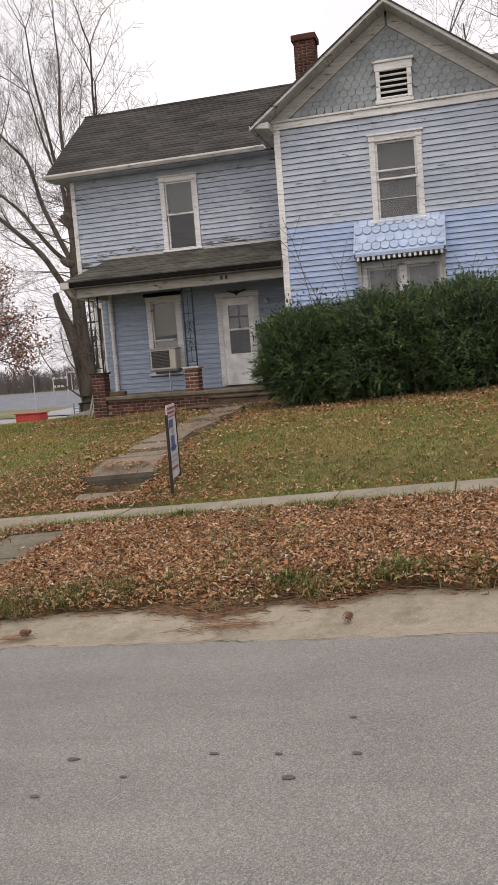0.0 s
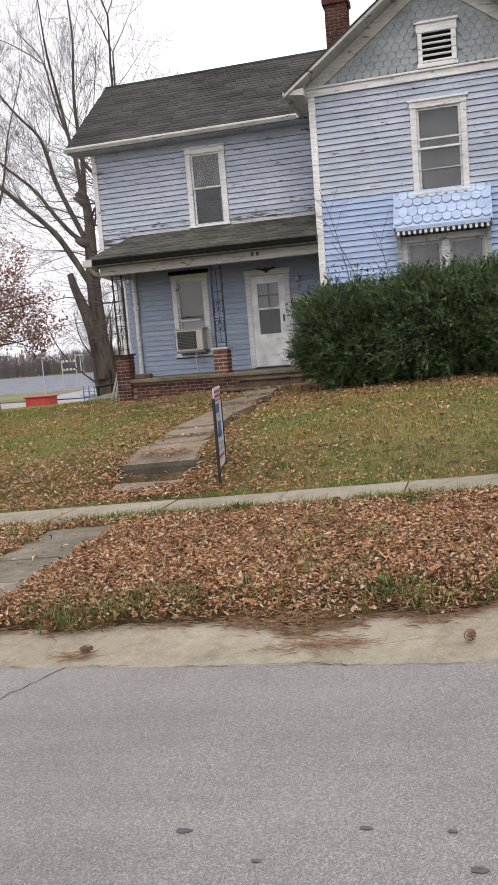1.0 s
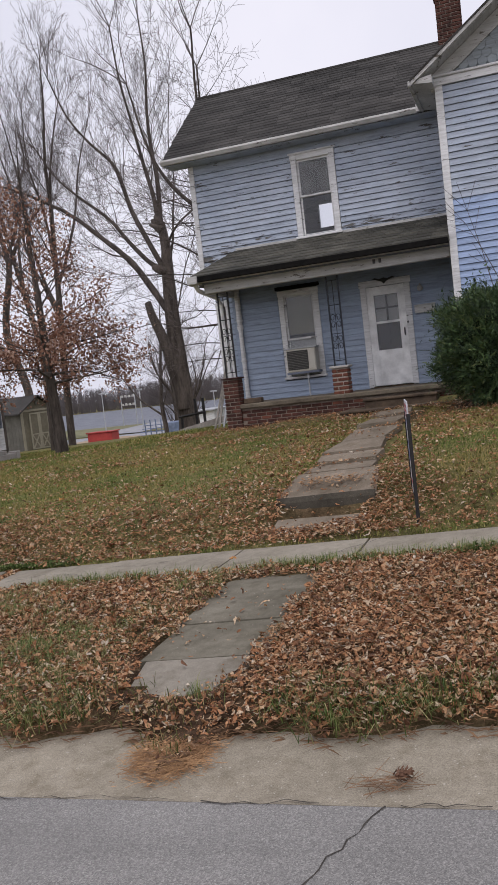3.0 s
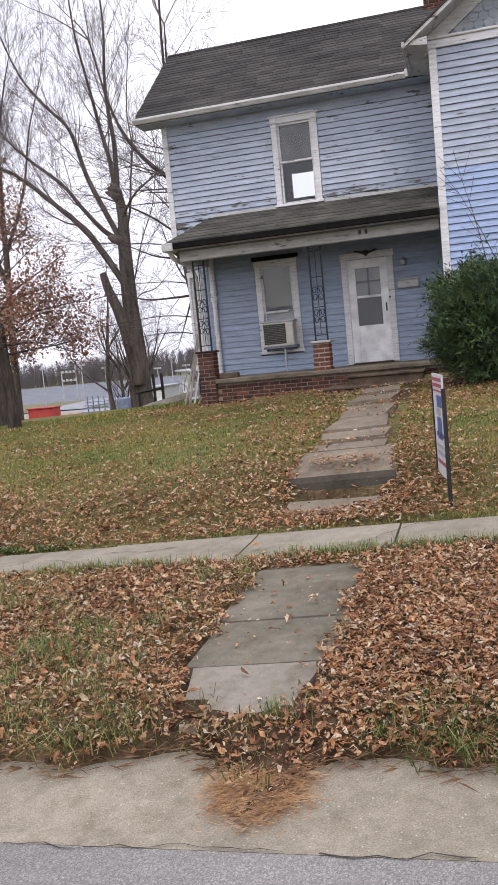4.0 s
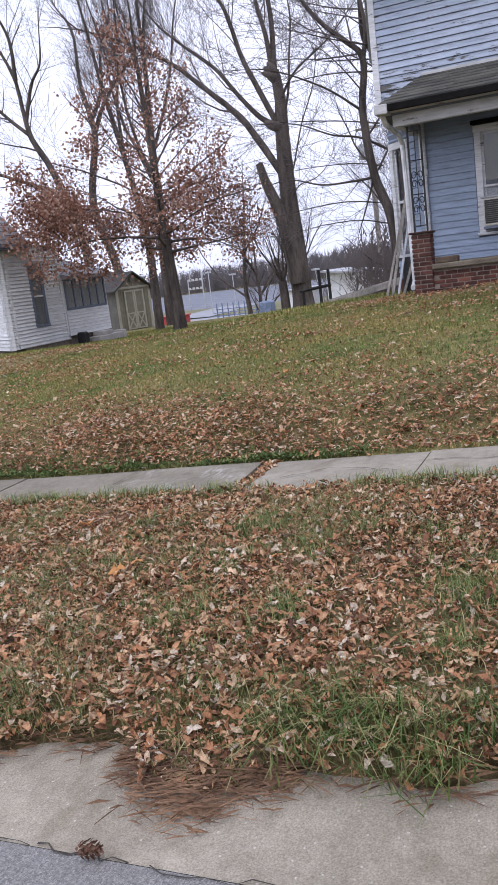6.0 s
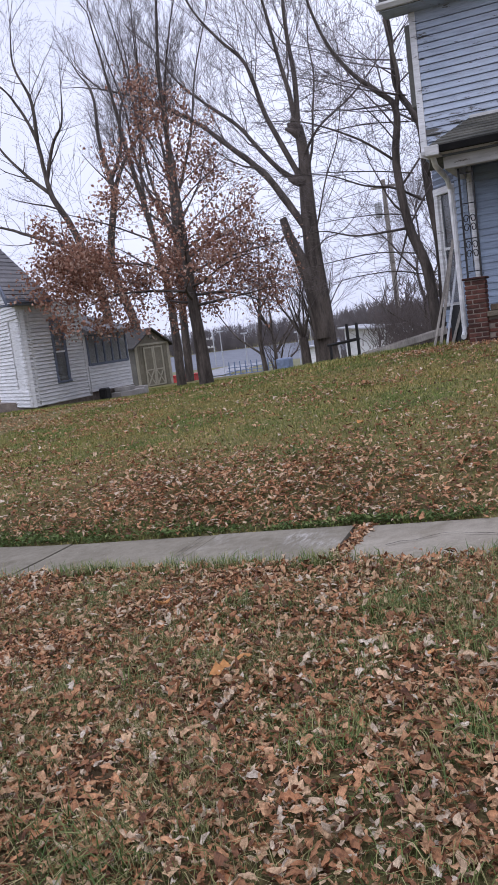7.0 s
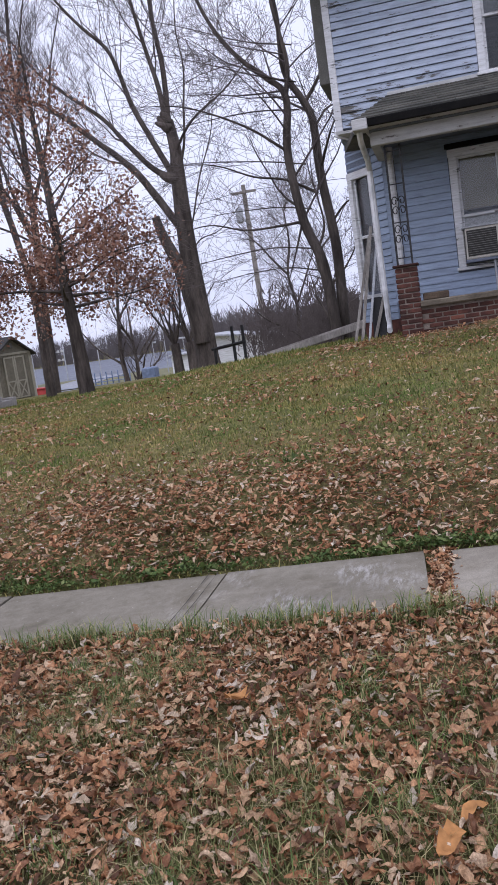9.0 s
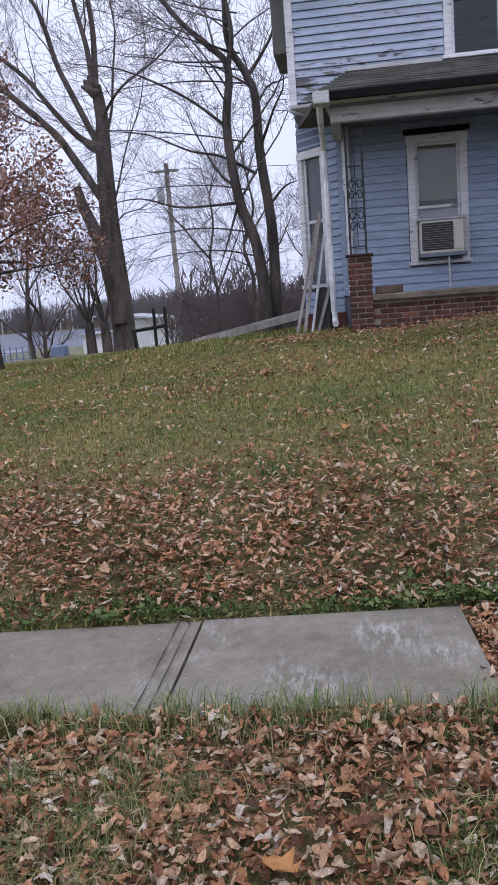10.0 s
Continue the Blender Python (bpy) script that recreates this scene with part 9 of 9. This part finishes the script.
needle_mat("needle_mat", 2200, -9.0, 3.5, 94, "matted brown needles along the verge edge")
needle_mat("needle_mat", 1600, -5.5, -4.8, 95, "matted brown needles spilling onto the gutter", 0.09)
needle_mat("needle_mat", 1500, -0.9, 0.6, 96, "matted brown needles spilling onto the gutter", 0.08)
# long grass leaning over the gutter
g = np.random.default_rng(83)
cx = np.concatenate([g.uniform(-4.95, -4.15, 34), g.uniform(-3.75, -3.5, 8), g.uniform(-2.45, -1.1, 26), g.uniform(-8.5, -6.0, 40), g.uniform(-0.9, 2.5, 22)])
tufts(np.stack([cx, verge_edge(cx) + 0.05 + np.abs(g.normal(0.06, 0.14, len(cx)))], 1), 20, 0.06, 0.07, 0.20, 0.003, "overhanging_grass", M["grass_green"], "long green grass leaning over the gutter", 84, 1.7, -1.57)


def pine_cone(x, y, turn, label):
    z = float(street(x)) + 0.012
    bm = bmesh.new()
    for k in range(46):
        f = k / 45
        a = k * 2.4
        r_ = 0.026 * math.sin(math.pi * min(1, f * 0.85 + 0.15)) + 0.006
        p = Vector((-0.05 + 0.1 * f, r_ * math.cos(a), 0.024 + r_ * math.sin(a)))
        q = p + Vector((0.012, 0.012 * math.cos(a), 0.012 * math.sin(a)))
        s_ = Vector((0, -math.sin(a), math.cos(a))) * 0.009
        v = [bm.verts.new(c) for c in (p - s_, p + s_, q + s_ * 0.6, q - s_ * 0.6, p - Vector((0.008, 0, 0)))]
        bm.faces.new((v[0], v[1], v[2], v[3]))
        bm.faces.new((v[1], v[0], v[4]))
    bmesh.ops.create_icosphere(bm, subdivisions=1, radius=0.02, matrix=Matrix.Translation((0, 0, 0.024)) @ Matrix.Diagonal((2.3, 1, 1, 1)))
    bmesh.ops.transform(bm, matrix=Matrix.Translation((x, y, z)) @ Matrix.Rotation(turn, 4, "Z") @ Matrix.Scale(0.72, 4), verts=bm.verts)
    return solid("pine_cone", bm, M["cone"], label, "pine cone", "pine cones")


pine_cone(-5.32, 5.42, 0.2, "brown pine cone lying in the concrete gutter")
pine_cone(-1.66, 5.44, 0.6, "brown pine cone caught in twigs in the gutter")
pine_cone(0.55, 5.42, 1.2, "brown pine cone lying in the concrete gutter")
